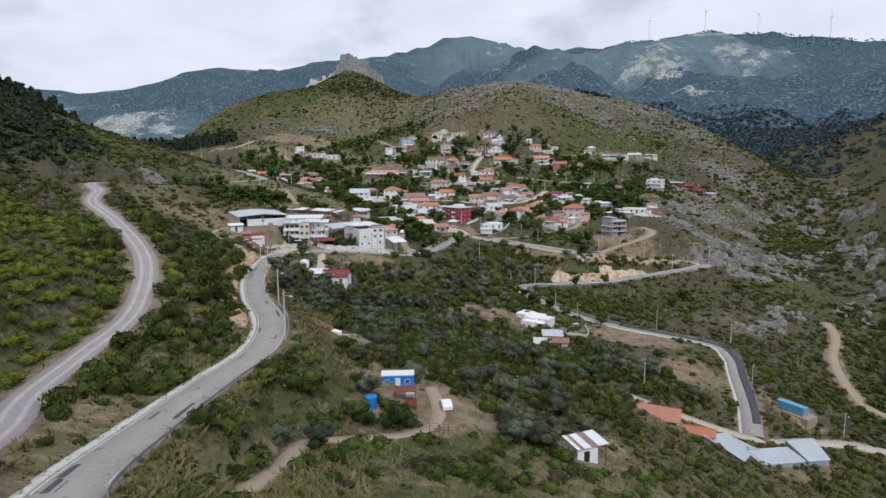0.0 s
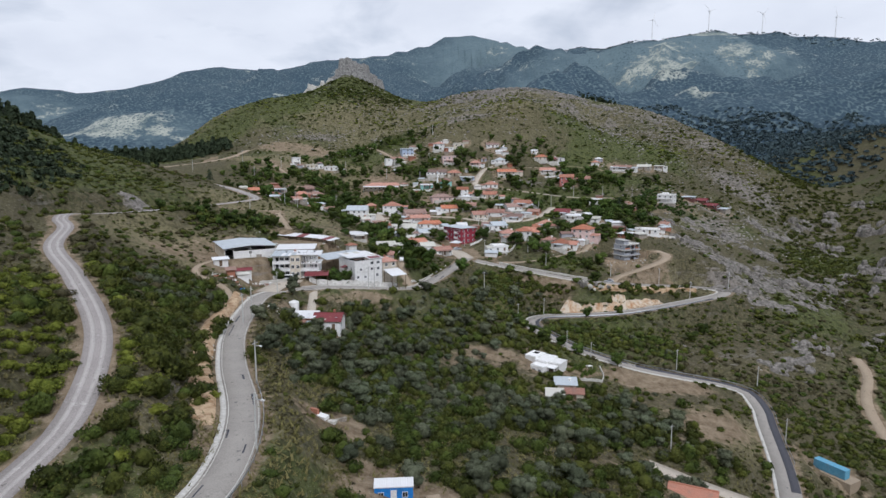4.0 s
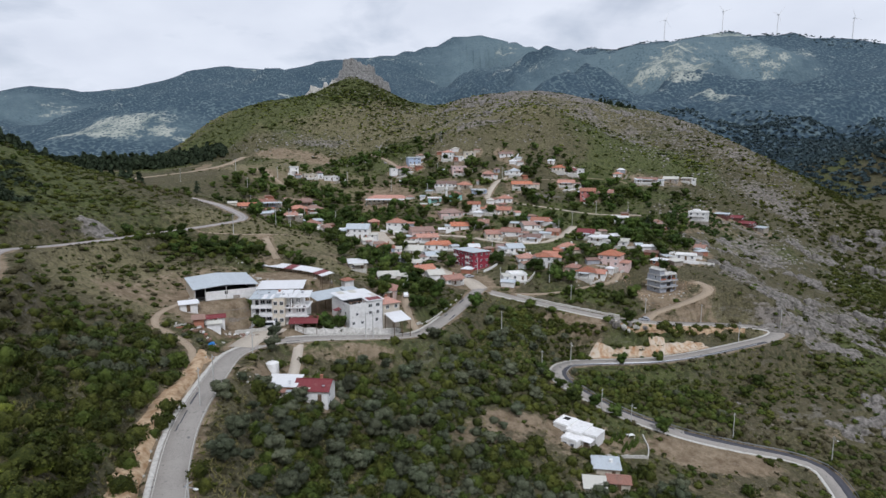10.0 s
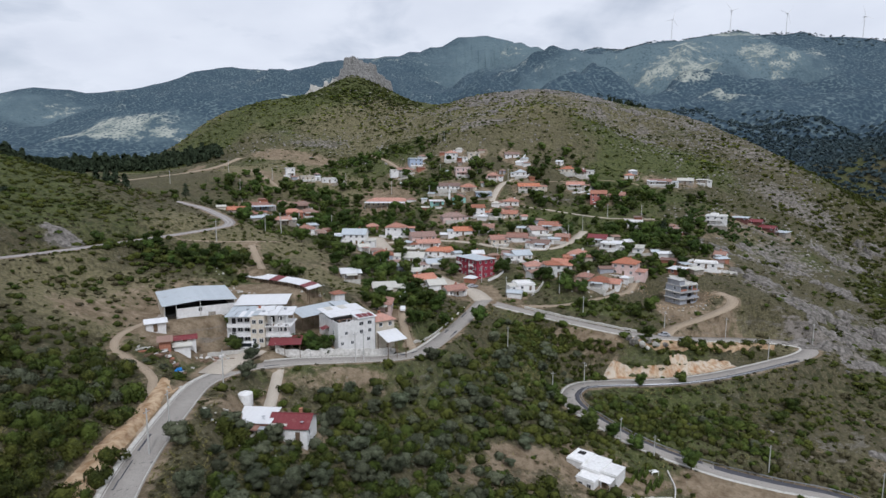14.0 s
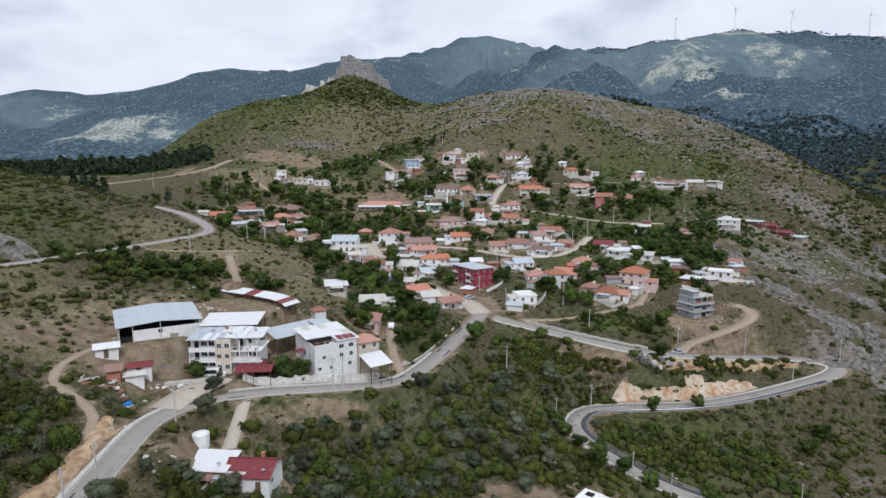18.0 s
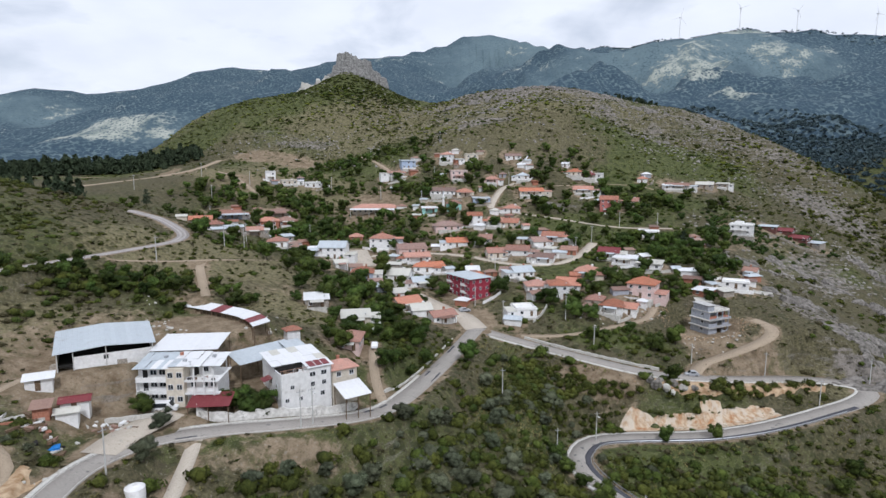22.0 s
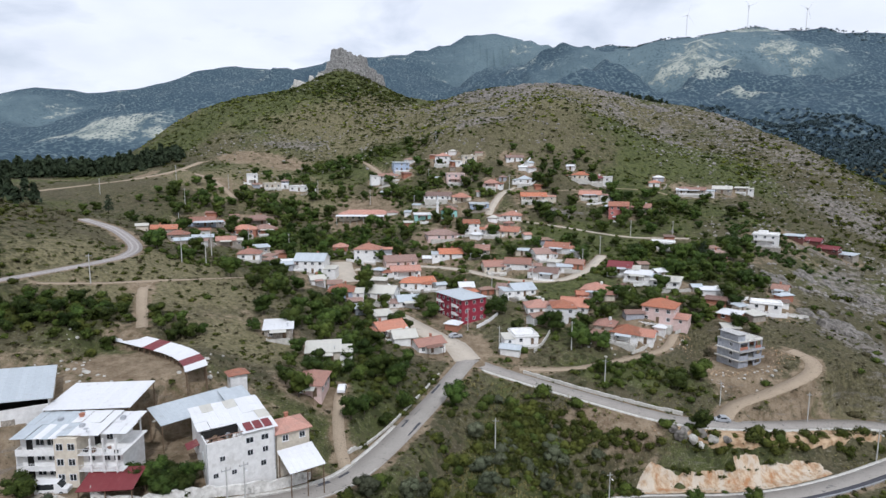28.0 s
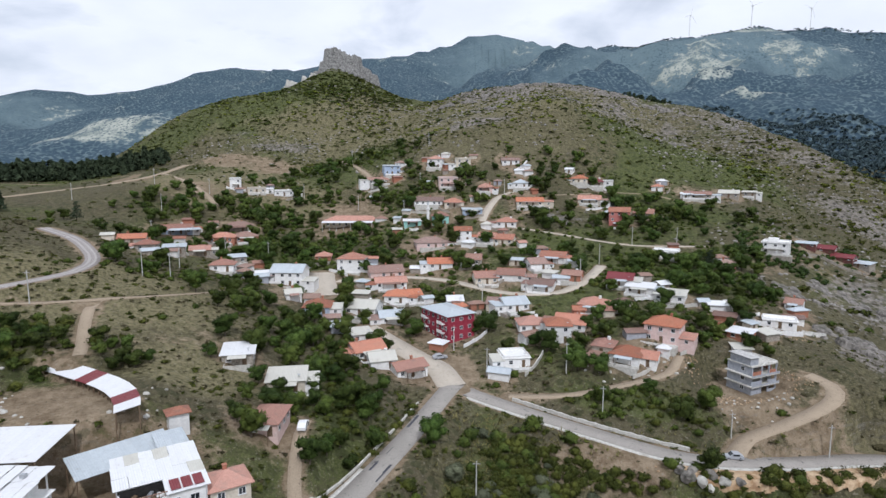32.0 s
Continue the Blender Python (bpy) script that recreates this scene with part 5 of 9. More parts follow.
    for u, v in ((-4.5, 1.0), (0.4, -1.5), (5.5, 1.5)):
        part("skylight", Shape().box(u, u + 0.7, v, v + 0.7, 3 * t + 0.6, 3 * t + 1.25), ob, MAT["steel"])
    part("chimney", CHIMNEY, ob, at=pose(-1.2, 2.4, 3 * t + 0.5))
    part("satellite_dish", DISH, ob, at=pose(2.6, f0 + 1.0, 3 * t + 0.6))
    for k in range(12):
        u, v, q = dice.uniform(2.2, w / 2 - 0.6), f0 + dice.uniform(0.2, 2.4), dice.uniform(0.15, 0.45)
        part("clutter", Shape().box(-q, q, -q * 0.6, q * 0.6, 0, q * 1.3), ob, MAT[dice.choice(("wood", "rust_sheet", "dark", "white", "kerb"))], at=pose(u, v, 2 * t + 0.15, 0, 0, dice.uniform(0, 180)))


def corner_block():
    """The white three-storey house with a sunken roof terrace and a patched roof running back from it."""
    FOOTPRINTS.append((-31.2, 243.2, 9))
    ob = thing("corner_house", pose(-30.9, 241.8, 68.0, 0, 0, 35), "three-storey white house with cluttered roof terrace and patched roof", "house")
    a, b, t = 5.75, 4.25, 2.45
    top = 3 * t
    part("wall", Shape().box(-a, a, -b, b, -3, top - 1.35), ob, MAT["white"])
    part("upper_wall", Shape().box(0.4, a, -b + 0.001, b, top - 1.35, top + 0.1), ob, MAT["white"])
    # Wall behind the sunken terrace, coloured near-black as shade under the roof.
    part("back_wall", Shape().box(-a, 0.4, -0.5, -0.25, top - 1.35, top + 0.15), ob, MAT["dark"])
    part("parapet", Shape().box(-a, 0.4, -b, -b + 0.2, top - 1.35, top - 0.35).box(-a, -a + 0.2, -b + 0.2, b, top - 1.35, top - 0.25), ob, MAT["white"])
    part("terrace", Shape().box(-a + 0.2, 0.4, -b + 0.2, -0.5, top - 1.35, top - 1.3), ob, MAT["wood"])
    for k in range(22):
        u, v, q = dice.uniform(-a + 0.6, 0), dice.uniform(-b + 0.5, -0.8), dice.uniform(0.15, 0.55)
        part("clutter", Shape().box(-q, q, -q * 0.5, q * 0.5, 0, q * 1.1), ob, MAT[dice.choice(("wood", "rust_sheet", "dark", "white", "dark", "steel"))], at=pose(u, v, top - 1.3, dice.uniform(-12, 12), 0, dice.uniform(0, 180)))
    for u in (-4.4, -2.6, -0.8):
        part("terrace_post", Shape().box(u, u + 0.1, -b + 0.05, -b + 0.15, top - 0.35, top + 0.35), ob, MAT["wood"])
    part("terrace_beam", Shape().box(-a, 0.4, -b + 0.04, -b + 0.16, top + 0.35, top + 0.47), ob, MAT["rust_sheet"])
    patched_roof(ob, 0.2, a + 0.4, -b - 0.35, -0.5, top + 0.15, top + 0.55, 3, 1, ("white_sheet",), 11, 0.04)
    for u in (0.9, 2.5, 4.1):
        part("roof_panel", Shape().slab([(u, -b + 0.1, top + 0.4), (u + 1.35, -b + 0.1, top + 0.4), (u + 1.35, -b + 2.9, top + 0.66), (u, -b + 2.9, top + 0.66)], 0.06), ob, MAT["maroon_sheet"])
    patched_roof(ob, -a - 0.4, a + 0.5, -0.5, 9.6, top + 0.45, top + 1.0, 6, 3, ("white_sheet", "white_sheet", "white_sheet", "white_sheet", "cream_sheet"), 12, 0.14)
    part("rear_wall", Shape().box(-a + 0.2, a - 0.1, b, 9.2, -3, top - 0.2), ob, MAT["white"])
    for z in (0.7, t + 0.7, 2 * t + 0.5):
        for u in (3.6,) if z < 2 else (1.4, 4.0):
            win = part("window", WINDOW, ob, at=pose(u, -b, z) @ Matrix.Diagonal((1.2 if z > 5 else 0.9, 1, 0.9, 1)))
            part("pane", PANE, win)
    for u, z in ((-3.2, t + 0.9), (-4.4, 0.6), (-1.4, 0.5)):
        win = part("window", WINDOW, ob, at=pose(u, -b, z) @ Matrix.Diagonal((0.8, 1, 0.75, 1)))
        part("pane", PANE, win)
    side = pose(0, 0, 0, 0, 0, -90)
    for v, z in ((1.6, 0.9), (-1.8, t + 0.8), (1.6, t + 0.8)):
        win = part("window", WINDOW, ob, at=side @ pose(v, -a, z))
        part("pane", PANE, win)
    for u, z in ((-a - 0.06, 0), (a - 0.3, 0)):
        part("drainpipe", Shape().tube(u + 0.15, -b - 0.06, -0.5, top - 0.4, 0.05, 0.05, 6), ob, MAT["steel"])
    part("maroon_awning", Shape().slab([(-a - 2.0, 1.2, 4.2), (-a - 0.02, 1.2, 4.7), (-a - 0.02, 4.0, 4.7), (-a - 2.0, 4.0, 4.2)], 0.06), ob, MAT["maroon_sheet"])


barn()
apartment_block()
corner_block()
open_shed(-56.5, 245, 8, 14.5, 12, 2.6, 3.0, "white_sheet", 76.5, "open farm shed with a white sheet-metal roof", 5)
open_shed(-42.0, 250.8, 48, 15.5, 6.4, 3.9, 5.4, "grey_sheet", 70.5, "open farm shed with a grey sheet-metal roof", 3)
open_shed(-18.9, 240.6, 38, 6.5, 6.0, 2.2, 3.9, "white_sheet", 67.2, "white sheet-metal lean-to canopy beside a house", 2)
open_shed(-45.8, 229.2, 8, 8.4, 5.6, 2.3, 3.2, "maroon_sheet", 69.2, "maroon sheet-metal canopy beside an apartment block")
open_shed(-35.6, 254.6, 38, 5.0, 8.0, 7.0, 7.6, "grey_sheet", 68.4, "pale grey sheet-metal roof joined to a farm house", 3)
house(-22.8, 246.2, 35, 6.0, 5.6, 2, "hip", "cream", "tiles", base=68.4)
house(-38.4, 262.6, 36, 3.4, 2.8, 1, "hip", "white", "tiles", base=75.4, tall=2.0, windows=False, extras=False, category="shed")
for k, (x, y, turn) in enumerate([(-71.5, 277.5, -25), (-67.6, 275.6, -26), (-63.7, 273.6, -27), (-60, 271.6, -28), (-56.4, 269.5, -30), (-53, 267.2, -36), (-50, 264.6, -44), (-47.4, 261.6, -52), (-45.2, 258.4, -60)]):
    open_shed(x, y, turn, 4.5, 4.3, 1.7, 2.5, "white_sheet" if k % 4 != 3 else "maroon_sheet", 78.3, "low cattle shed with patched white sheet roof", 1, "cattle_shed")
house(-77.9, 224.6, 30, 4.6, 2.0, 1, "flat", "white", "white_sheet", tall=2.3, extras=False, category="cabin")
house(-68.4, 218.4, 25, 3.6, 2.1, 1, "gable", "white", "cream_sheet", tall=2.2, extras=False, category="shed")
house(-69.4, 222.4, 25, 4.8, 2.6, 1, "gable", "white", "maroon_sheet", tall=2.2, extras=False, category="shed")
house(-71.6, 216.2, 25, 2.6, 2.4, 1, "flat", "brick", "rust_sheet", tall=2.0, windows=False, extras=False, category="shed")
car(-55.2, 229.0, 69.4, 8, "car_white", "pickup_truck", "white pickup truck parked at the apartment block", 4.9, 1.6, True)
car(-18.9, 275.5, 68.75, 95, "car_white", "car", "white car parked on the earth driveway")
car(75.6, 291.6, 55.75, 176, "car_grey", "car", "silver-grey hatchback on the roadside", 4.1, 1.5)
car(6.6, 331.4, 65.3, 20, "car_grey", "car", "grey car parked in the village street")
wall_run("retaining_wall", [(-48, 227.2), (-41, 228.6), (-33.5, 233.2), (-25, 238.2), (-18.5, 245)], 1.9, 0.5, MAT["limewash"], "whitewashed rubble retaining wall beside the road")
wall_run("retaining_wall", [(-64, 222.5), (-58, 224), (-52.5, 226)], 1.0, 0.4, MAT["kerb"], "low pale stone wall at the farm yard")
wall_run("roadside_wall", [(26.5, 309), (36, 304.2), (46.8, 299), (57, 295), (66, 292.4)], 0.9, 0.45, MAT["kerb"], "low pale concrete wall along the road")
wall_run("roadside_wall", [(-13.8, 256), (-8, 269), (-2.6, 286), (2.5, 303)], 0.5, 0.4, MAT["kerb"], "low pale concrete wall along the road")
wall_run("earth_bank", [(-82, 233.8), (-74, 236), (-68, 238.6)], 0.9, 1.6, MAT["stone"], "bank of dumped rubble before the barn")


def plank(x, y, long, wide, tall, turn, key, label, name="plank", category="debris"):
    s = Shape().box(-long / 2, long / 2, -wide / 2, wide / 2, -0.15, tall)
    ob = tagged(new(name, s.mesh(name, MAT[key])), label, category, "farm clutter")
    ob.matrix_basis = pose(x, y, ground_at(x, y), dice.uniform(-5, 5), dice.uniform(-5, 5), turn)


def yard_clutter():
    """Scrap timber, sheets and a tarpaulin lying about the farm yard."""
    for k in range(34):
        a, d = dice.uniform(0, 6.28), dice.uniform(0.5, 6.5)
        plank(-70 + math.cos(a) * d, 212.5 + math.sin(a) * d * 0.6, dice.uniform(0.8, 3.2), dice.uniform(0.15, 0.9), dice.uniform(0.08, 0.5), dice.uniform(0, 180), dice.choice(("wood", "wood", "rust_sheet", "white", "kerb", "brick", "dark")), "scrap board lying in the farm yard")
    for k in range(22):
        a, d = dice.uniform(0, 6.28), dice.uniform(0.5, 5)
        plank(-62 + math.cos(a) * d, 221 + math.sin(a) * d * 0.5, dice.uniform(0.5, 1.8), dice.uniform(0.2, 0.8), dice.uniform(0.1, 0.5), dice.uniform(0, 180), dice.choice(("kerb", "white", "wood", "rust_sheet")), "broken block lying beside the farm entrance", "block")
    for k in range(16):
        plank(-44 + dice.uniform(-5, 6), 191.5 + dice.uniform(-2.5, 2.5), dice.uniform(0.8, 3), dice.uniform(0.15, 0.5), dice.uniform(0.08, 0.3), dice.uniform(0, 180), dice.choice(("wood", "wood", "kerb")), "scrap timber dumped below a house")
    plank(-66.8, 211.6, 2.2, 1.6, 0.35, 30, "blue_paint", "crumpled bright blue tarpaulin in the farm yard", "tarpaulin", "tarpaulin")


yard_clutter()


# ---------------------------------------------------------------- the houses below the road
house(-44.2, 197.6, -3, 9.2, 6.0, 1, "flat", "brick", "white_sheet", base=61.6, tall=3.0)
house(-35.6, 197.4, -3, 8.2, 7.0, 1, "gable", "white", "maroon_sheet", base=60.9, tall=3.0)
big_tank = thing("water_tank", pose(-47.6, 203, ground_at(-47.6, 203)), "large white plastic water tank", "water tank")
part("vessel", Shape().tube(0, 0, -0.3, 2.5, 1.6, 1.6, 20).tube(0, 0, 2.5, 2.9, 1.6, 0.5, 20), big_tank, MAT["white"])
part("cap", Shape().tube(0, 0, 2.9, 3.05, 0.35, 0.35, 12), big_tank, MAT["white"])
tagged(strip("ramp", RAMP, 1.3, 0.12, MAT["concrete_road"]), "pale concrete ramp from the road to a house", "ramp", kind="structure")


def stepped_house():
    """A low white house of three flat-roofed blocks, stepping down the slope, with low parapets."""
    FOOTPRINTS.append((33.5, 218, 8))
    ob = thing("house", pose(33.4, 217.6, 40.6, 0, 0, -38), "low white house of stepped flat-roofed blocks", "house", "village houses")
    for x0, x1, y0, y1, h in ((-6.4, -2.0, -1.4, 5.2, 3.7), (-2.0, 2.6, -2.6, 5.6, 3.3), (2.6, 6.6, -1.2, 4.6, 3.0), (-1.2, 3.4, -6.6, -2.6, 2.7)):
        part("wall", Shape().box(x0, x1 - 0.004, y0, y1 - 0.004, -3, h), ob, MAT["white"])
        part("roof", Shape().box(x0 - 0.15, x1 + 0.1, y0 - 0.15, y1 + 0.1, h, h + 0.14), ob, MAT["white"])
        part("parapet", Shape().box(x0, x1 - 0.1, y0, y0 + 0.18, h + 0.14, h + 0.45).box(x0, x0 + 0.18, y0 + 0.18, y1 - 0.2, h + 0.14, h + 0.45), ob, MAT["white"])
    part("skylight", Shape().box(-5.4, -3.6, 2.6, 4.2, 3.84, 4.0), ob, MAT["dark"])
    for u, v, z in ((-5.0, -1.4, 0.9), (-3.2, -1.4, 0.9), (0.0, -6.6, 0.8), (2.2, -6.6, 0.8), (5.0, -1.2, 0.8)):
        win = part("window", WINDOW, ob, at=pose(u, v, z))
        part("pane", PANE, win)
    part("door", DOOR, ob, at=pose(3.9, -1.2, 0.05))
    part("porch_roof", Shape().slab([(2.7, -4.0, 2.3), (6.4, -4.0, 2.3), (6.4, -1.3, 2.6), (2.7, -1.3, 2.6)], 0.1), ob, MAT["white"])
    for u in (4.0, 6.2):
        part("post", Shape().box(u - 0.08, u + 0.08, -3.9, -3.74, -2, 2.28), ob, MAT["white"])


stepped_house()
house(37.8, 201.5, -8, 6.4, 5.0, 1, "flat", "cream", "grey_sheet", base=39.2, tall=2.6)
house(39.2, 195, -8, 5.2, 4.0, 1, "gable", "cream", "tiles", base=39.0, tall=2.4, extras=False)
house(32.6, 191.5, -8, 4.8, 4.4, 1, "flat", "white", "cream_sheet", base=39.6, tall=2.4, extras=False)


def blue_cabin():
    FOOTPRINTS.append((-8.4, 103, 6))
    ob = thing("cabin", pose(-8.3, 104.6, 60.0, 0, 0, 4), "bright blue prefabricated cabin with white trim and roof", "cabin")
    part("wall", Shape().box(-2.9, 2.9, -1.25, 1.25, 0, 2.5), ob, MAT["blue_paint"])
    part("roof", Shape().box(-3.0, 3.0, -1.35, 1.35, 2.5, 2.68), ob, MAT["white_sheet"])
    part("plinth", Shape().box(-2.9, 2.9, -1.2, 1.2, -2.5, 0), ob, MAT["kerb"])
    part("door", Shape().box(-0.45, 0.45, -1.31, -1.2, 0.1, 2.1), ob, MAT["white"])
    for u in (-1.9, 1.7):
        win = part("window", WINDOW, ob, at=pose(u, -1.25, 0.9) @ Matrix.Diagonal((0.75, 1, 0.75, 1)))
        part("pane", PANE, win)
    terrace = tagged(new("terrace", Shape().box(-3.6, 3.2, -3.6, -1.4, -3, 0.02).mesh("terrace", MAT["kerb"])), "pale concrete terrace before a blue cabin", "terrace")
    terrace.matrix_basis = pose(-8.3, 104.6, 59.9, 0, 0, 4)
    perg = thing("pergola", pose(-6.6, 98.7, 59.6, 0, 0, 4), "red-brown steel pergola frame", "pergola")
    for u in (-1.7, 0, 1.7):
        for v in (-1.4, 1.4):
            part("post", Shape().box(u - 0.06, u + 0.06, v - 0.06, v + 0.06, -1.5, 2.2), perg, MAT["rust_paint"])
    for v in np.linspace(-1.4, 1.4, 6):
        part("rafter", Shape().box(-1.9, 1.9, v - 0.05, v + 0.05, 2.2, 2.32), perg, MAT["rust_paint"])
    for u in (-1.7, 0, 1.7):
        part("beam", Shape().box(u - 0.05, u + 0.05, -1.5, 1.5, 2.08, 2.199), perg, MAT["rust_paint"])
    for k in range(9):
        part("board", Shape().box(-1.85 + k * 0.415, -1.5 + k * 0.415, -1.5, 0.5, 2.33, 2.37), perg, MAT["rust_paint"])
    part("deck", Shape().box(-2.0, 2.0, -1.6, 1.6, -0.4, -0.02), perg, MAT["rust_paint"])
    FOOTPRINTS.extend([(-11.4, 90.5, 2.6), (-6.5, 96.5, 4.5), (0, 97, 5.5)])
    tank = thing("water_tank", pose(-11.6, 91.2, ground_at(-11.6, 91.2)), "bright blue plastic water tank on the slope", "water tank")
    part("vessel", Shape().tube(0, 0, -0.3, 1.7, 0.95, 0.95, 20).tube(0, 0, 1.7, 1.95, 0.95, 0.35, 20), tank, MAT["blue_paint"])
    part("cap", Shape().tube(0, 0, 1.95, 2.05, 0.3, 0.3, 12), tank, MAT["blue_paint"])
    car(0.4, 99.2, ground_at(0.4, 99.2), 100, "car_white", "car", "old white car parked by a fence", 3.9, 1.35)
    fence = thing("fence", pose(-2.2, 87.6, ground_at(-2.2, 87.6), 0, 0, -14), "dark wire-mesh fence panel on posts", "fence")
    for u in (0, 1.5, 3.0, 4.5):
        part("post", Shape().box(u - 0.04, u + 0.04, -0.04, 0.04, -1.2, 1.5), fence, MAT["wood"])
    for z in (0.1, 0.55, 1.0, 1.42):
        part("rail", Shape().box(0.04, 4.46, -0.02, 0.02, z, z + 0.04), fence, MAT["wood"])


def hedge_garden():
    """A small terrace of clipped hedge rows with a white table, inside a low block wall."""
    for k, (u, v) in enumerate([(44.5, 219.5), (46.5, 221), (48.5, 222.5), (51, 219.5), (49, 217.5), (46.8, 215.6)]):
        hedge = thing("hedge", pose(u, v, ground_at(u, v), 0, 0, 60), "clipped dark green hedge row in a garden", "hedge", "garden hedges")
        FOOTPRINTS.append((u, v, 1.6))
        s = Shape()
        for j in range(7):
            w = 0.42 + 0.1 * dice.random()
            s.tube(-2.4 + j * 0.8, 0, -0.6, 1.0 + 0.35 * dice.random(), w + 0.1, w * 0.55, 7)
        part("foliage", s, hedge, MAT["leaf"])
    table = thing("garden_table", pose(50.6, 223.2, ground_at(50.6, 223.2), 0, 0, 20), "white garden table on a terrace", "table")
    part("tabletop", Shape().box(-1.1, 1.1, -0.7, 0.7, 0.72, 0.78), table, MAT["white"])
    for u in (-1.0, 1.0):
        for v in (-0.6, 0.6):
            part("leg", Shape().box(u - 0.05, u + 0.05, v - 0.05, v + 0.05, -0.6, 0.72), table, MAT["white"])
    wall_run("garden_wall", [(38.5, 209), (45, 210.5), (52.5, 213)], 0.9, 0.3, MAT["kerb"], "low pale block wall below a garden", 1.5)
    wall_run("garden_wall", [(52.5, 213), (54.6, 219), (54.8, 225)], 0.6, 0.3, MAT["kerb"], "low pale block wall beside a garden", 1.5)


hedge_garden()


def patched_shed():
    FOOTPRINTS.append((24.3, 97.2, 4.5))
    ob = thing("shed", pose(24.3, 97.2, 50.3, 0, 0, 22), "whitewashed shed with patched white and brown roof boards", "shed")
    part("wall", Shape().box(-2.9, 1.2, -2, 2, -2, 2.7), ob, MAT["white"])
    for u in (1.3, 2.9):
        for v in (-1.9, 1.9):
            part("post", Shape().box(u - 0.08, u + 0.08, v - 0.08, v + 0.08, -2, 2.7), ob, MAT["wood"])
    part("railing", Shape().box(1.3, 2.9, -1.98, -1.9, 0.9, 1.0).box(1.3, 2.9, -1.98, -1.9, 1.9, 2.0), ob, MAT["wood"])
    # Near-black slab on the wall, put in for the shade of the doorway.
    part("doorway", Shape().box(-1.6, -0.5, -2.04, -1.95, 0, 1.9), ob, MAT["dark"])
    for k in range(9):
        u = -3.2 + k * 0.71
        part("roof_board", Shape().slab([(u, -2.4, 2.72), (u + 0.69, -2.4, 2.72), (u + 0.69, 2.4, 3.15), (u, 2.4, 3.15)], 0.06), ob, MAT["white_sheet" if k not in (1, 4, 5) else "rust_sheet"])


blue_cabin()
patched_shed()
def roadside_barn(corners, foot, label):
    """A flat sheet roof through four corners on plank walls and posts."""
    cx, cy = sum(c[0] for c in corners) / 4, sum(c[1] for c in corners) / 4
    FOOTPRINTS.append((cx, cy, 5.5))
    ob = thing("barn", pose(cx, cy, foot), label, "barn", "roadside barns")
    local = [Vector((x - cx, y - cy, z - foot)) for x, y, z in corners]
    part("roof", Shape().slab([tuple(v) for v in local], 0.1), ob, MAT["grey_sheet"])
    inner = [Vector((v.x * 0.93, v.y * 0.93, v.z - 0.12)) for v in local]
    for k in range(4):
        a, b = inner[k], inner[(k + 1) % 4]
        n = Vector((b.y - a.y, a.x - b.x, 0)).normalized() * 0.12
        top = -0.02
        if k == 2:
            a = a.lerp(b, 0.35)
        part("wall", Shape().add([(a.x, a.y, -4), (b.x, b.y, -4), (b.x, b.y, b.z + top), (a.x, a.y, a.z + top), (a.x - n.x, a.y - n.y, -4), (b.x - n.x, b.y - n.y, -4), (b.x - n.x, b.y - n.y, b.z + top), (a.x - n.x, a.y - n.y, a.z + top)],
                                 [(0, 1, 2, 3), (7, 6, 5, 4), (0, 4, 5, 1), (1, 5, 6, 2), (2, 6, 7, 3), (3, 7, 4, 0)]), ob, MAT["grey" if k != 2 else "stone"])
    for v in inner[2:]:
        part("post", Shape().box(v.x - 0.1, v.x + 0.1, v.y - 0.1, v.y + 0.1, -4, v.z), ob, MAT["pole"])


roadside_barn([(67.7, 126.8, 33.6), (78.7, 142.3, 29.0), (71.8, 144.7, 32.1), (61.0, 133.3, 36.8)], 26, "low barn with patched pale grey sheet-metal roof")
roadside_barn([(74.5, 131.1, 30.4), (95.6, 147.8, 22.5), (91.0, 149.8, 25.7), (72.2, 136.1, 31.8)], 19.5, "long low barn with pale grey sheet-metal roof")
roadside_barn([(95.1, 146.7, 23.1), (104.8, 152.5, 20.5), (105.4, 161.5, 22.4), (91.4, 152.2, 26.7)], 17.5, "tall barn with pale grey sheet-metal roof")
house(53.4, 141.2, -26, 9.4, 7.6, 1, "gable", "white", "tiles", base=36.9, tall=2.1, extras=False)
house(61.3, 136.8, -24, 7.0, 4.4, 1, "gable", "brick", "tiles", base=34.3, tall=2.0, windows=False, extras=False)
container = thing("container", pose(111.3, 182.4, ground_at(111.3, 182.4) + 0.45, 0, 0, -62), "pale blue steel shipping container on an earth pad", "container")
part("body", Shape().box(-4.4, 4.4, -1.2, 1.2, -0.1, 2.5), container, MAT["pale_blue_paint"])
pad = tagged(new("earth_pad", Shape().box(-6, 6.5, -2.2, 3.0, -3, 0.3).mesh("earth_pad", MAT["dirt"])), "trodden earth pad under a container", "pad", kind="structure")
pad.matrix_basis = pose(111.3, 182.4, ground_at(111.3, 182.4), 0, 0, -62)
FOOTPRINTS.append((111.3, 182.4, 6.5))
for k in range(20):
    part("rib", Shape().box(-4.3 + k * 0.44, -4.1 + k * 0.44, -1.26, -1.2, 0.1, 2.4), container, MAT["pale_blue_paint"])
part("roof", Shape().box(-4.45, 4.45, -1.25, 1.25, 2.5, 2.58), container, MAT["pale_blue_paint"])
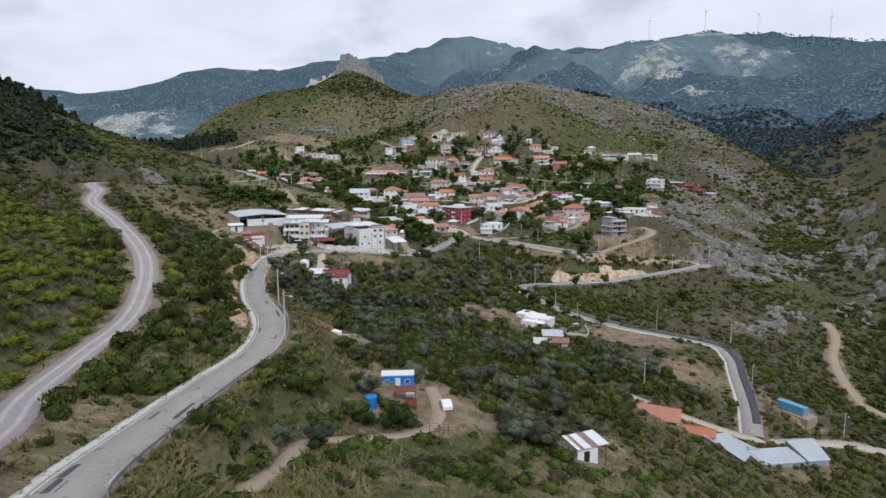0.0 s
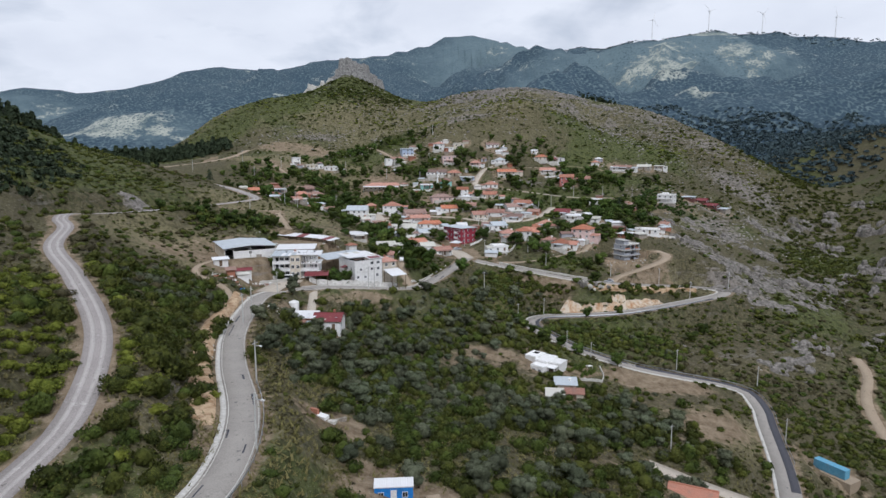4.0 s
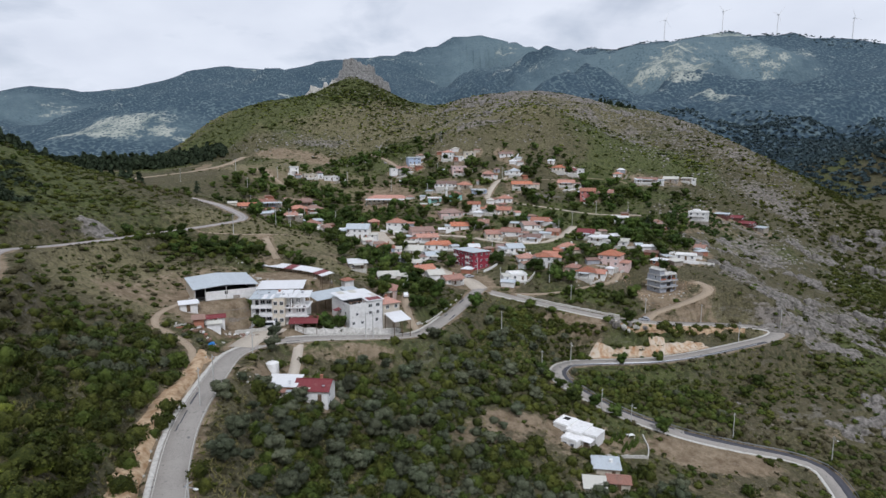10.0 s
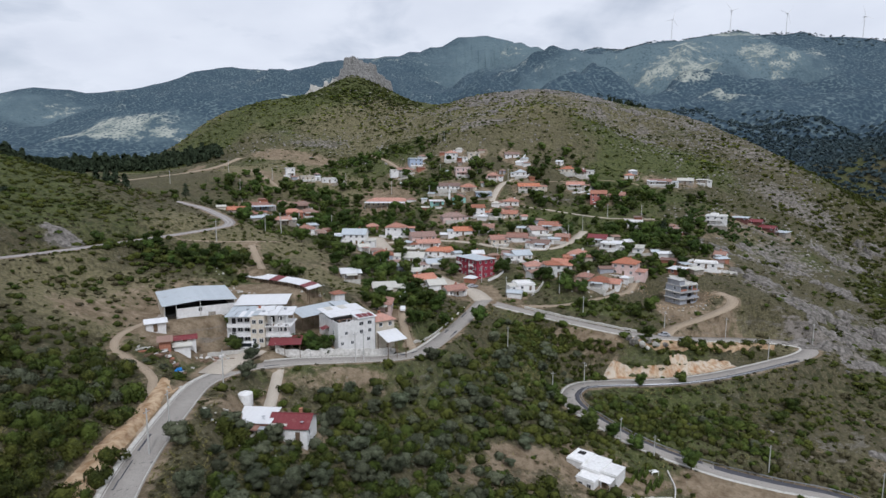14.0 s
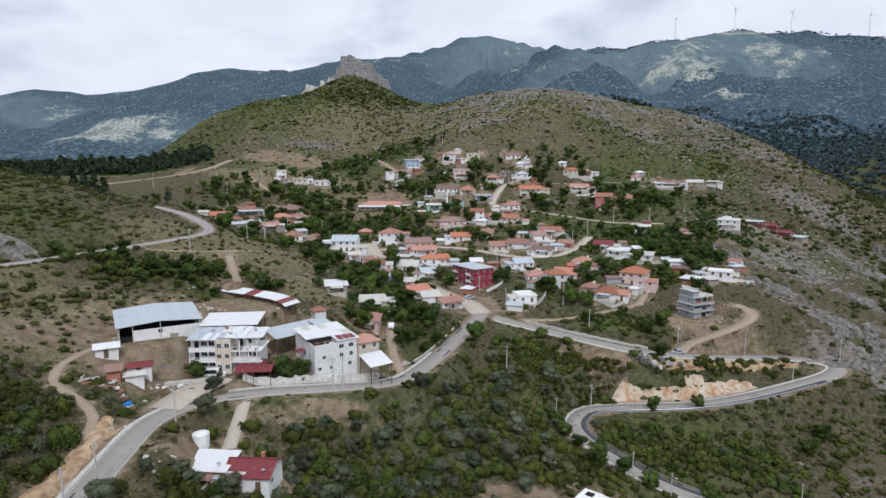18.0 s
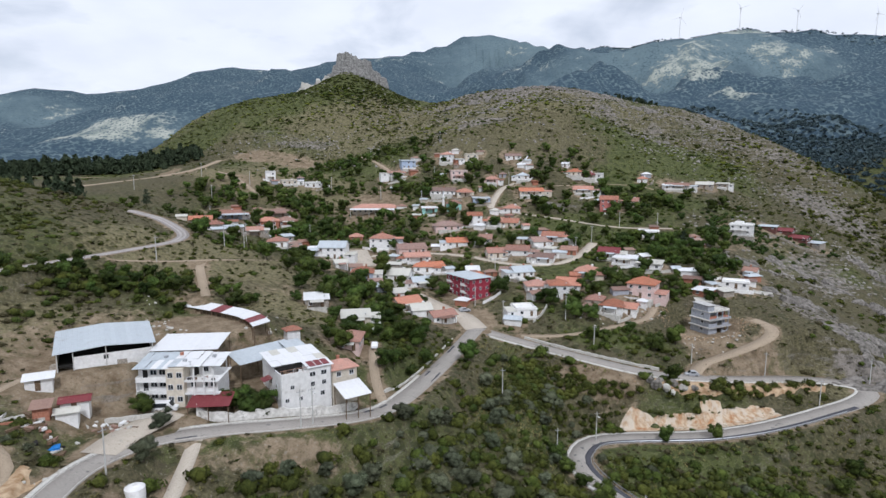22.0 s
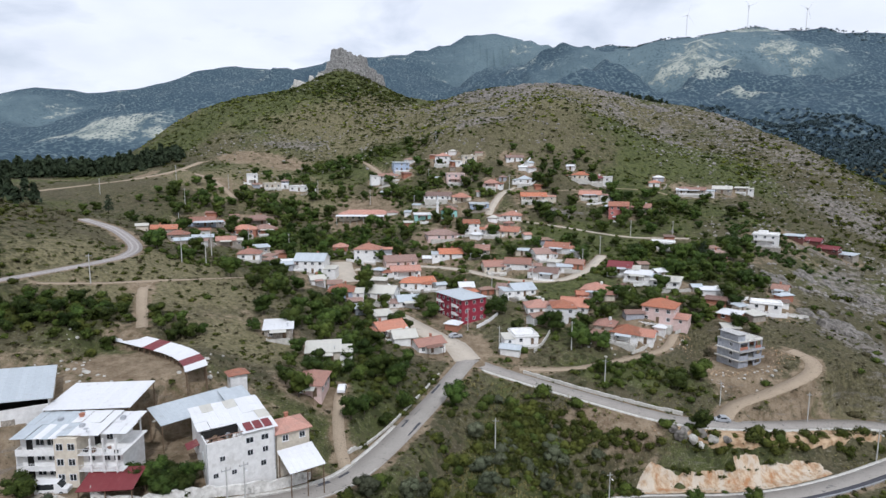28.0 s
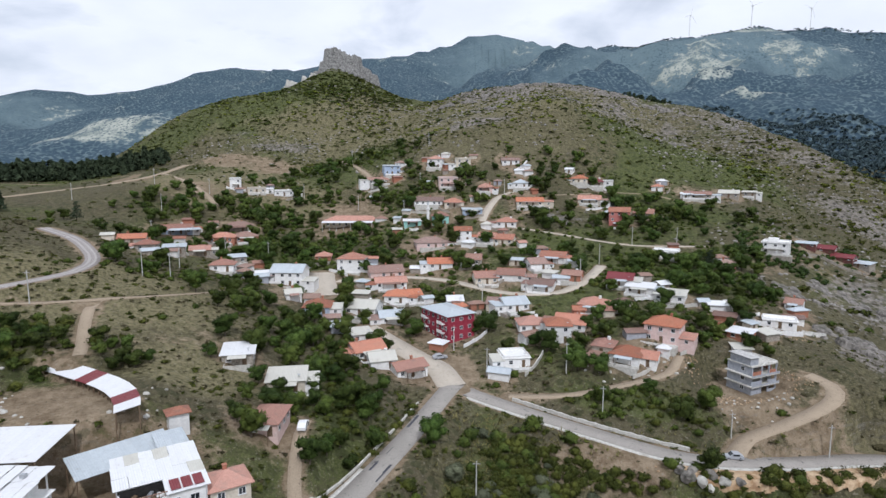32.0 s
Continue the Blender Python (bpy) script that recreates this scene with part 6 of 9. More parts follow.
for x, y, long, wide, tall, turn, key, label in [(-22.6, 122.8, 2.0, 1.3, 0.5, -30, "white", "pale concrete slab lying on an earth pad"), (-20.8, 122.0, 1.6, 1.1, 0.4, -12, "kerb", "pale concrete slab lying on an earth pad"), (-24.2, 123.6, 1.8, 0.5, 0.8, -32, "brick", "stub of a broken brick wall"), (-19.6, 124.0, 2.2, 0.4, 0.6, 40, "stone", "stub of a broken stone wall")]:
    plank(x, y, long, wide, tall, turn, key, label, "ruin_block", "ruin")


# ---------------------------------------------------------------- larger village buildings
def unfinished_house():
    FOOTPRINTS.append((92, 319, 7.5))
    ob = thing("unfinished_house", pose(91.6, 319.2, 62.2, 0, 0, 27), "three-storey unfinished grey concrete house with brick infill", "house")
    w, d, t = 9.6, 7.6, 2.62
    for f in range(4):
        part("slab", Shape().box(-w / 2 - (0.9 if 0 < f < 3 else 0.1), w / 2 + 0.1, -d / 2 - (0.9 if 0 < f < 3 else 0.1), d / 2 + 0.1, f * t - 0.25, f * t), ob, MAT["kerb"])
    for f in range(3):
        for u in (-w / 2, -1.2, 1.6, w / 2 - 0.35):
            for v in (-d / 2, d / 2 - 0.35):
                part("column", Shape().box(u, u + 0.35, v, v + 0.35, f * t, (f + 1) * t - 0.251), ob, MAT["grey"])
        part("infill", Shape().box(-w / 2 + 0.35, -1.2, -d / 2 + 0.05, -d / 2 + 0.2, f * t, f * t + (1.0 if f else t - 0.26)), ob, MAT["brick" if f == 2 else "grey"])
        part("infill", Shape().box(1.95, w / 2 - 0.35, -d / 2 + 0.05, -d / 2 + 0.2, f * t + 0.001, f * t + 0.8), ob, MAT["brick" if f == 2 else "grey"])
        part("side_wall", Shape().box(-w / 2 + 0.05, -w / 2 + 0.2, -d / 2 + 0.35, d / 2 - 0.35, f * t, f * t + t - 0.26), ob, MAT["grey"])
        win = part("window", WINDOW, ob, at=pose(0, 0, 0, 0, 0, -90) @ pose(1.0, -w / 2 - 0.02 + 0.05, f * t + 0.9))
        part("pane", PANE, win)
        part("inner_wall", Shape().box(-w / 2 + 0.35, w / 2 - 0.35, 0.3, 0.45, f * t, f * t + t - 0.26), ob, MAT["grey"])
        part("end_wall", Shape().box(w / 2 - 0.2, w / 2 - 0.05, -d / 2 + 1.6, d / 2 - 0.35, f * t, f * t + t - 0.26), ob, MAT["brick" if f == 2 else "grey"])
        if 0 < f < 3:
            part("balcony_rail", Shape().box(-w / 2 - 0.9, w / 2, -d / 2 - 0.9, -d / 2 - 0.82, f * t, f * t + 0.5), ob, MAT["grey"])
    part("foundation", Shape().box(-w / 2, w / 2, -d / 2, d / 2, -3, -0.251), ob, MAT["grey"])
    part("stair_tower", Shape().box(-w / 2 + 0.2, -1.6, -d / 2 + 0.8, d / 2 - 0.6, 3 * t, 3 * t + 2.0), ob, MAT["grey"])
    part("tower_roof", Shape().slab([(-w / 2 - 0.2, -d / 2 + 0.3, 3 * t + 2.12), (-1.1, -d / 2 + 0.3, 3 * t + 2.12), (-1.1, d / 2 - 0.2, 3 * t + 2.25), (-w / 2 - 0.2, d / 2 - 0.2, 3 * t + 2.25)], 0.1), ob, MAT["flat_roof"])
    part("parapet", Shape().box(-1.5, w / 2, -d / 2, -d / 2 + 0.15, 3 * t, 3 * t + 0.5).box(w / 2 - 0.15, w / 2, -d / 2 + 0.15, d / 2, 3 * t, 3 * t + 0.5), ob, MAT["limewash"])


def red_block():
    FOOTPRINTS.append((8.2, 350.9, 10))
    ob = thing("apartment_block", pose(8.2, 350.9, 67.0, 0, 0, 35), "three-storey crimson apartment block with white balconies", "building")
    w, d, t = 10.0, 16.0, 2.8
    part("wall", Shape().box(-w / 2, w / 2, -d / 2, d / 2, -3, 3 * t), ob, MAT["red"])
    part("roof", hip_roof(w, d, 3 * t + 0.15, 1.1, 0.7), ob, MAT["grey_sheet"])
    left = pose(0, 0, 0, 0, 0, -90)
    for f in range(3):
        for k, u in enumerate((-6.4, -3.6, -0.8, 2.0, 4.8, 6.8)):
            win = part("window", WINDOW, ob, at=left @ pose(u, -w / 2, f * t + 0.95))
            part("pane", PANE, win)
        if f:
            for u in (-5.0, 4.6):
                part("balcony", Shape().box(u - 1.6, u + 1.6, -w / 2 - 1.2, -w / 2, f * t - 0.12, f * t + 0.02).box(u - 1.6, u + 1.6, -w / 2 - 1.2, -w / 2 - 1.1, f * t + 0.02, f * t + 0.95), ob, MAT["white"], at=left)
        for u in (-3.2, 0, 3.2):
            win = part("window", WINDOW, ob, at=pose(u, -d / 2, f * t + 0.95))
            part("pane", PANE, win)


def school():
    FOOTPRINTS.append((-45, 469, 16))
    ob = thing("school", pose(-45, 469, 90.6, 0, 0, 3), "long low school with orange tile roof and white canopy", "building")
    part("wall", Shape().box(-14, 14, -5, 5, -3, 3.4), ob, MAT["cream"])
    part("roof", hip_roof(28, 10, 3.5, 2.1, 0.5), ob, MAT["tiles"])
    part("canopy", Shape().slab([(-15, -9.5, 2.7), (11, -9.5, 2.7), (11, -5.4, 3.3), (-15, -5.4, 3.3)], 0.12), ob, MAT["white_sheet"])
    for u in np.linspace(-14.5, 10.5, 8):
        part("post", Shape().box(u - 0.1, u + 0.1, -9.3, -9.1, -3, 2.6), ob, MAT["pole"])
    part("annex", Shape().box(12, 18, -6, 0, -3, 4.4), ob, MAT["white"])
    part("annex_roof", hip_roof(6, 6, 4.5, 1.3, 0.4), ob, MAT["old_tiles"], at=pose(15, -3, 0))
    add_windows(ob, 28, 10, 1, 3.0)


def mosque():
    FOOTPRINTS.append((0.9, 457, 6))
    ob = thing("mosque", pose(0.9, 457, 93.2, 0, 0, 6), "small turquoise mosque with orange tile roof", "mosque")
    part("wall", Shape().box(-4, 4, -4, 4, -3, 4.2), ob, MAT["teal"])
    part("roof", hip_roof(8, 8, 4.3, 2.2, 0.5), ob, MAT["tiles"])
    add_windows(ob, 8, 8, 1, 3.0)
    tower = thing("minaret", pose(-5, 454.2, 93.0), "slender white minaret with a balcony and conical cap", "minaret")
    part("base", Shape().box(-0.9, 0.9, -0.9, 0.9, -3, 2.2), tower, MAT["white"])
    part("shaft", Shape().tube(0, 0, 2.2, 8.2, 0.75, 0.62, 14), tower, MAT["white"])
    part("balcony", Shape().tube(0, 0, 7.3, 7.6, 0.7, 1.05, 14).tube(0, 0, 7.6, 8.3, 1.05, 1.05, 14), tower, MAT["white"])
    part("lantern", Shape().tube(0, 0, 8.3, 10.0, 0.5, 0.5, 14), tower, MAT["white"])
    part("cap", Shape().tube(0, 0, 10.0, 12.0, 0.58, 0.03, 14), tower, MAT["grey_sheet"])


unfinished_house()
red_block()
school()
mosque()
house(87.5, 451, -14, 9.5, 8, 3, "gable", "salmon", "tiles", base=92.6, tall=2.6)
open_shed(-112.5, 423.5, 30, 13, 4.5, 2.4, 2.9, "grey_sheet", 91.0, "grey sheet-metal veranda roof before a house", 2)


# ---------------------------------------------------------------- the village
house(-30.4, 512.4, 17, 9.3, 8.0, 2, "flat", "blue", "grey_sheet")
house(-37.3, 503.6, 23, 11.7, 6.0, 1, "gable", "white", "old_tiles")
house(-4.2, 512.8, -7, 8.6, 8.0, 2, "hip", "white", "tiles")
house(11.5, 509.2, 5, 8.5, 8.0, 2, "flat", "cream", "flat_roof")
house(38.6, 508.5, 4, 9.8, 6.0, 1, "gable", "white", "old_tiles")
house(3.4, 491.8, 7, 10.3, 9.0, 2, "flat", "pink", "flat_roof")
house(24.0, 485.4, -10, 8.5, 8.0, 1, "hip", "pink", "tiles")
house(43.2, 489.5, -5, 8.0, 8.0, 1, "hip", "white", "grey_sheet")
house(46.2, 469.4, -1, 13.4, 8.0, 1, "gable", "cream", "tiles")
house(-5.6, 476.0, -6, 14.9, 8.0, 1, "gable", "white", "old_tiles")
house(7.1, 471.6, 9, 10.0, 8.0, 1, "hip", "cream", "tiles")
house(16.6, 463.6, 5, 9.7, 9.0, 1, "flat", "blue", "grey_sheet")
house(-13.0, 456.6, 8, 8.5, 6.0, 1, "flat", "teal", "white_sheet")
house(33.4, 449.4, -9, 9.3, 8.0, 1, "hip", "white", "tiles")
house(12.4, 437.0, 4, 7.6, 7.0, 2, "gable", "white", "tiles")
house(23.8, 434.5, -14, 7.8, 8.0, 1, "gable", "white", "tiles")
house(31.5, 432.3, -16, 8.8, 8.0, 1, "gable", "cream", "tiles")
house(-2.4, 433.1, 13, 14.0, 9.0, 1, "hip", "pink", "old_tiles")
house(-34.1, 409.3, -4, 11.0, 9.0, 2, "hip", "white", "tiles")
house(-19.3, 402.8, 19, 13.6, 9.0, 1, "gable", "pink", "old_tiles")
house(2.8, 410.5, 8, 10.1, 8.0, 1, "gable", "white", "tiles")
house(16.0, 411.9, -6, 9.1, 8.0, 1, "gable", "stone", "old_tiles")
house(42.3, 403.0, 18, 7.4, 8.0, 1, "gable", "white", "old_tiles")
house(50.7, 408.6, -23, 10.4, 8.0, 1, "gable", "white", "tiles")
house(-118.6, 427.3, 31, 13.0, 8.0, 1, "gable", "blue", "tiles")
house(-113.3, 382.1, 21, 9.6, 6.0, 1, "gable", "stone", "tiles")
house(-105.7, 378.1, 16, 7.7, 6.0, 1, "hip", "stone", "tiles")
house(-100.9, 389.5, 23, 8.1, 6.0, 1, "flat", "stone", "grey_sheet")
house(-93.8, 396.6, 18, 7.8, 6.0, 1, "gable", "stone", "tiles")
house(-96.8, 447.0, 16, 12.7, 8.0, 1, "hip", "stone", "old_tiles")
house(-97.1, 427.5, 10, 11.4, 8.0, 1, "hip", "brick", "tiles")
house(-89.3, 434.1, 28, 10.6, 8.0, 1, "hip", "brick", "old_tiles")
house(-77.3, 379.0, 12, 8.5, 7.0, 1, "hip", "white", "tiles")
house(-80.9, 397.0, 29, 10.2, 6.0, 1, "flat", "stone", "grey_sheet")
house(-116.4, 494.7, 21, 6.1, 7.0, 2, "flat", "white", "flat_roof")
house(-104.6, 494.4, 24, 9.6, 6.0, 1, "flat", "cream", "flat_roof")
house(-89.6, 497.4, 17, 10.9, 7.0, 1, "flat", "white", "flat_roof")
house(-49.0, 420.2, 8, 6.5, 7.0, 1, "hip", "brick", "tiles")
house(-52.3, 380.1, -1, 11.9, 10.0, 2, "gable", "white", "grey_sheet")
house(-60.7, 378.7, 23, 7.7, 6.0, 1, "flat", "white", "white_sheet")
house(-44.9, 357.9, 26, 5.1, 5.0, 1, "gable", "white", "cream_sheet")
house(-34.5, 351.2, 6, 8.6, 9.0, 1, "hip", "blue", "tiles")
house(-21.2, 361.2, -10, 10.9, 9.0, 1, "gable", "white", "cream_sheet")
house(-15.7, 390.4, 15, 12.0, 7.0, 1, "gable", "white", "tiles")
house(-11.3, 376.3, -3, 8.4, 8.0, 1, "hip", "white", "tiles")
house(-6.8, 378.6, 25, 7.2, 7.0, 1, "gable", "white", "tiles")
house(-11.2, 356.6, 17, 8.1, 7.0, 1, "gable", "white", "grey_sheet")
house(-14.7, 326.5, 34, 9.2, 8.0, 1, "gable", "white", "tiles")
house(-18.1, 337.5, 22, 5.9, 6.0, 1, "flat", "white", "cream_sheet")
house(-9.3, 320.5, 20, 7.0, 7.0, 1, "gable", "white", "cream_sheet")
house(-1.7, 319.1, 33, 9.2, 6.0, 1, "gable", "white", "tiles")
house(10.0, 371.7, 9, 5.5, 6.0, 1, "gable", "white", "white_sheet")
house(25.0, 366.2, -15, 6.0, 7.0, 1, "gable", "cream", "old_tiles")
house(30.5, 364.9, 20, 8.7, 8.0, 1, "gable", "white", "grey_sheet")
house(21.5, 393.2, 10, 8.9, 8.0, 1, "gable", "cream", "tiles")
house(31.9, 393.0, -12, 10.7, 8.0, 1, "gable", "white", "tiles")
house(43.0, 381.8, -21, 8.5, 7.0, 1, "gable", "white", "old_tiles")
house(35.2, 348.5, 5, 8.7, 8.0, 1, "hip", "white", "tiles")
house(42.3, 339.7, -1, 7.3, 8.0, 2, "hip", "white", "tiles")
house(47.7, 346.3, -18, 9.3, 9.0, 1, "gable", "white", "tiles")
house(28.2, 329.0, 10, 7.6, 8.0, 1, "flat", "white", "white")
house(57.3, 359.2, -22, 8.8, 9.0, 1, "hip", "white", "tiles")
house(55.0, 388.1, -22, 7.0, 6.0, 1, "gable", "brick", "old_tiles")
house(73.3, 335.8, -30, 9.8, 9.0, 2, "hip", "pink", "tiles")
house(60.2, 326.4, -29, 8.1, 8.0, 1, "hip", "white", "tiles")
house(66.0, 324.4, -27, 4.3, 6.0, 1, "gable", "white", "tiles")
house(54.5, 330.2, -25, 5.6, 7.0, 1, "hip", "cream", "tiles")
house(96.7, 337.7, -44, 6.4, 5.4, 1, "flat", "brick", "white_sheet", tall=2.2, extras=False)
house(102.6, 357.2, -20, 6.4, 5.0, 1, "flat", "white", "white", tall=2.2, extras=False)
house(96.2, 348.6, -24, 6.2, 3.6, 1, "flat", "brick", "old_tiles", tall=1.7, windows=False, extras=False, category="shed")
house(113.4, 349.0, -24, 9.4, 5.4, 1, "flat", "white", "white", tall=2.4, extras=False)
wall_run("yard_wall", [(100.2, 348.6), (104.4, 347.4), (108.4, 346.2)], 1.7, 0.35, MAT["white"], "low broken whitewashed yard wall", 2.0)
wall_run("yard_wall", [(107.6, 343.6), (109.4, 341.4), (113.6, 341.6), (117.4, 342.6)], 1.3, 0.4, MAT["white"], "low broken whitewashed terrace wall", 2.4)
wall_run("yard_wall", [(118.4, 345.0), (122.4, 344.6), (126.0, 345.4)], 1.2, 0.4, MAT["limewash"], "low broken whitewashed yard wall", 2.0)
wall_run("yard_wall", [(90.0, 344.0), (93.0, 345.2), (97.6, 344.2)], 0.9, 0.35, MAT["brick"], "stub of a broken red brick yard wall", 1.6)
house(129.4, 370.5, -38, 5.2, 6.0, 1, "gable", "white", "old_tiles")
house(71.2, 379.7, -22, 8.8, 8.0, 1, "gable", "white", "maroon_sheet")
house(76.1, 371.3, -26, 9.3, 7.0, 1, "flat", "white", "white_sheet")
house(84.3, 364.3, -27, 9.7, 8.0, 1, "flat", "white", "cream_sheet")
house(118.6, 402.7, -43, 5.7, 6.0, 1, "hip", "salmon", "old_tiles")
house(76.1, 495.0, -16, 9.0, 8.0, 1, "hip", "cream", "tiles")
house(85.1, 495.1, -16, 8.1, 8.0, 1, "hip", "stone", "maroon_sheet")
house(91.1, 492.8, -17, 5.0, 6.0, 2, "flat", "white", "flat_roof")
house(119.1, 496.8, -22, 5.6, 7.0, 1, "hip", "white", "tiles")
house(77.6, 473.8, -14, 11.1, 8.0, 1, "gable", "cream", "tiles")
house(102.1, 460.9, -24, 9.0, 8.0, 1, "gable", "cream", "tiles")
house(137.7, 487.5, -24, 13.4, 6.0, 1, "gable", "stone", "old_tiles")
house(156.4, 493.0, -26, 9.9, 7.0, 1, "gable", "stone", "cream_sheet")
house(170.5, 499.8, -29, 6.9, 6.0, 1, "flat", "stone", "cream_sheet")
house(131.8, 487.8, -23, 5.5, 5.0, 1, "flat", "white", "white_sheet")
house(98.2, 413.6, -24, 10.0, 8.0, 1, "flat", "white", "white")
villa = house(152.1, 430.7, -33, 10.6, 9.0, 2, "flat", "white", "white", base=83.4, tall=2.5, extras=False)
part("terrace", Shape().box(-9.5, 7.0, -7.6, -4.51, -7.0, -0.15), villa, MAT["stone"], "dark stone retaining wall")
part("terrace_wall", Shape().box(-9.5, 7.0, -7.6, -7.35, -0.149, 0.5), villa, MAT["limewash"])
part("side_terrace", Shape().box(-9.5, -5.31, -4.5, 1.5, -6.0, -0.3), villa, MAT["kerb"])
part("balcony", Shape().box(-5.2, 4.0, -5.9, -4.51, 2.42, 2.56), villa, MAT["kerb"])
railing(villa, -5.2, 4.0, -5.85, 2.561)
for u in (-5.0, -2.0, 1.0, 3.8):
    part("post", Shape().box(u - 0.12, u + 0.12, -5.85, -5.61, -0.149, 2.42), villa, MAT["white"])
part("roof_room", Shape().box(-3.4, 0.6, 0.2, 3.6, 5.21, 6.6), villa, MAT["white"])
house(172.8, 445.3, -37, 9.1, 5.0, 1, "flat", "maroon_wall", "grey_sheet", tall=1.9, extras=False)
house(182.6, 444.6, -42, 6.9, 6.0, 1, "gable", "maroon_wall", "maroon_sheet", tall=1.9, extras=False)
house(186.2, 437.6, -51, 8.9, 6.0, 1, "gable", "maroon_wall", "maroon_sheet", tall=1.9, extras=False)
house(191.8, 433.6, -55, 8.7, 6.0, 1, "flat", "stone", "grey_sheet", tall=1.9, extras=False)
wall_run("yard_wall", [(168, 438), (175, 437), (181, 431), (188, 427)], 1.1, 0.5, MAT["stone"], "dry stone terrace wall below the sheds", 2.0)
house(-40.5, 298.0, 15, 7.1, 8.0, 1, "flat", "stone", "white_sheet")
house(-27.0, 291.8, 12, 8.4, 8.0, 1, "flat", "cream", "cream_sheet")
house(-25.3, 273.9, 1, 5.9, 9.0, 1, "hip", "pink", "tiles")


def outhouses():
    """Small sheds, lean-tos and yard walls beside the village houses."""
    homes = [(x, y, r) for x, y, r in FOOTPRINTS if 325 < y < 520 and -125 < x < 130]
    for x, y, r in homes:
        for _ in range(2):
            if dice.random() > 0.62:
                continue
            a, d = dice.uniform(0, 6.28), r + dice.uniform(2.2, 4.5)
            u, v = x + math.cos(a) * d, y + math.sin(a) * d
            if any(math.hypot(u - px, v - py) < pr + 1.2 for px, py, pr in FOOTPRINTS):
                continue
            if any(polyline_near(np.array([u]), np.array([v]), line.tolist())[0][0] < half + 2.4 for line, half in CUTS):
                continue
            w, dd = dice.uniform(3.0, 6.0), dice.uniform(2.6, 4.2)
            house(u, v, dice.uniform(-40, 40), w, dd, 1, dice.choice(("gable", "flat", "flat", "hip")), dice.choice(("white", "white", "stone", "cream", "brick", "grey")),
                  dice.choice(("old_tiles", "tiles", "grey_sheet", "white_sheet", "cream_sheet", "rust_sheet")), tall=dice.uniform(1.9, 2.4), windows=dice.random() < 0.3, extras=False, category="shed")
        if dice.random() < 0.45:
            a = dice.uniform(-2.6, -0.5)
            c, s = math.cos(a), math.sin(a)
            d, half = r + 1.6, dice.uniform(3, 6)
            wall_run("garden_wall", [(x + c * d + s * half, y + s * d - c * half), (x + c * (d + 0.4), y + s * (d + 0.4)), (x + c * d - s * half, y + s * d + c * half)], 1.1, 0.3, MAT[dice.choice(("white", "stone", "kerb"))], "low rendered yard wall beside a village house", 1.0)


outhouses()


# ---------------------------------------------------------------- poles and turbines
for x, y, turn, lamp, k in [(-35.9, 127.8, 70, True, 1), (-26.8, 98.6, 75, True, 1), (112.4, 227, 20, True, 1), (102.6, 191, 20, False, 1), (85.2, 232.6, 30, False, 1), (52.8, 230, 30, True, 0.8), (45, 235, 40, False, 0.9), (124.3, 176.2, 10, True, 1),
                            (58, 166, 20, False, 1), (-53, 179, 80, False, 1), (-52.7, 171, 80, False, 1), (-52.9, 204.2, 60, False, 1), (41.8, 268, 10, True, 1), (29.4, 256, 10, False, 1), (48.4, 303.5, -25, False, 1)]:
    utility_pole(x, y, turn, lamp, k)
for x, y, turn, lamp, k in [(-25.6, 231.6, 40, True, 1), (-27.4, 229, 40, False, 1), (16.6, 270.8, 0, False, 1), (101.2, 298.5, 0, False, 1), (135.1, 300.3, 20, False, 1), (110.4, 284.6, 0, True, 1), (78.8, 300.5, 0, True, 0.8), (42, 320.4, 0, False, 1.1),
                            (20.2, 321.5, 0, False, 1), (-89.8, 295.6, 30, False, 1), (-84.2, 335.5, 30, False, 1), (-79.4, 343, 30, False, 1), (-84.7, 360, 30, False, 1), (-104.9, 414.6, 0, True, 1), (-88.6, 409, 0, False, 1), (-70.5, 410.2, 0, False, 1), (-120, 408.5, 0, False, 1), (-133.8, 444.6, 0, False, 1)]:
    utility_pole(x, y, turn, lamp, k)
for x, y, turn, lamp, k in [(-122.5, 474, 0, False, 1), (-77.2, 493.6, 0, False, 1), (10.6, 336.5, 0, True, 1), (68, 402.4, 0, False, 1), (57.5, 386.6, 0, False, 1), (87, 425.1, 0, False, 1), (107.2, 427.5, 0, False, 1), (33.9, 479.5, 0, False, 1), (-11.7, 491.1, 0, False, 1),
                            (-18.1, 465.9, 0, False, 1), (-38.5, 487.7, 0, False, 1), (-43.9, 478.5, 0, False, 1), (-60, 548, 0, False, 1), (-150, 470, 0, False, 1), (-175, 440, 0, False, 1), (-10, 540, 0, False, 1), (20, 372, 0, False, 0.9), (36, 376.5, 0, False, 0.9)]:
    utility_pole(x, y, turn, lamp, k)

TOWER = Shape().tube(0, 0, -20, 80, 2.2, 1.3, 12).mesh("tower", MAT["white"])
NACELLE = Shape().box(-1.8, 1.8, -3.5, 4.5, 78.5, 82).mesh("nacelle", MAT["white"])
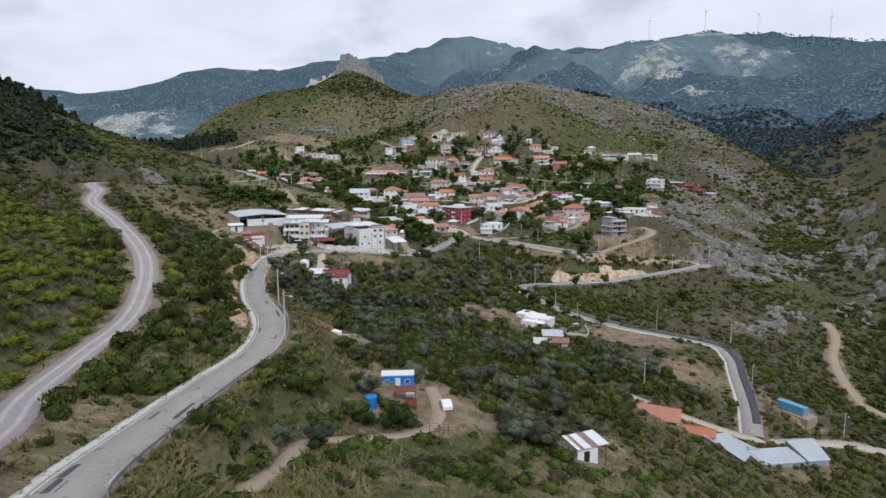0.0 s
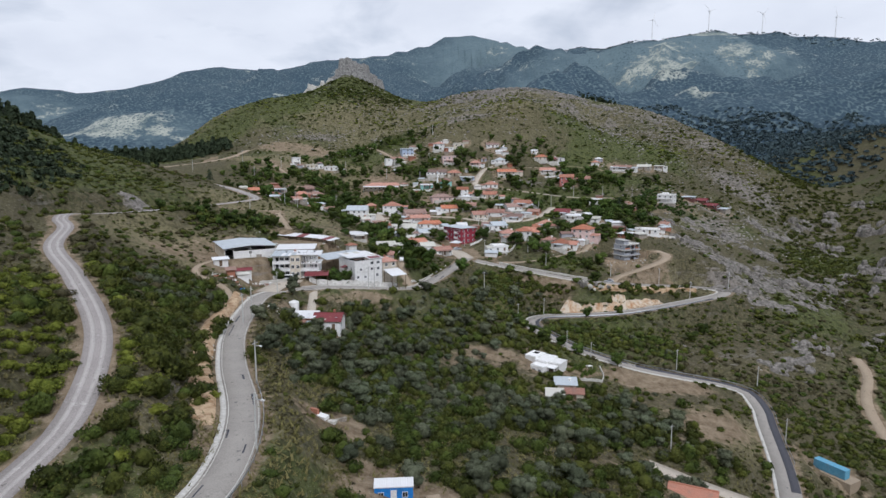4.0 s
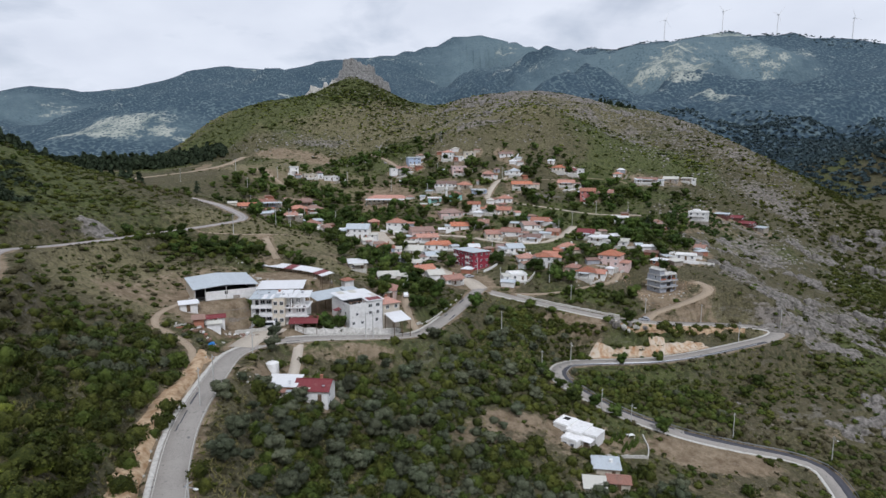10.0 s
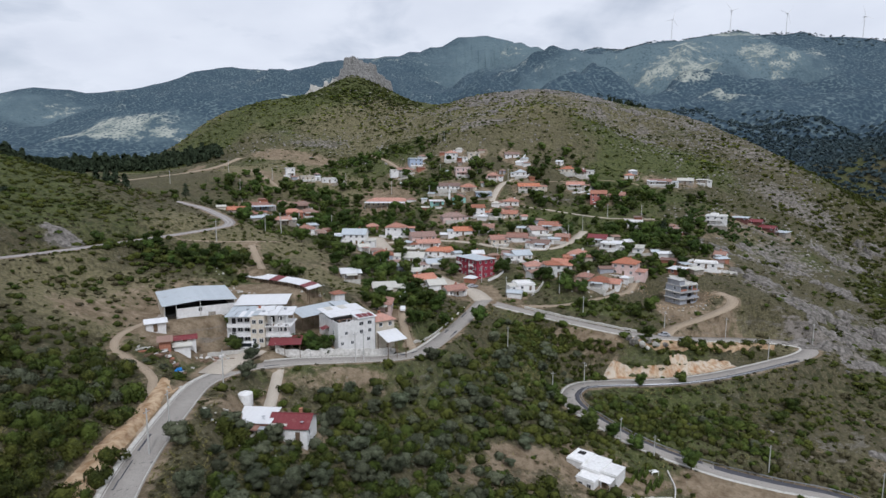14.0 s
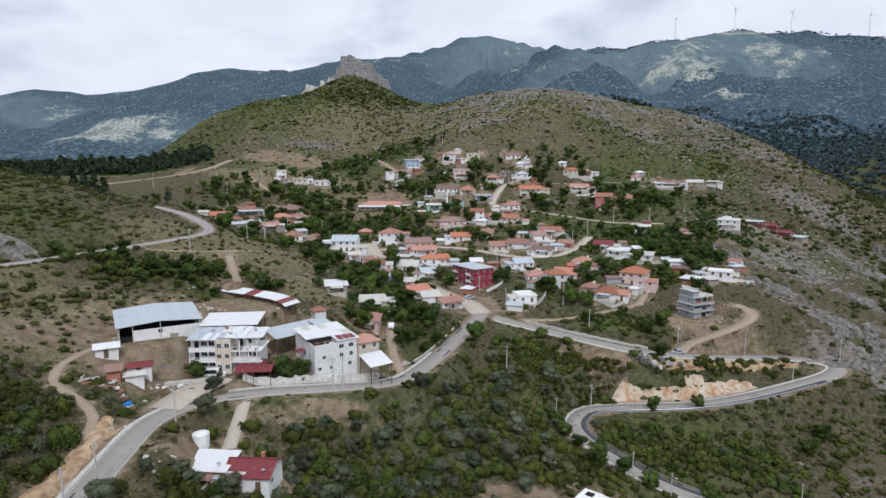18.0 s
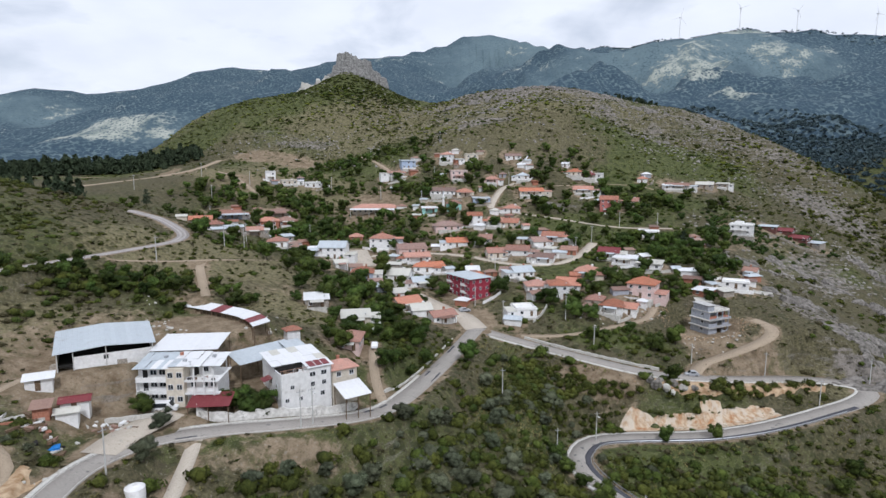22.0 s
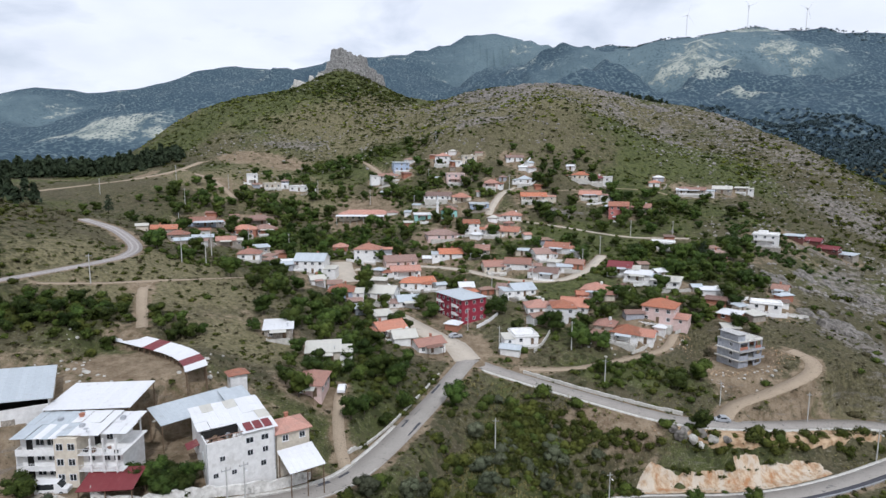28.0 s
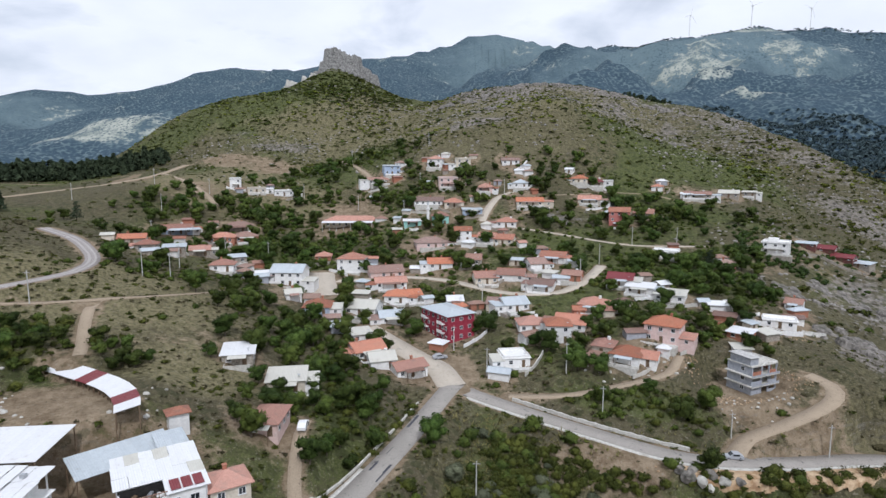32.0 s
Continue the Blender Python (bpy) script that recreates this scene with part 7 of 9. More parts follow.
BLADE = Shape().add([(-0.9, -0.2, 0), (0.9, -0.2, 0), (0.9, 0.2, 0), (-0.9, 0.2, 0), (-1.3, -0.2, 8), (1.3, -0.2, 8), (1.3, 0.2, 8), (-1.3, 0.2, 8), (-0.2, -0.1, 42), (0.2, -0.1, 42), (0.2, 0.1, 42), (-0.2, 0.1, 42)],
                    [(0, 3, 2, 1), (0, 1, 5, 4), (1, 2, 6, 5), (2, 3, 7, 6), (3, 0, 4, 7), (4, 5, 9, 8), (5, 6, 10, 9), (6, 7, 11, 10), (7, 4, 8, 11), (8, 9, 10, 11)]).mesh("blade", MAT["white"])
for x, y, spin in ((868, 2612, 15), (1096, 2600, 70), (1318, 2600, 40), (1562, 2505, 95)):
    mill = thing("wind_turbine", pose(x, y, ground_at(x, y), 0, 0, 20), "white wind turbine on a distant ridge", "wind turbine", "wind turbines")
    part("tower", TOWER, mill)
    part("nacelle", NACELLE, mill)
    for k in range(3):
        part("blade", BLADE, mill, at=pose(0, -4.2, 80.3, 0, spin + 120 * k, 0))


# ---------------------------------------------------------------- what covers the ground
# Drifts of scrub and wood: (x, y, half length, half width, turn, how dense).
MAQUIS = [(78, 283, 20, 3.5, 6, 0.9), (-52, 130, 62, 13, 108, 1.0), (-68, 165, 36, 18, 102, 1.0), (-100, 273, 30, 7, 30, 1.0), (-78, 276, 16, 6, -8, 0.9), (-30, 175, 34, 15, 105, 0.9), (-12, 190, 34, 22, 80, 0.95), (10, 240, 30, 18, 60, 0.85), (32, 283, 18, 9, -25, 0.85),
          (-4, 140, 40, 20, 70, 0.8), (40, 180, 40, 26, 20, 0.7), (70, 248, 34, 9, -8, 0.85), (118, 262, 30, 9, 20, 0.6), (20, 262, 16, 12, 40, 0.9), (34, 268, 16, 9, 50, 0.75), (30, 135, 30, 14, 30, 0.6)]
SCRUB = [(100, 262, 46, 12, 10, 0.8), (85, 240, 50, 12, -5, 0.85), (125, 232, 40, 16, 10, 0.85), (110, 205, 30, 20, 30, 0.75), (-84, 140, 20, 40, 20, 0.85), (-95, 215, 26, 34, 20, 0.75), (-85, 175, 16, 30, 20, 0.8), (-110, 260, 30, 26, 0, 0.6), (145, 270, 30, 18, 20, 0.75), (60, 307, 20, 5, -10, 1.0), (5, 75, 30, 14, -20, 0.35), (60, 255, 30, 10, 10, 0.6), (120, 245, 40, 14, 10, 0.5), (150, 220, 50, 24, 50, 0.85), (60, 120, 40, 22, 20, 0.42), (-95, 200, 34, 22, 60, 0.45), (-130, 130, 60, 30, 90, 0.75), (-10, 285, 14, 16, 0, 0.9), (55, 308, 18, 6, -15, 0.8),
         (-190, 300, 60, 40, 60, 0.5), (220, 360, 60, 30, 60, 0.6), (80, 75, 50, 40, 0, 0.2), (100, 235, 60, 30, 15, 0.5), (100, 120, 60, 40, 20, 0.45), (130, 180, 40, 30, 20, 0.7), (-85, 205, 30, 30, 90, 0.55), (-150, 250, 50, 60, 0, 0.5)]
GROVES = [(-70, 415, 36, 9, 0, 0.75), (-112, 402, 26, 8, 10, 0.7), (-95, 466, 40, 8, 0, 0.7), (-132, 448, 22, 8, 0, 0.6), (-62, 350, 12, 22, 10, 0.4), (-85, 345, 26, 10, 30, 0.35), (98, 396, 22, 14, -30, 1.0), (115, 380, 16, 14, -40, 0.95), (125, 418, 14, 8, 0, 0.8), (84, 342, 12, 8, 0, 0.9), (108, 456, 16, 8, -10, 0.9), (55, 309, 18, 4.5, -12, 1.0), (-76, 436, 14, 10, 0, 1.0), (-55, 425, 16, 10, 0, 1.0), (-28, 430, 12, 8, 0, 0.9), (-100, 434, 10, 8, 0, 0.8), (-30, 308, 16, 14, 20, 1.0), (-22, 288, 10, 12, 0, 1.0), (-68, 492, 12, 8, 0, 0.8), (-27, 392, 7, 9, 0, 1.0), (88, 466, 10, 6, 0, 0.8), (43, 424, 7, 5, 0, 0.8), (-85, 540, 16, 6, 0, 0.9), (-25, 330, 16, 12, 0, 0.7), (-40, 440, 40, 14, 10, 0.75), (20, 410, 40, 22, 0, 0.4), (75, 390, 32, 16, -20, 0.8), (105, 400, 22, 14, -20, 0.75), (60, 350, 26, 12, 0, 0.5), (90, 345, 12, 12, 0, 0.6), (0, 385, 30, 10, 0, 0.4), (100, 470, 26, 9, -10, 0.6),
          (-55, 545, 40, 12, 0, 0.5), (60, 500, 26, 14, 20, 0.6), (-115, 440, 40, 12, 0, 0.35), (-95, 510, 24, 10, 0, 0.6), (0, 500, 60, 10, 0, 0.35), (150, 460, 20, 6, -10, 0.5), (10, 420, 90, 70, 0, 0.30), (-24, 348, 14, 10, 0, 0.8), (45, 330, 20, 8, 0, 0.5), (-20, 480, 50, 12, 0, 0.5)]
HEIGHTS = [(-100, 700, 50, 34, 0, 0.75), (-30, 640, 60, 40, 0, 0.22), (-200, 640, 60, 50, 30, 0.25), (60, 600, 60, 40, 0, 0.17), (200, 560, 80, 40, -30, 0.17), (-110, 560, 60, 20, 0, 0.2), (170, 300, 40, 20, 40, 0.2), (-120, 330, 60, 40, 40, 0.28)]
# Bare earth and rock: (x, y, half length, half width, turn, strength).
EARTH = [(-10, 109.5, 6, 2.6, 0, 1.3), (9, 96, 5, 3, 20, 1.0), (30, 108, 7, 4, 20, 0.8), (-38, 75, 6, 40, 15, 0.5), (-58, 100, 8, 40, 20, 0.25), (-70, 55, 22, 20, 0, 0.28), (10, 76, 40, 12, 10, 0.3), (-30, 220, 20, 4.5, 25, 0.75), (-92, 228, 16, 10, 50, 0.7), (-240, 520, 50, 4, 22, 1.1), (-192, 516, 6, 24, 10, 0.9), (-30, 76, 5, 22, 20, 0.3), (-61, 184, 26, 2.6, 94, 1.1), (-49, 146, 22, 2.4, 112, 1.1), (-37, 108, 16, 2.0, 100, 0.9), (-56, 172, 9, 4, 100, 1.0), (80, 277, 20, 2.4, 8, 0.9), (-42, 160, 3, 10, 0, 0.2), (-4, 100, 6, 14, 0, 0.8), (16, 218, 12, 6, 10, 0.8), (74, 219, 19, 8, -8, 1.2), (-62, 262, 14, 10, -15, 1.0), (-68, 226, 14, 11, 30, 1.0), (8, 324, 11, 13, 0, 1.0), (-40, 388, 9, 13, 10, 1.0), (0, 99, 5, 13, 0, 1.0), (-8, 99, 7, 6, 0, 1.0), (-12, 84, 9, 4, 0, 0.7), (-46, 237, 14, 6, 20, 0.9), (-84, 236, 10, 7, 30, 0.9), (82, 194, 16, 10, 30, 0.9),
         (-130, 560, 44, 16, -10, 0.8), (-15, 610, 20, 4, 10, 0.7), (88, 312, 12, 8, 20, 0.85), (60, 323, 20, 5, 0, 0.6), (40, 300, 12, 3, -25, 0.4), (-21, 122, 8, 6, 0, 0.8)]
EARTH_MORE = [(-15.5, 69, 3.2, 9, 20, 0.75), (-12, 78, 6, 3.5, 10, 0.7), (-18.8, 58, 2.2, 10, 5, 0.8), (-3, 67, 9, 5, 20, 0.55), (4, 76, 12, 3, 25, 0.5), (-37, 62, 4, 18, 10, 0.55), (-44, 84, 3, 10, 10, 0.4), (47, 286, 24, 7, 0, 0.75), (84, 286, 24, 4, 8, 0.55), (148, 405, 24, 18, -30, 0.5), (168, 425, 16, 10, -30, 0.5), (115, 345, 14, 6, -10, 0.5), (-45, 46, 20, 12, 0, 0.3), (-100, 505, 60, 26, 0, 0.3), (-145, 470, 40, 16, -20, 0.4), (-60, 525, 40, 12, 0, 0.3), (48, 288, 26, 5, 0, 0.5), (-52, 300, 22, 20, 0, 0.4), (5, 326, 10, 9, 30, 0.9), (-50, 300, 26, 9, 0, 0.5), (-85, 300, 16, 6, 30, 0.55), (70, 195, 26, 18, 20, 0.5), (100, 180, 14, 10, 30, 0.5), (-125, 480, 30, 9, -20, 0.55), (-180, 500, 30, 6, 75, 0.8), (20, 55, 40, 14, 0, 0.5), (-90, 230, 16, 12, 60, 0.45),
              (60, 285, 26, 4, 0, 0.35), (0, 400, 70, 46, 0, 0.36), (40, 345, 30, 18, 0, 0.45), (-48, 360, 10, 16, 10, 0.7), (-35, 385, 14, 9, 0, 0.9), (120, 440, 40, 20, 0, 0.3), (30, 215, 8, 5, 0, 0.6), (8, 208, 14, 7, 10, 0.75), (120, 245, 34, 8, 12, 0.4), (0, 170, 6, 10, 20, 0.6), (40, 150, 12, 6, 30, 0.6), (-100, 395, 30, 20, 0, 0.3)]
ROCKY = [(70, 660, 110, 26, 0, 0.62), (190, 640, 60, 30, -20, 0.5), (20, 600, 40, 30, 0, 0.5), (140, 600, 70, 40, -10, 0.54), (90, 620, 90, 40, -10, 0.54), (200, 590, 90, 30, -35, 0.52), (-120, 590, 30, 12, 0, 0.6), (20, 560, 30, 10, 0, 0.6), (240, 500, 40, 30, -40, 0.62), (142, 330, 26, 16, -20, 0.58), (168, 312, 24, 16, -30, 0.6), (143, 299, 18, 11, -20, 0.62), (120, 250, 30, 10, 20, 0.42), (170, 400, 40, 24, 60, 0.6), (140, 385, 20, 14, -30, 0.5), (150, 470, 40, 20, 0, 0.35), (190, 330, 40, 30, 50, 0.5), (250, 440, 60, 40, 50, 0.5), (60, 455, 16, 8, 0, 0.5), (-110, 735, 50, 16, 0, 0.6),
         (150, 260, 30, 10, 40, 0.4), (-125, 262, 10, 6, 0, 0.5), (230, 260, 60, 40, 40, 0.45), (-150, 600, 30, 10, 0, 0.4)]


DRY = [(-8, 52, 60, 34, 0, 0.8), (-75, 95, 40, 50, 0, 0.4), (-85, 315, 50, 36, 20, 1.0), (-45, 288, 20, 16, 0, 1.0), (-95, 235, 34, 30, 40, 1.0), (-110, 480, 50, 24, 0, 0.9), (120, 300, 30, 12, 0, 0.8), (90, 340, 40, 20, 0, 0.5), (15, 62, 50, 14, 0, 0.7), (85, 192, 24, 16, 20, 0.9), (-40, 60, 10, 26, 0, 0.6), (-30, 205, 24, 9, 0, 0.5), (30, 280, 20, 8, -20, 0.6)]
# Far clearings and pale rock; some spots paint sunlit patches as paler ground.
FAR_BARE_AND_SUNLIT = [(662, 1614, 110, 50, 0, 0.8), (700, 1800, 150, 50, -10, 0.75), (605, 2149, 160, 60, 0, 0.7), (1184, 2256, 190, 40, -10, 0.5), (1054, 2500, 110, 70, 0, 0.8), (785, 2290, 80, 70, 0, 0.7), (668, 1174, 90, 40, 0, 0.6), (787, 1280, 70, 30, 0, 0.5),
            (-771, 1543, 170, 60, 0, 0.6), (-650, 1500, 110, 50, 0, 0.55), (-850, 1460, 160, 40, 0, 0.6), (-1642, 2506, 260, 110, 0, 0.5), (-1250, 1750, 200, 60, 0, 0.45), (560, 640, 160, 120, 30, 0.6), (261, 2432, 120, 60, 0, 0.35), (850, 2200, 380, 260, -5, 0.6), (420, 2150, 260, 220, 20, 0.42)]


def drift(x, y, spots):
    out = np.zeros(np.shape(x))
    for cx, cy, a, b, turn, strength in spots:
        c, s = math.cos(radians(turn)), math.sin(radians(turn))
        u, v = ((x - cx) * c + (y - cy) * s) / a, (-(x - cx) * s + (y - cy) * c) / b
        out = np.maximum(out, strength * np.clip(1.6 - 1.1 * np.sqrt(u * u + v * v), 0, 1))
    return out


def paint_cover():
    """How much bare earth, green and rock each place of the ground has, and where the far woods are."""
    x, y, z = GX, GY, GZ
    inner = (np.abs(x - 60) < 420) & (y < 900)
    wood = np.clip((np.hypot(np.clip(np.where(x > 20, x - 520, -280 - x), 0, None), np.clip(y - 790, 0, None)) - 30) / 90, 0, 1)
    earth, rock = np.maximum(drift(x, y, EARTH), drift(x, y, EARTH_MORE)), drift(x, y, ROCKY)
    green = 0.34 + 1.5 * (fractal(x, y, 60, 4, 21) - 0.5) + 0.16 * np.maximum(drift(x, y, MAQUIS), drift(x, y, SCRUB)) + 0.18 * drift(x, y, GROVES) + 0.1 * drift(x, y, [(-100, 690, 80, 50, 0, 1.0), (20, 580, 240, 60, 0, 1.0)]) + 0.25 * drift(x, y, [(-190, 690, 110, 70, 10, 1.0), (190, 520, 110, 36, -28, 0.6), (-110, 250, 60, 60, 0, 0.5), (-5, 72, 60, 36, 0, 0.9)]) - 0.16 * drift(x, y, [(60, 610, 150, 50, -5, 1.0)])
    green = green - 0.34 * drift(x, y, DRY) + 0.35 * drift(x, y, [(16, 275, 4.5, 20, -12, 1.0), (22, 256, 8, 8, 0, 0.6)])
    slope = np.hypot(np.gradient(z.reshape(-1, NX), axis=1) / np.gradient(x.reshape(-1, NX), axis=1), np.gradient(z.reshape(-1, NX), axis=0) / np.gradient(y.reshape(-1, NX), axis=0)).ravel()
    rock = rock + 0.45 * np.clip(slope - 0.62, 0, 0.6)
    near_road = np.zeros(x.shape)
    for line, half in CUTS:
        box = (x > line[:, 0].min() - 8) & (x < line[:, 0].max() + 8) & (y > line[:, 1].min() - 8) & (y < line[:, 1].max() + 8)
        if box.any():
            d, _ = polyline_near(x[box], y[box], line.tolist())
            near_road[box] = np.maximum(near_road[box], np.clip(1.15 - (d - half) / 2.2, 0, 1))
    for px, py, pr in FOOTPRINTS:
        near_road = np.maximum(near_road, 0.95 * np.clip(1.5 - np.hypot(x - px, y - py) / (pr * 1.7), 0, 1))
    earth = np.maximum(earth, 0.85 * near_road) * 0.76 + 0.42 * (fractal(x, y, 22, 4, 31) - 0.36)
    rock = rock * 0.85 + 0.25 * (fractal(x, y, 40, 3, 32) - 0.45)
    earth = np.where(wood > 0.5, drift(x, y, FAR_BARE_AND_SUNLIT) * np.clip(fractal(x, y, 160, 4, 33) * 2.4 - 0.6, 0, 1), earth)
    forest = drift(x, y, [(620, 1050, 420, 260, -25, 1.0), (430, 800, 220, 180, 30, 1.0), (1500, 1700, 900, 350, -10, 0.8), (-1000, 2500, 700, 250, 0, 0.7), (-200, 2700, 700, 300, 0, 0.5)])
    green = np.where(wood > 0.5, forest, green)
    # oak picks the ridges whose crowns are coloured paler and hazier.
    oak = drift(x, y, [(820, 2250, 440, 330, -5, 0.9), (300, 3300, 500, 500, 0, 0.7), (420, 2100, 260, 300, 20, 0.6), (-1700, 2450, 500, 220, 0, 0.6), (-750, 1520, 300, 120, 0, 0.5)])
    # Alpha nearby is dry grass; over the upper hill it is painted-in sun and haze.
    colours = np.stack([np.clip(earth, 0, 1), np.clip(green, 0, 1), np.clip(rock, 0, 1), np.where(wood > 0.5, np.clip(oak, 0, 1), np.clip(drift(x, y, [(-160, 660, 70, 50, 0, 1.0), (-215, 700, 80, 45, 15, 1.0), (0, 630, 260, 110, 0, 0.62), (60, 540, 200, 60, 0, 0.5), (-110, 520, 60, 50, 0, 0.8)]) + np.maximum(0.75 * drift(x, y, DRY), drift(x, y, [(0, 70, 70, 42, 0, 1.0), (90, 100, 60, 36, 0, 0.65), (-45, 75, 10, 40, 0, 0.6)])), 0, 1))], 1).astype(np.float32)
    layer = ground.data.color_attributes.new("cover", "FLOAT_COLOR", "POINT")
    layer.data.foreach_set("color", colours.ravel())
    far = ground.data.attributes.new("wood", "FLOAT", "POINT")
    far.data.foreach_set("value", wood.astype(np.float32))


paint_cover()

rng = np.random.default_rng(12)


def big_mesh(name, verts, tris, material):
    """A mesh straight from arrays of corners and triangles."""
    me = bpy.data.meshes.new(name)
    me.vertices.add(len(verts))
    me.vertices.foreach_set("co", np.asarray(verts, np.float32).ravel())
    me.loops.add(len(tris) * 3)
    me.loops.foreach_set("vertex_index", np.asarray(tris, np.int32).ravel())
    me.polygons.add(len(tris))
    me.polygons.foreach_set("loop_start", np.arange(0, len(tris) * 3, 3, dtype=np.int32))
    me.polygons.foreach_set("loop_total", np.full(len(tris), 3, dtype=np.int32))
    me.materials.append(material)
    me.update()
    me.shade_smooth()
    return me


def leaf_cloud(count, leaf, lobes, squash=0.8, seed=0, open_low=0.0):
    """Leaf sprays spread over the outside of several lobes."""
    r = np.random.default_rng(seed)
    which = r.integers(0, len(lobes), count)
    lobe = np.array(lobes)[which]
    d = r.normal(size=(count, 3))
    d /= np.linalg.norm(d, axis=1)[:, None]
    d[:, 2] = np.where(d[:, 2] < -0.25 + open_low, -d[:, 2] * 0.7, d[:, 2])
    c = lobe[:, :3] + d * lobe[:, 3:4] * np.array([1, 1, squash]) * r.uniform(0.72, 1.08, (count, 1))
    n = d + r.normal(size=(count, 3)) * 0.4
    n /= np.linalg.norm(n, axis=1)[:, None]
    t = np.cross(n, r.normal(size=(count, 3)))
    t /= np.linalg.norm(t, axis=1)[:, None]
    b = np.cross(n, t)
    s = leaf * r.uniform(0.6, 1.35, (count, 1))
    q = [c - t * s, c + t * s * 0.8 - b * s * 0.5, c + b * s * 1.1 + n * s * 0.3]
    verts = np.stack(q, 1).reshape(-1, 3)
    tris = np.arange(count)[:, None] * 3 + [[0, 1, 2]]
    return verts, tris


def core(lobes, fine, squash, seed, shrink=0.9):
    """The close inner foliage: uneven domes that fill the lobes."""
    bm = bmesh.new()
    for k, (x, y, z, r) in enumerate(lobes):
        made = bmesh.ops.create_icosphere(bm, subdivisions=fine, radius=1)["verts"]
        for v in made:
            q = v.co * 1.9 + Vector((seed * 1.7, k * 3.1, 0))
            d = r * shrink * (1 + 0.42 * noise.noise(q) + 0.16 * noise.noise(q * 2.7))
            v.co = Vector((x + v.co.x * d, y + v.co.y * d, z + v.co.z * d * squash))
    bm.verts.index_update()
    verts, tris = np.array([v.co[:] for v in bm.verts]), np.array([[v.index for v in f.verts] for f in bm.faces])
    bm.free()
    return verts, tris


def join(a, b):
    return np.concatenate([a[0], b[0]]), np.concatenate([a[1], b[1] + len(a[0])])


def bush_template(seed, count, leaf, domes=1, fine=1, shrink=0.78):
    r = np.random.default_rng(seed)
    lobes = [(0, 0, 0.40, 0.66)] + [(r.uniform(-0.6, 0.6), r.uniform(-0.6, 0.6), r.uniform(0.15, 0.5), r.uniform(0.32, 0.52)) for _ in range(4)]
    cloud = leaf_cloud(count, leaf, lobes, 0.85, seed)
    return join(core(lobes[:domes], fine, 0.85, seed, shrink), cloud) if domes else cloud


def scatter(name, places, templates, material, label, category):
    """Many plants as one mesh: places are rows of x, y, z, width, height, turn."""
    verts, tris, base = [], [], 0
    pick = rng.integers(0, len(templates), len(places))
    for n, (tv, tt) in enumerate(templates):
        rows = places[pick == n]
        if not len(rows):
            continue
        c, s = np.cos(rows[:, 5]), np.sin(rows[:, 5])
        x = (tv[None, :, 0] * c[:, None] - tv[None, :, 1] * s[:, None]) * rows[:, 3:4] + rows[:, 0:1]
        y = (tv[None, :, 0] * s[:, None] + tv[None, :, 1] * c[:, None]) * rows[:, 3:4] + rows[:, 1:2]
        z = tv[None, :, 2] * rows[:, 4:5] + rows[:, 2:3]
        v = np.stack([x, y, z], -1).reshape(-1, 3)
        t = (tt[None] + (np.arange(len(rows)) * len(tv))[:, None, None]).reshape(-1, 3) + base
        verts.append(v)
        tris.append(t)
        base += len(v)
    return tagged(new(name, big_mesh(name, np.concatenate(verts), np.concatenate(tris), material)), label, category, kind="stuff")


def scatter_mixed(name, places, templates, kinds, patch, seed):
    """The same plants in several kinds, growing in drifts: kinds are (share, name, material, label)."""
    lot = 0.6 * fractal(places[:, 0], places[:, 1], patch, 2, seed) + 0.4 * rng.uniform(0, 1, len(places))
    edges = np.quantile(lot, np.cumsum([0] + [k[0] for k in kinds]) / sum(k[0] for k in kinds))
    for n, (_, kind, material, label) in enumerate(kinds):
        mine = (lot >= edges[n]) & ((lot < edges[n + 1]) | (n == len(kinds) - 1))
        scatter(kind + "_" + name, places[mine], templates, MAT[material], label, "bushes")


def clear_of_works(x, y, margin):
    """False where a road, yard or building stands."""
    ok = np.ones(x.shape, bool)
    for line, half in CUTS:
        box = (x > line[:, 0].min() - 8) & (x < line[:, 0].max() + 8) & (y > line[:, 1].min() - 8) & (y < line[:, 1].max() + 8)
        if box.any():
            d, _ = polyline_near(x[box], y[box], line.tolist())
            ok[box] &= d > half + margin
    for px, py, pr in FOOTPRINTS:
        ok &= np.hypot(x - px, y - py) > pr * 0.9 + margin * 0.6
    for px, py, _, half in YARDS:
        ok &= np.hypot(x - px, y - py) > half * 0.85
    return ok


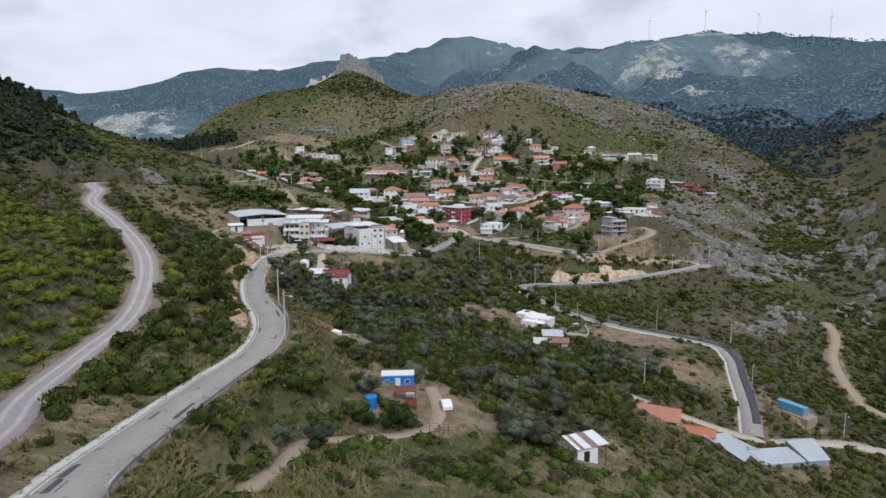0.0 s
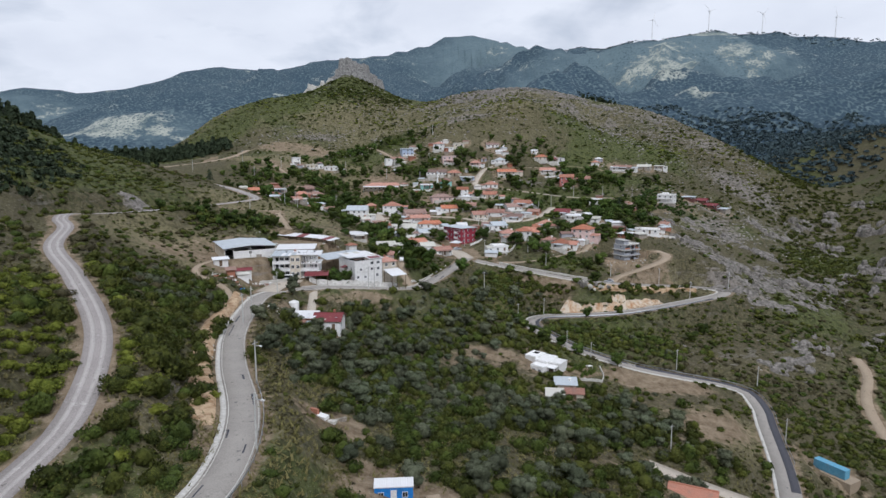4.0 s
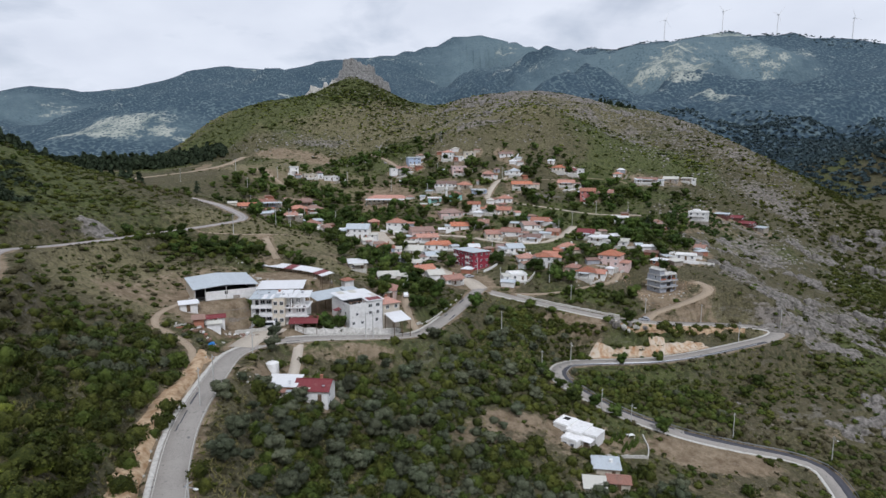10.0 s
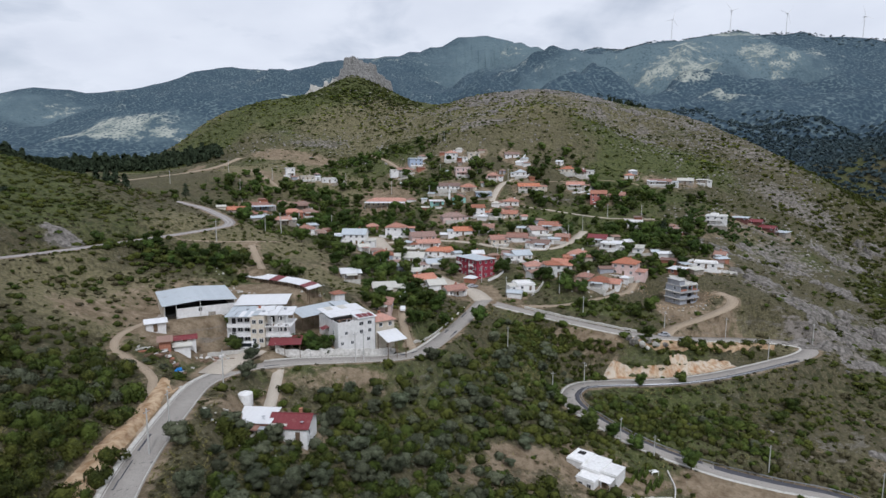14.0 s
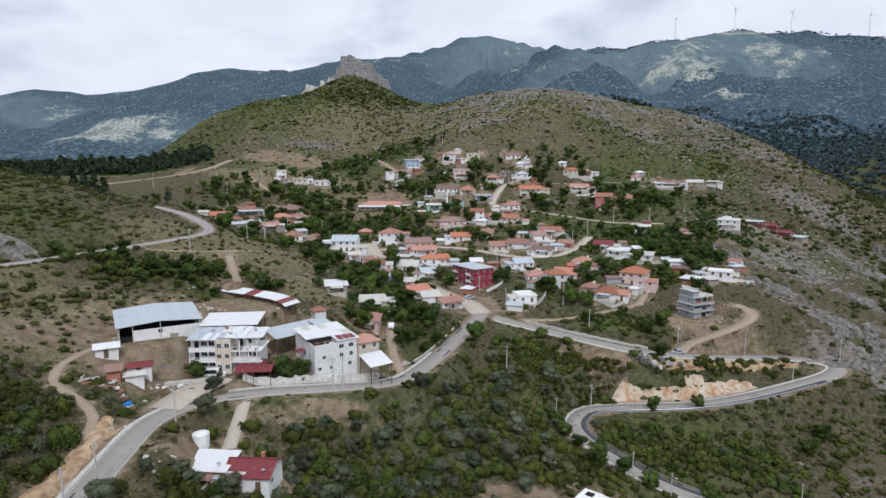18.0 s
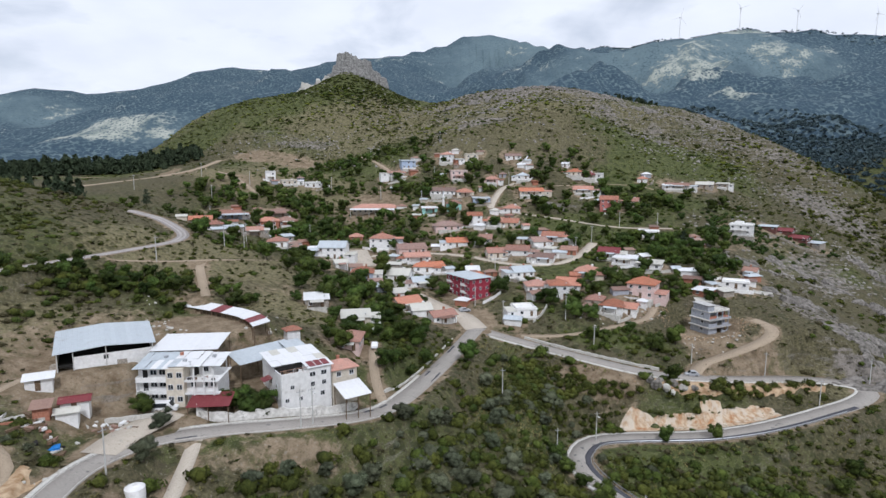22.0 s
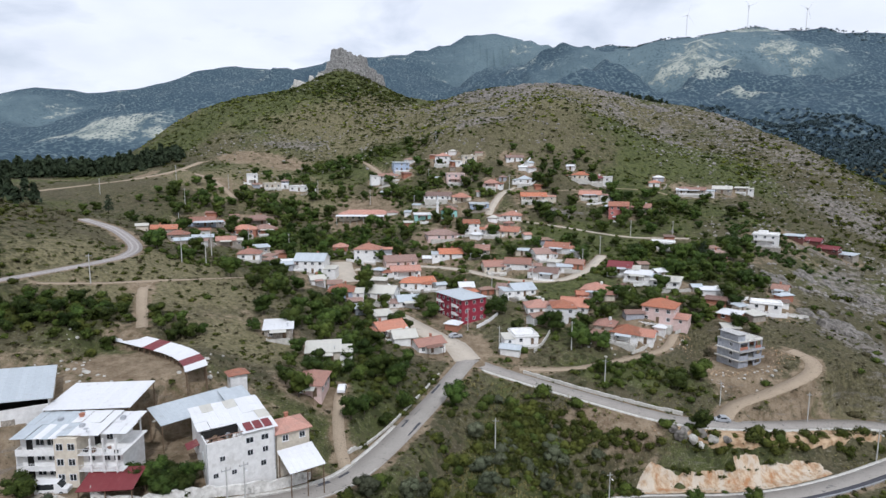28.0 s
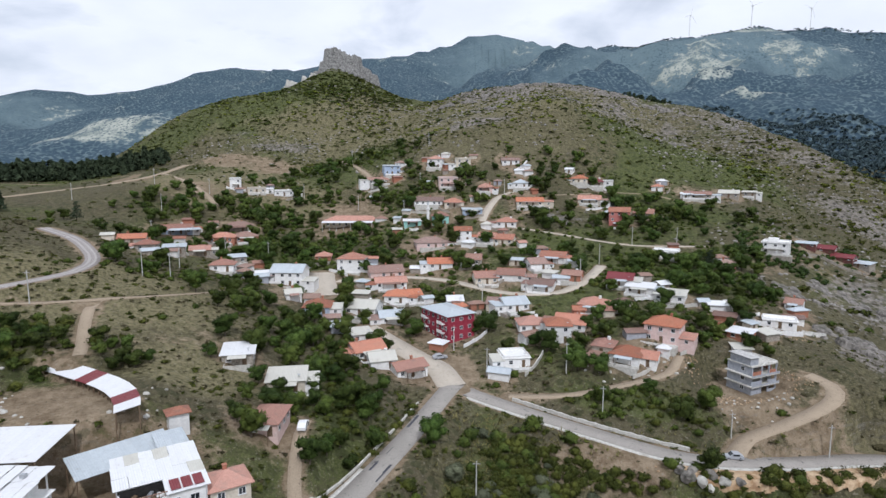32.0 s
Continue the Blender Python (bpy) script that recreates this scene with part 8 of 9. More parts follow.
def sow(spots, spacing, x0, x1, y0, y1, low, high, flat=(0.8, 1.1), patch=18.0, bias=0.0, seed=1, margin=1.0, bare_over=1.0):
    """Places for plants where the drifts are dense."""
    gx, gy = np.meshgrid(np.arange(x0, x1, spacing), np.arange(y0, y1, spacing))
    x = (gx + rng.uniform(-0.5, 0.5, gx.shape) * spacing).ravel()
    y = (gy + rng.uniform(-0.5, 0.5, gy.shape) * spacing).ravel()
    dense = drift(x, y, spots) + bias
    gap = fractal(x, y, patch, 3, 40 + seed)
    keep = (rng.uniform(0, 1, x.shape) < np.clip(dense * 1.3 - 0.9 * np.clip(0.55 - gap, 0, 1) * 2.2, 0, 1)) & clear_of_works(x, y, margin)
    keep &= rng.uniform(0, 1, x.shape) > 1.15 * bare_over * np.maximum(drift(x, y, EARTH), drift(x, y, EARTH_MORE)) - 0.12
    x, y = x[keep], y[keep]
    z = ground_height(x, y)
    size = rng.uniform(low, high, len(x)) * (0.75 + 0.5 * fractal(x, y, 30, 2, 60 + seed))
    return np.stack([x, y, z - 0.12 * size, size, size * rng.uniform(*flat, len(x)), rng.uniform(0, 6.28, len(x))], 1)


FINE = [bush_template(s, 300, 0.098, 1) for s in (1, 2, 3, 4, 5)]
MEDIUM = [bush_template(s, 68, 0.19, 1, 0, 0.9) for s in (11, 12, 13, 14)]
COARSE = [bush_template(s, 56, 0.30, 0) for s in (21, 22, 23)]
TUFT = [bush_template(s, 12, 0.5, 0) for s in (26, 27, 28)]
near, mid_y = 210, 330
KINDS = [(0.48, "evergreen", "bush", "dense dark green evergreen scrub"), (0.38, "leafy", "leaf", "fresh green leafy scrub"), (0.14, "silvery", "olive", "grey-green wild olive scrub")]
scatter_mixed("maquis", sow(MAQUIS, 2.7, -90, 80, 55, near, 0.9, 3.4, (0.9, 1.35), 14, 0, 1), FINE, KINDS, 26, 301)
scatter_mixed("valley_scrub", sow(MAQUIS, 2.8, -120, 90, near, mid_y, 0.8, 3.2, (0.75, 1.2), 14, 0, 2), MEDIUM, KINDS, 26, 302)
scatter_mixed("slope_scrub", sow(SCRUB, 2.6, -220, 290, 40, 420, 0.5, 2.4, (0.6, 1.0), 24, 0.03, 3, 0.8), MEDIUM, [(0.55, "dark", "bush", "scattered dark green bushes on dry slopes"), (0.25, "leafy", "leaf", "scattered fresh green bushes on dry slopes"), (0.2, "dry", "heather", "scattered brown dry bushes")], 34, 303)
scatter("young_oaks", sow([(-64, 92, 34, 16, 70, 1.0), (-92, 118, 30, 24, 60, 0.9), (-60, 60, 20, 14, 60, 0.9), (-75, 75, 20, 20, 60, 0.8)], 2.4, -140, -40, 45, 160, 1.2, 2.7, (0.7, 1.0), 12, 0, 4), FINE, MAT["bright_bush"], "light green young oak scrub", "bushes")
scatter("village_shrubs", sow(GROVES, 3.1, -150, 190, 300, 560, 0.9, 2.2, (0.8, 1.2), 20, 0.07, 5, 0.6), MEDIUM, MAT["leaf"], "green garden shrubs between the houses", "bushes")
scatter("hill_scrub", sow(HEIGHTS, 3.6, -290, 330, 430, 800, 1.0, 2.8, (0.45, 0.75), 26, 0.04, 6), COARSE, MAT["bush"], "low scrub scattered over the stony hill", "bushes")
scatter("hill_bushes", sow([(-190, 680, 90, 60, 10, 0.27), (-60, 650, 90, 60, 0, 0.42), (60, 590, 120, 50, 0, 0.35), (190, 560, 100, 50, -25, 0.3)], 4.8, -300, 330, 500, 760, 1.0, 2.4, (0.6, 0.9), 18, 0.0, 33), COARSE, MAT["bright_bush"], "rounded light green bushes on the grassy hill", "bushes")
scatter("hill_thickets", sow([(-100, 690, 70, 34, 0, 0.75), (-60, 600, 60, 14, 5, 0.5), (-40, 560, 40, 8, 0, 0.6), (90, 560, 40, 8, -10, 0.4), (-150, 620, 30, 14, 0, 0.5), (180, 540, 40, 10, -30, 0.4)], 3.4, -230, 260, 530, 760, 2.0, 4.2, (0.3, 0.5), 16, -0.2, 28), COARSE, MAT["leaf"], "low green thickets on the hill", "bushes")
scatter("saddle_scrub", sow([(-100, 330, 120, 90, 30, 0.36), (100, 450, 100, 60, 0, 0.25), (0, 470, 160, 120, 0, 0.22), (0, 600, 260, 120, 0, 0.24), (150, 560, 150, 90, 0, 0.22)], 3.2, -240, 300, 250, 720, 0.5, 1.5, (0.5, 0.9), 20, 0.0, 7), COARSE, MAT["bush"], "low bushes scattered over dry grass", "bushes")
scatter("dry_tussocks", sow([(0, 120, 160, 110, 0, 0.6), (0, 300, 200, 120, 0, 0.45)], 2.1, -150, 210, 104, 420, 0.3, 0.85, (0.45, 0.8), 10, 0.02, 8, 0.3), TUFT, MAT["heather"], "dry brown tussocks and thorny cushions", "scrub")
scatter("thorn_cushions", sow([(0, 120, 170, 110, 0, 0.55), (-40, 300, 200, 120, 0, 0.4)], 2.8, -200, 260, 104, 720, 0.35, 1.0, (0.5, 0.8), 9, 0.02, 19, 0.3), TUFT, MAT["bush"], "low dark green thorn cushions", "scrub")
GRASS = []
for s in (31, 32, 33):
    r = np.random.default_rng(s)
    tips, foot = r.normal(size=(9, 2)) * 0.55, r.normal(size=(9, 2)) * 0.3
    side = np.stack([-tips[:, 1], tips[:, 0]], 1) * 0.2
    blades = np.stack([np.c_[foot + side, np.zeros(9)], np.c_[foot - side, np.zeros(9)], np.c_[foot + tips, r.uniform(0.5, 1.1, 9)]], 1).reshape(-1, 3)
    GRASS.append((blades, np.arange(27).reshape(-1, 3)))
scatter("grass_tufts", sow([(0, 110, 120, 80, 0, 0.9), (-10, 68, 60, 30, 0, 1.4), (-40, 80, 12, 50, 15, 1.0), (60, 220, 80, 40, 0, 0.4)], 1.05, -120, 150, 36, 240, 0.35, 1.0, (0.45, 0.85), 7, 0.0, 20, 0.2), GRASS, MAT["grass"], "tufts of dry and green hillside grass", "grass")
scatter("roadside_shrubs", sow([(-16, 64, 22, 9, 75, 0.7), (-34, 96, 26, 5, 104, 0.8), (-44, 66, 16, 4, 75, 0.7), (8, 82, 16, 8, 20, 0.5), (45, 92, 36, 16, 10, 0.4)], 3.4, -70, 90, 45, 140, 1.3, 2.6, (0.8, 1.05), 9, 0.0, 27, 1.2), FINE, MAT["tree_leaf"], "rounded dark green roadside shrubs", "bushes")
scatter("round_shrubs", sow([(-22, 62, 3, 2.6, 0, 1.6), (-18, 79, 4, 3, 0, 1.3), (-23, 55, 2, 4, 0, 1.0), (12, 105, 5, 4, 0, 1.2), (-12, 103, 7, 5, 0, 0.9), (-7, 91, 9, 4, 15, 0.9), (6, 74, 10, 3, 25, 0.9), (19, 95, 8, 5, 0, 0.7), (-44, 70, 4, 14, 10, 0.8), (-38, 50, 3, 10, 10, 0.5)], 2.6, -60, 40, 44, 115, 1.2, 2.2, (0.95, 1.2), 6, 0.0, 42, 0.9, 0.0), FINE, MAT["leaf"], "rounded green shrubs on the dry slope beside the road", "bushes")
scatter("bank_grass", sow([(-22, 56, 8, 22, 5, 1.4), (-30, 84, 5, 22, 8, 1.2)], 0.9, -40, -8, 34, 110, 0.5, 1.2, (0.5, 0.9), 9, 0.35, 34, 0.2, 0.0), GRASS, MAT["grass"], "rough grass on the bank beside the road", "grass")
scatter("bank_scrub", sow([(-22, 56, 8, 20, 5, 0.8), (-42, 72, 5, 30, 14, 0.6)], 2.4, -50, -8, 34, 100, 0.5, 1.4, (0.6, 0.9), 8, 0.1, 35, 0.4, 0.0), MEDIUM, MAT["leaf"], "low green scrub on the bank beside the road", "bushes")
scatter("gully_thicket", sow([(27, 277, 9, 12, -20, 1.3), (38, 281, 9, 6, -10, 1.1), (44, 274, 6, 5, 0, 1.1), (69, 280.2, 11, 1.6, 2, 1.3), (50, 281, 5, 3, 0, 1.0), (88, 285, 14, 2.0, 12, 0.7), (107, 289, 8, 2.5, 10, 0.8)], 1.7, 10, 120, 258, 300, 1.0, 2.2, (0.9, 1.25), 9, 0.0, 38, 0.6, 0.0), FINE, MAT["bush"], "dense dark green thicket on the slope below the junction", "bushes")
scatter("slope_thicket", sow([(-6, 214, 26, 13, 10, 0.6), (24, 236, 24, 12, -20, 0.65), (62, 249, 26, 7, -5, 0.6), (30, 205, 26, 12, 0, 0.45)], 2.8, -45, 95, 192, 262, 1.2, 2.6, (0.9, 1.25), 12, 0.05, 43, 1.0), MEDIUM, MAT["bush"], "dark green thicket on the slope between the roads", "bushes")
scatter("strip_grass", sow([(16, 275, 4.5, 20, -12, 1.3), (20, 256, 8, 8, 0, 0.8), (100, 291, 10, 3, 15, 0.9)], 0.9, 5, 115, 245, 300, 0.4, 1.0, (0.5, 0.9), 9, 0.3, 39, 0.3, 0.0), GRASS, MAT["grass"], "rough green grass on the slope below the junction", "grass")
scatter("terrace_shrubs", sow([(150, 420, 7, 1.6, -33, 1.0), (197, 447, 8, 4, -45, 0.9)], 2.4, 138, 200, 412, 452, 1.2, 2.0, (0.9, 1.2), 9, 0.4, 40, 0.2, 0.0), MEDIUM, MAT["tree_leaf"], "dark shrubs along the terrace of the white house", "bushes")
scatter("upper_wood", sow([(-178, 235, 30, 55, 0, 1.0), (-160, 175, 28, 40, 0, 0.9), (-150, 130, 24, 40, 0, 0.7)], 3.5, -260, -110, 60, 330, 1.5, 3.4, (0.8, 1.2), 30, 0.0, 23), COARSE, MAT["pine"], "dark evergreen wood on the upper slope", "woods")
scatter("gorge_scrub", sow([(175, 215, 90, 26, 60, 0.8), (240, 380, 110, 34, 58, 0.7), (320, 540, 120, 60, 58, 0.6), (390, 420, 130, 160, 0, 0.34)], 4.4, 80, 540, 80, 700, 1.4, 3.0, (0.7, 1.1), 22, 0.05, 9), COARSE, MAT["bush"], "dark scrub filling the gorge", "bushes")


# ---------------------------------------------------------------- trees
def tree_kind(name, material, seed, tall, spread, count, leaf, label, trunk=0.3, squash=0.8):
    """One tree: a tapered trunk with limbs, and a crown of leaf clumps in several lobes."""
    r = np.random.default_rng(seed)
    ob = thing(name, pose(0, -400, 0), label, "tree", name.replace("_", " ") + "s")
    s = Shape()
    s.tube(0, 0, -0.8, tall * trunk, 0.055 * tall * 0.55, 0.035 * tall * 0.6, 8)
    lobes = [(0, 0, tall * 0.62, spread * 0.66), (0, 0, tall * 0.36, spread * 0.6)]
    for k in range(9):
        a, out, up = k * 0.78 + r.uniform(0, 0.5), spread * r.uniform(0.35, 0.72), tall * r.uniform(0.28, 0.82)
        tip = (math.cos(a) * out, math.sin(a) * out, up)
        start = (0, 0, tall * trunk * 0.85)
        w = 0.02 * tall * 0.6
        v = [(start[0] - w, start[1], start[2]), (start[0] + w, start[1], start[2]), (start[0], start[1] + w, start[2] + w), (*tip,)]
        s.add(v, [(0, 1, 3), (1, 2, 3), (2, 0, 3)])
        lobes.append((tip[0], tip[1], tip[2], spread * r.uniform(0.3, 0.46)))
    part("trunk", s, ob, MAT["bark"])
    v, t = join(core(lobes, 0, squash, seed, 0.82), leaf_cloud(count, leaf, lobes, squash, seed, -0.2))
    part("crown", big_mesh("crown", v, t, MAT[material]), ob)
    return ob


def pine_kind(name, seed, tall, spread, count, leaf, label):
    r = np.random.default_rng(seed)
    ob = thing(name, pose(0, -420, 0), label, "tree", "pines")
    s = Shape().tube(0, 0, -0.8, tall * 0.9, 0.022 * tall, 0.006 * tall, 8)
    part("trunk", s, ob, MAT["bark"])
    lobes = [(r.uniform(-0.2, 0.2) * spread, r.uniform(-0.2, 0.2) * spread, tall * (0.2 + 0.1 * k), spread * (1.0 - 0.105 * k)) for k in range(8)]
    v, t = leaf_cloud(count, leaf, lobes, 0.42, seed)
    part("crown", big_mesh("crown", v, t, MAT["pine"]), ob)
    return ob


OLIVES = [tree_kind("olive_tree", "olive", s, 4.3, 2.4, 900, 0.15, "grey-green olive tree with a rounded crown") for s in (31, 32, 33)]
BROADS = [tree_kind(name, "tree_leaf", s, 5.8, 3.0, 900, 0.22, "dark green broadleaf tree with a dense crown") for name, s in (("broadleaf_tree", 41), ("broadleaf_tree", 42), ("shade_tree", 43))]
PINES = [pine_kind("pine_tree", s, 9.0, 2.4, 900, 0.3, "dark green pine tree") for s in (51, 52)]


def plant(kinds, places, low=0.6, high=1.35):
    for x, y in places:
        here = np.array([x]), np.array([y])
        if any(polyline_near(here[0], here[1] + back, line.tolist())[0][0] < 5.5 for line in (STREET_MID, STREET_EAST, STREET_HILL, SQUARE) for back in (4.5, 10.0)):
            continue
        kind = dice.choice(kinds)
        k = dice.uniform(low, high)
        copy_thing(kind, pose(x, y, ground_at(x, y) - 0.15, 0, 0, dice.uniform(0, 360)) @ Matrix.Diagonal((k, k, k * dice.uniform(0.85, 1.1), 1)))


def spread_out(spots, count, apart, x0, x1, y0, y1, seed, margin=1.2):
    r = np.random.default_rng(seed)
    x, y = r.uniform(x0, x1, count * 40), r.uniform(y0, y1, count * 40)
    keep = (r.uniform(0, 1, x.shape) < drift(x, y, spots)) & clear_of_works(x, y, margin)
    out = []
    for p in zip(x[keep], y[keep]):
        if all((p[0] - q[0]) ** 2 + (p[1] - q[1]) ** 2 > apart * apart for q in out):
            out.append(p)
            if len(out) >= count:
                break
    return out


plant(OLIVES, spread_out([(-36, 172, 30, 14, 105, 1.0), (-14, 200, 40, 22, 60, 0.7), (38, 170, 36, 24, 20, 0.6), (10, 240, 30, 18, 60, 0.5), (10, 110, 24, 14, 20, 0.4)], 150, 4.2, -60, 90, 80, 290, 71))
plant(OLIVES, [(-15.6, 70.5), (-21, 71.5), (13.5, 93.5), (10.5, 90.5), (-12.4, 95.5), (-52.5, 221.5), (-46, 190), (-38, 192.2), (68, 188), (40, 186)], 0.85, 1.15)
plant(BROADS, spread_out(GROVES + [(-14, 285, 16, 20, 0, 0.95), (-28, 305, 18, 14, 0, 0.8)], 470, 4.1, -160, 190, 262, 560, 72))
plant(BROADS, spread_out([(-86, 276, 30, 6, 14, 1.3)], 46, 2.6, -125, -55, 262, 292, 75), 0.5, 0.85)
plant(OLIVES, [(12.5, 95.5), (16.5, 97.5), (11.5, 90.8), (15.5, 92.5)], 1.2, 1.5)
plant(BROADS, [(-62.4, 237.4), (-60.8, 236.8)], 1.1, 1.25)
plant(BROADS, [(-42.8, 232.6), (-41, 233.6), (-38.6, 234), (-36.5, 235.6), (-44.5, 232.2), (31, 250), (33.5, 244.5), (38, 240.5), (43.5, 236.5), (49, 232.8), (29.5, 256), (36, 236), (62, 227.5), (-6.8, 86.5), (-12.5, 84.5), (-19, 83), (-56.5, 239.5), (-58.5, 226.5), (-39, 231.5), (-36, 233), (60.5, 268), (67, 283), (74, 268.5), (107, 262), (100, 255), (-163, 407), (-159, 410), (96, 331), (100, 328), (33, 352), (52, 343), (27, 335)], 0.7, 1.0)
for old in OLIVES + BROADS + PINES:
    old.matrix_basis = pose(*{0: (-20, 176), 1: (4, 196), 2: (-30, 150), 3: (-18, 300), 4: (-30, 318), 5: (84, 396), 6: (-150, 405), 7: (110, 398)}[(OLIVES + BROADS + PINES).index(old)], 0) @ pose(0, 0, ground_at(*{0: (-20, 176), 1: (4, 196), 2: (-30, 150), 3: (-18, 300), 4: (-30, 318), 5: (84, 396), 6: (-150, 405), 7: (110, 398)}[(OLIVES + BROADS + PINES).index(old)]))
PINE_TEMPLATES = []
for s in (61, 62, 63):
    lobes = [(0, 0, 0.22 + 0.1 * k, 0.27 - 0.028 * k) for k in range(8)]
    PINE_TEMPLATES.append(leaf_cloud(120, 0.12, lobes, 0.5, s))
wood = sow([(-270, 560, 56, 26, 2, 1.3), (-218, 570, 20, 18, 20, 1.3), (-340, 556, 40, 26, 0, 1.3)], 3.9, -420, -165, 480, 640, 7, 13, (0.85, 1.2), 60, 0.0, 14)
scatter("pine_wood", wood, PINE_TEMPLATES, MAT["pine"], "dark plantation of close-set pines", "woods")
back = sow([(172, 712, 20, 8, -8, 1.5), (-240, 370, 60, 40, 40, 0.8), (-220, 300, 50, 30, 60, 0.6)], 5.0, -330, 260, 240, 790, 6, 10, (0.9, 1.2), 60, 0.0, 15)
scatter("hill_pines", back, PINE_TEMPLATES, MAT["pine"], "dark pines on the far side of the hill", "woods")
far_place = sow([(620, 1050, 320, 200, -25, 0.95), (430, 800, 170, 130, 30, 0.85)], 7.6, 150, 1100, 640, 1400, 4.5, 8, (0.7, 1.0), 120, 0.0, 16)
scatter("far_woods", far_place, [leaf_cloud(18, 0.34, [(0, 0, 0.4, 0.45)], 0.9, s) for s in (81, 82, 83)], MAT["hazed_wood"], "dark woods on distant mountain slopes", "woods")


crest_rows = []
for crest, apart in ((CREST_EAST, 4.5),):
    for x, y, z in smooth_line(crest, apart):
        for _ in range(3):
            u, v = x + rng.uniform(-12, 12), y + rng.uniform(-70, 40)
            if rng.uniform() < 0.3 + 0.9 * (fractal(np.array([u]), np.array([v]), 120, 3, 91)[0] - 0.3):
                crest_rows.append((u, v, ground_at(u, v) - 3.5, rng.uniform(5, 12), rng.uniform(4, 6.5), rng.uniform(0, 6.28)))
scatter("crest_woods", np.array(crest_rows), [leaf_cloud(18, 0.34, [(0, 0, 0.4, 0.45)], 0.9, s) for s in (84, 85)], MAT["hazed_wood"], "trees along the distant mountain crest", "woods")


# ---------------------------------------------------------------- rocks
def summit_crag(name, x, y, base, blocks, half, seed, material, label, step=0.7, floor=-26.0):
    """Sheer-sided rock: broken blocks of rock standing close together, each with its own flat or leaning top."""
    u, v = np.meshgrid(np.arange(-half[0], half[0] + step, step), np.arange(-half[1], half[1] + step, step))
    m, n = u.shape
    uu, vv = u.ravel(), v.ravel()
    wx, wy = uu + 7 * (fractal(uu, vv, 9, 4, seed) - 0.5), vv + 7 * (fractal(uu, vv, 9, 4, seed + 5) - 0.5)
    h = np.full(uu.shape, floor)
    for cx, cy, rx, ry, top, lean in blocks:
        r = (np.abs((wx - cx) / rx) ** 2.6 + np.abs((wy - cy) / ry) ** 2.6) ** (1 / 2.6)
        side = np.clip((1.28 - r) / 0.5, -1, 1)
        h = np.maximum(h, floor + (top - floor + lean * (uu - cx)) * np.clip(side, 0, 1) ** (0.42 if base is None else 0.62))
    rough = (fractal(uu, vv, 3.4, 4, seed + 2) - 0.5) * 4.0 + (np.abs(fractal(uu * 1.6, vv * 0.8, 5, 3, seed + 3) - 0.5) * -4)
    h = h + rough * (np.clip((h + 12) / 9, 0, 1) if base is not None else 0.42 * np.clip((h - floor) / 1.6, 0, 1))
    if base is None:
        base = 0
        h = h + ground_height(uu + x, vv + y)
    i = (np.arange(m - 1)[:, None] * n + np.arange(n - 1)[None]).ravel()
    me = bpy.data.meshes.new(name)
    me.from_pydata(np.stack([uu, vv, h], 1).tolist(), [], np.stack([i, i + 1, i + n + 1, i + n], 1).tolist())
    me.materials.append(material)
    ob = tagged(new(name, me), label, "rock")
    ob.matrix_basis = pose(x, y, base)
    return ob


summit_crag("castle_rock", -106, 746, 207, [(-9, 0, 9, 8, 25, 0.1), (-3, 1, 8, 7, 23, -0.25), (-16, 0, 6, 7, 14, 0.6), (4, 0, 8, 7, 19, -0.2), (10, 1, 6, 6, 17, 0.2), (14, 1, 5, 6, 18, -0.3), (21, 2, 6, 5, 8, -0.5), (-22, -2, 6, 6, 5, 0.4), (2, -8, 20, 6, 5, -0.1), (28, 2, 7, 5, 2, -0.4)], (44, 22), 3, MAT["castle"], "sheer grey crag crowning the hill")
summit_crag("pale_crag", -146, 742, 190, [(-14, 0, 5, 5, 6, 0.5), (-8, 0, 5, 5, 11, -0.3), (-1, 0, 5, 5, 10, 0.4), (4, 1, 4, 5, 16, -0.2), (10, 1, 5, 5, 15, 0.5), (16, 1, 5, 5, 17, -0.4)], (28, 14), 8, MAT["pale_crag"], "pale limestone crag on the hill's shoulder")


def outcrop(x, y, long, wide, turn, tall, seed):
    """A low ledge of grey rock breaking through the slope, in blocks that follow the ground."""
    r = random.Random(seed)
    c, s = math.cos(radians(turn)), math.sin(radians(turn))
    blocks = []
    for _ in range(int(4 + long * 0.45)):
        u, v = r.uniform(-long, long), r.uniform(-wide, wide)
        k = r.uniform(0.5, 1.0) * (1 - 0.5 * abs(u) / long)
        blocks.append((u * c - v * s, u * s + v * c, r.uniform(1.3, 3.6), r.uniform(1.0, 2.6), tall * k, r.uniform(-0.15, 0.15)))
    reach = long + 5
    summit_crag("rock_outcrop", x, y, None, blocks, (reach * abs(c) + (wide + 5) * abs(s), reach * abs(s) + (wide + 5) * abs(c)), seed, MAT["crag"], "rough grey rock outcrop on the stony slope", 0.75, -1.2)


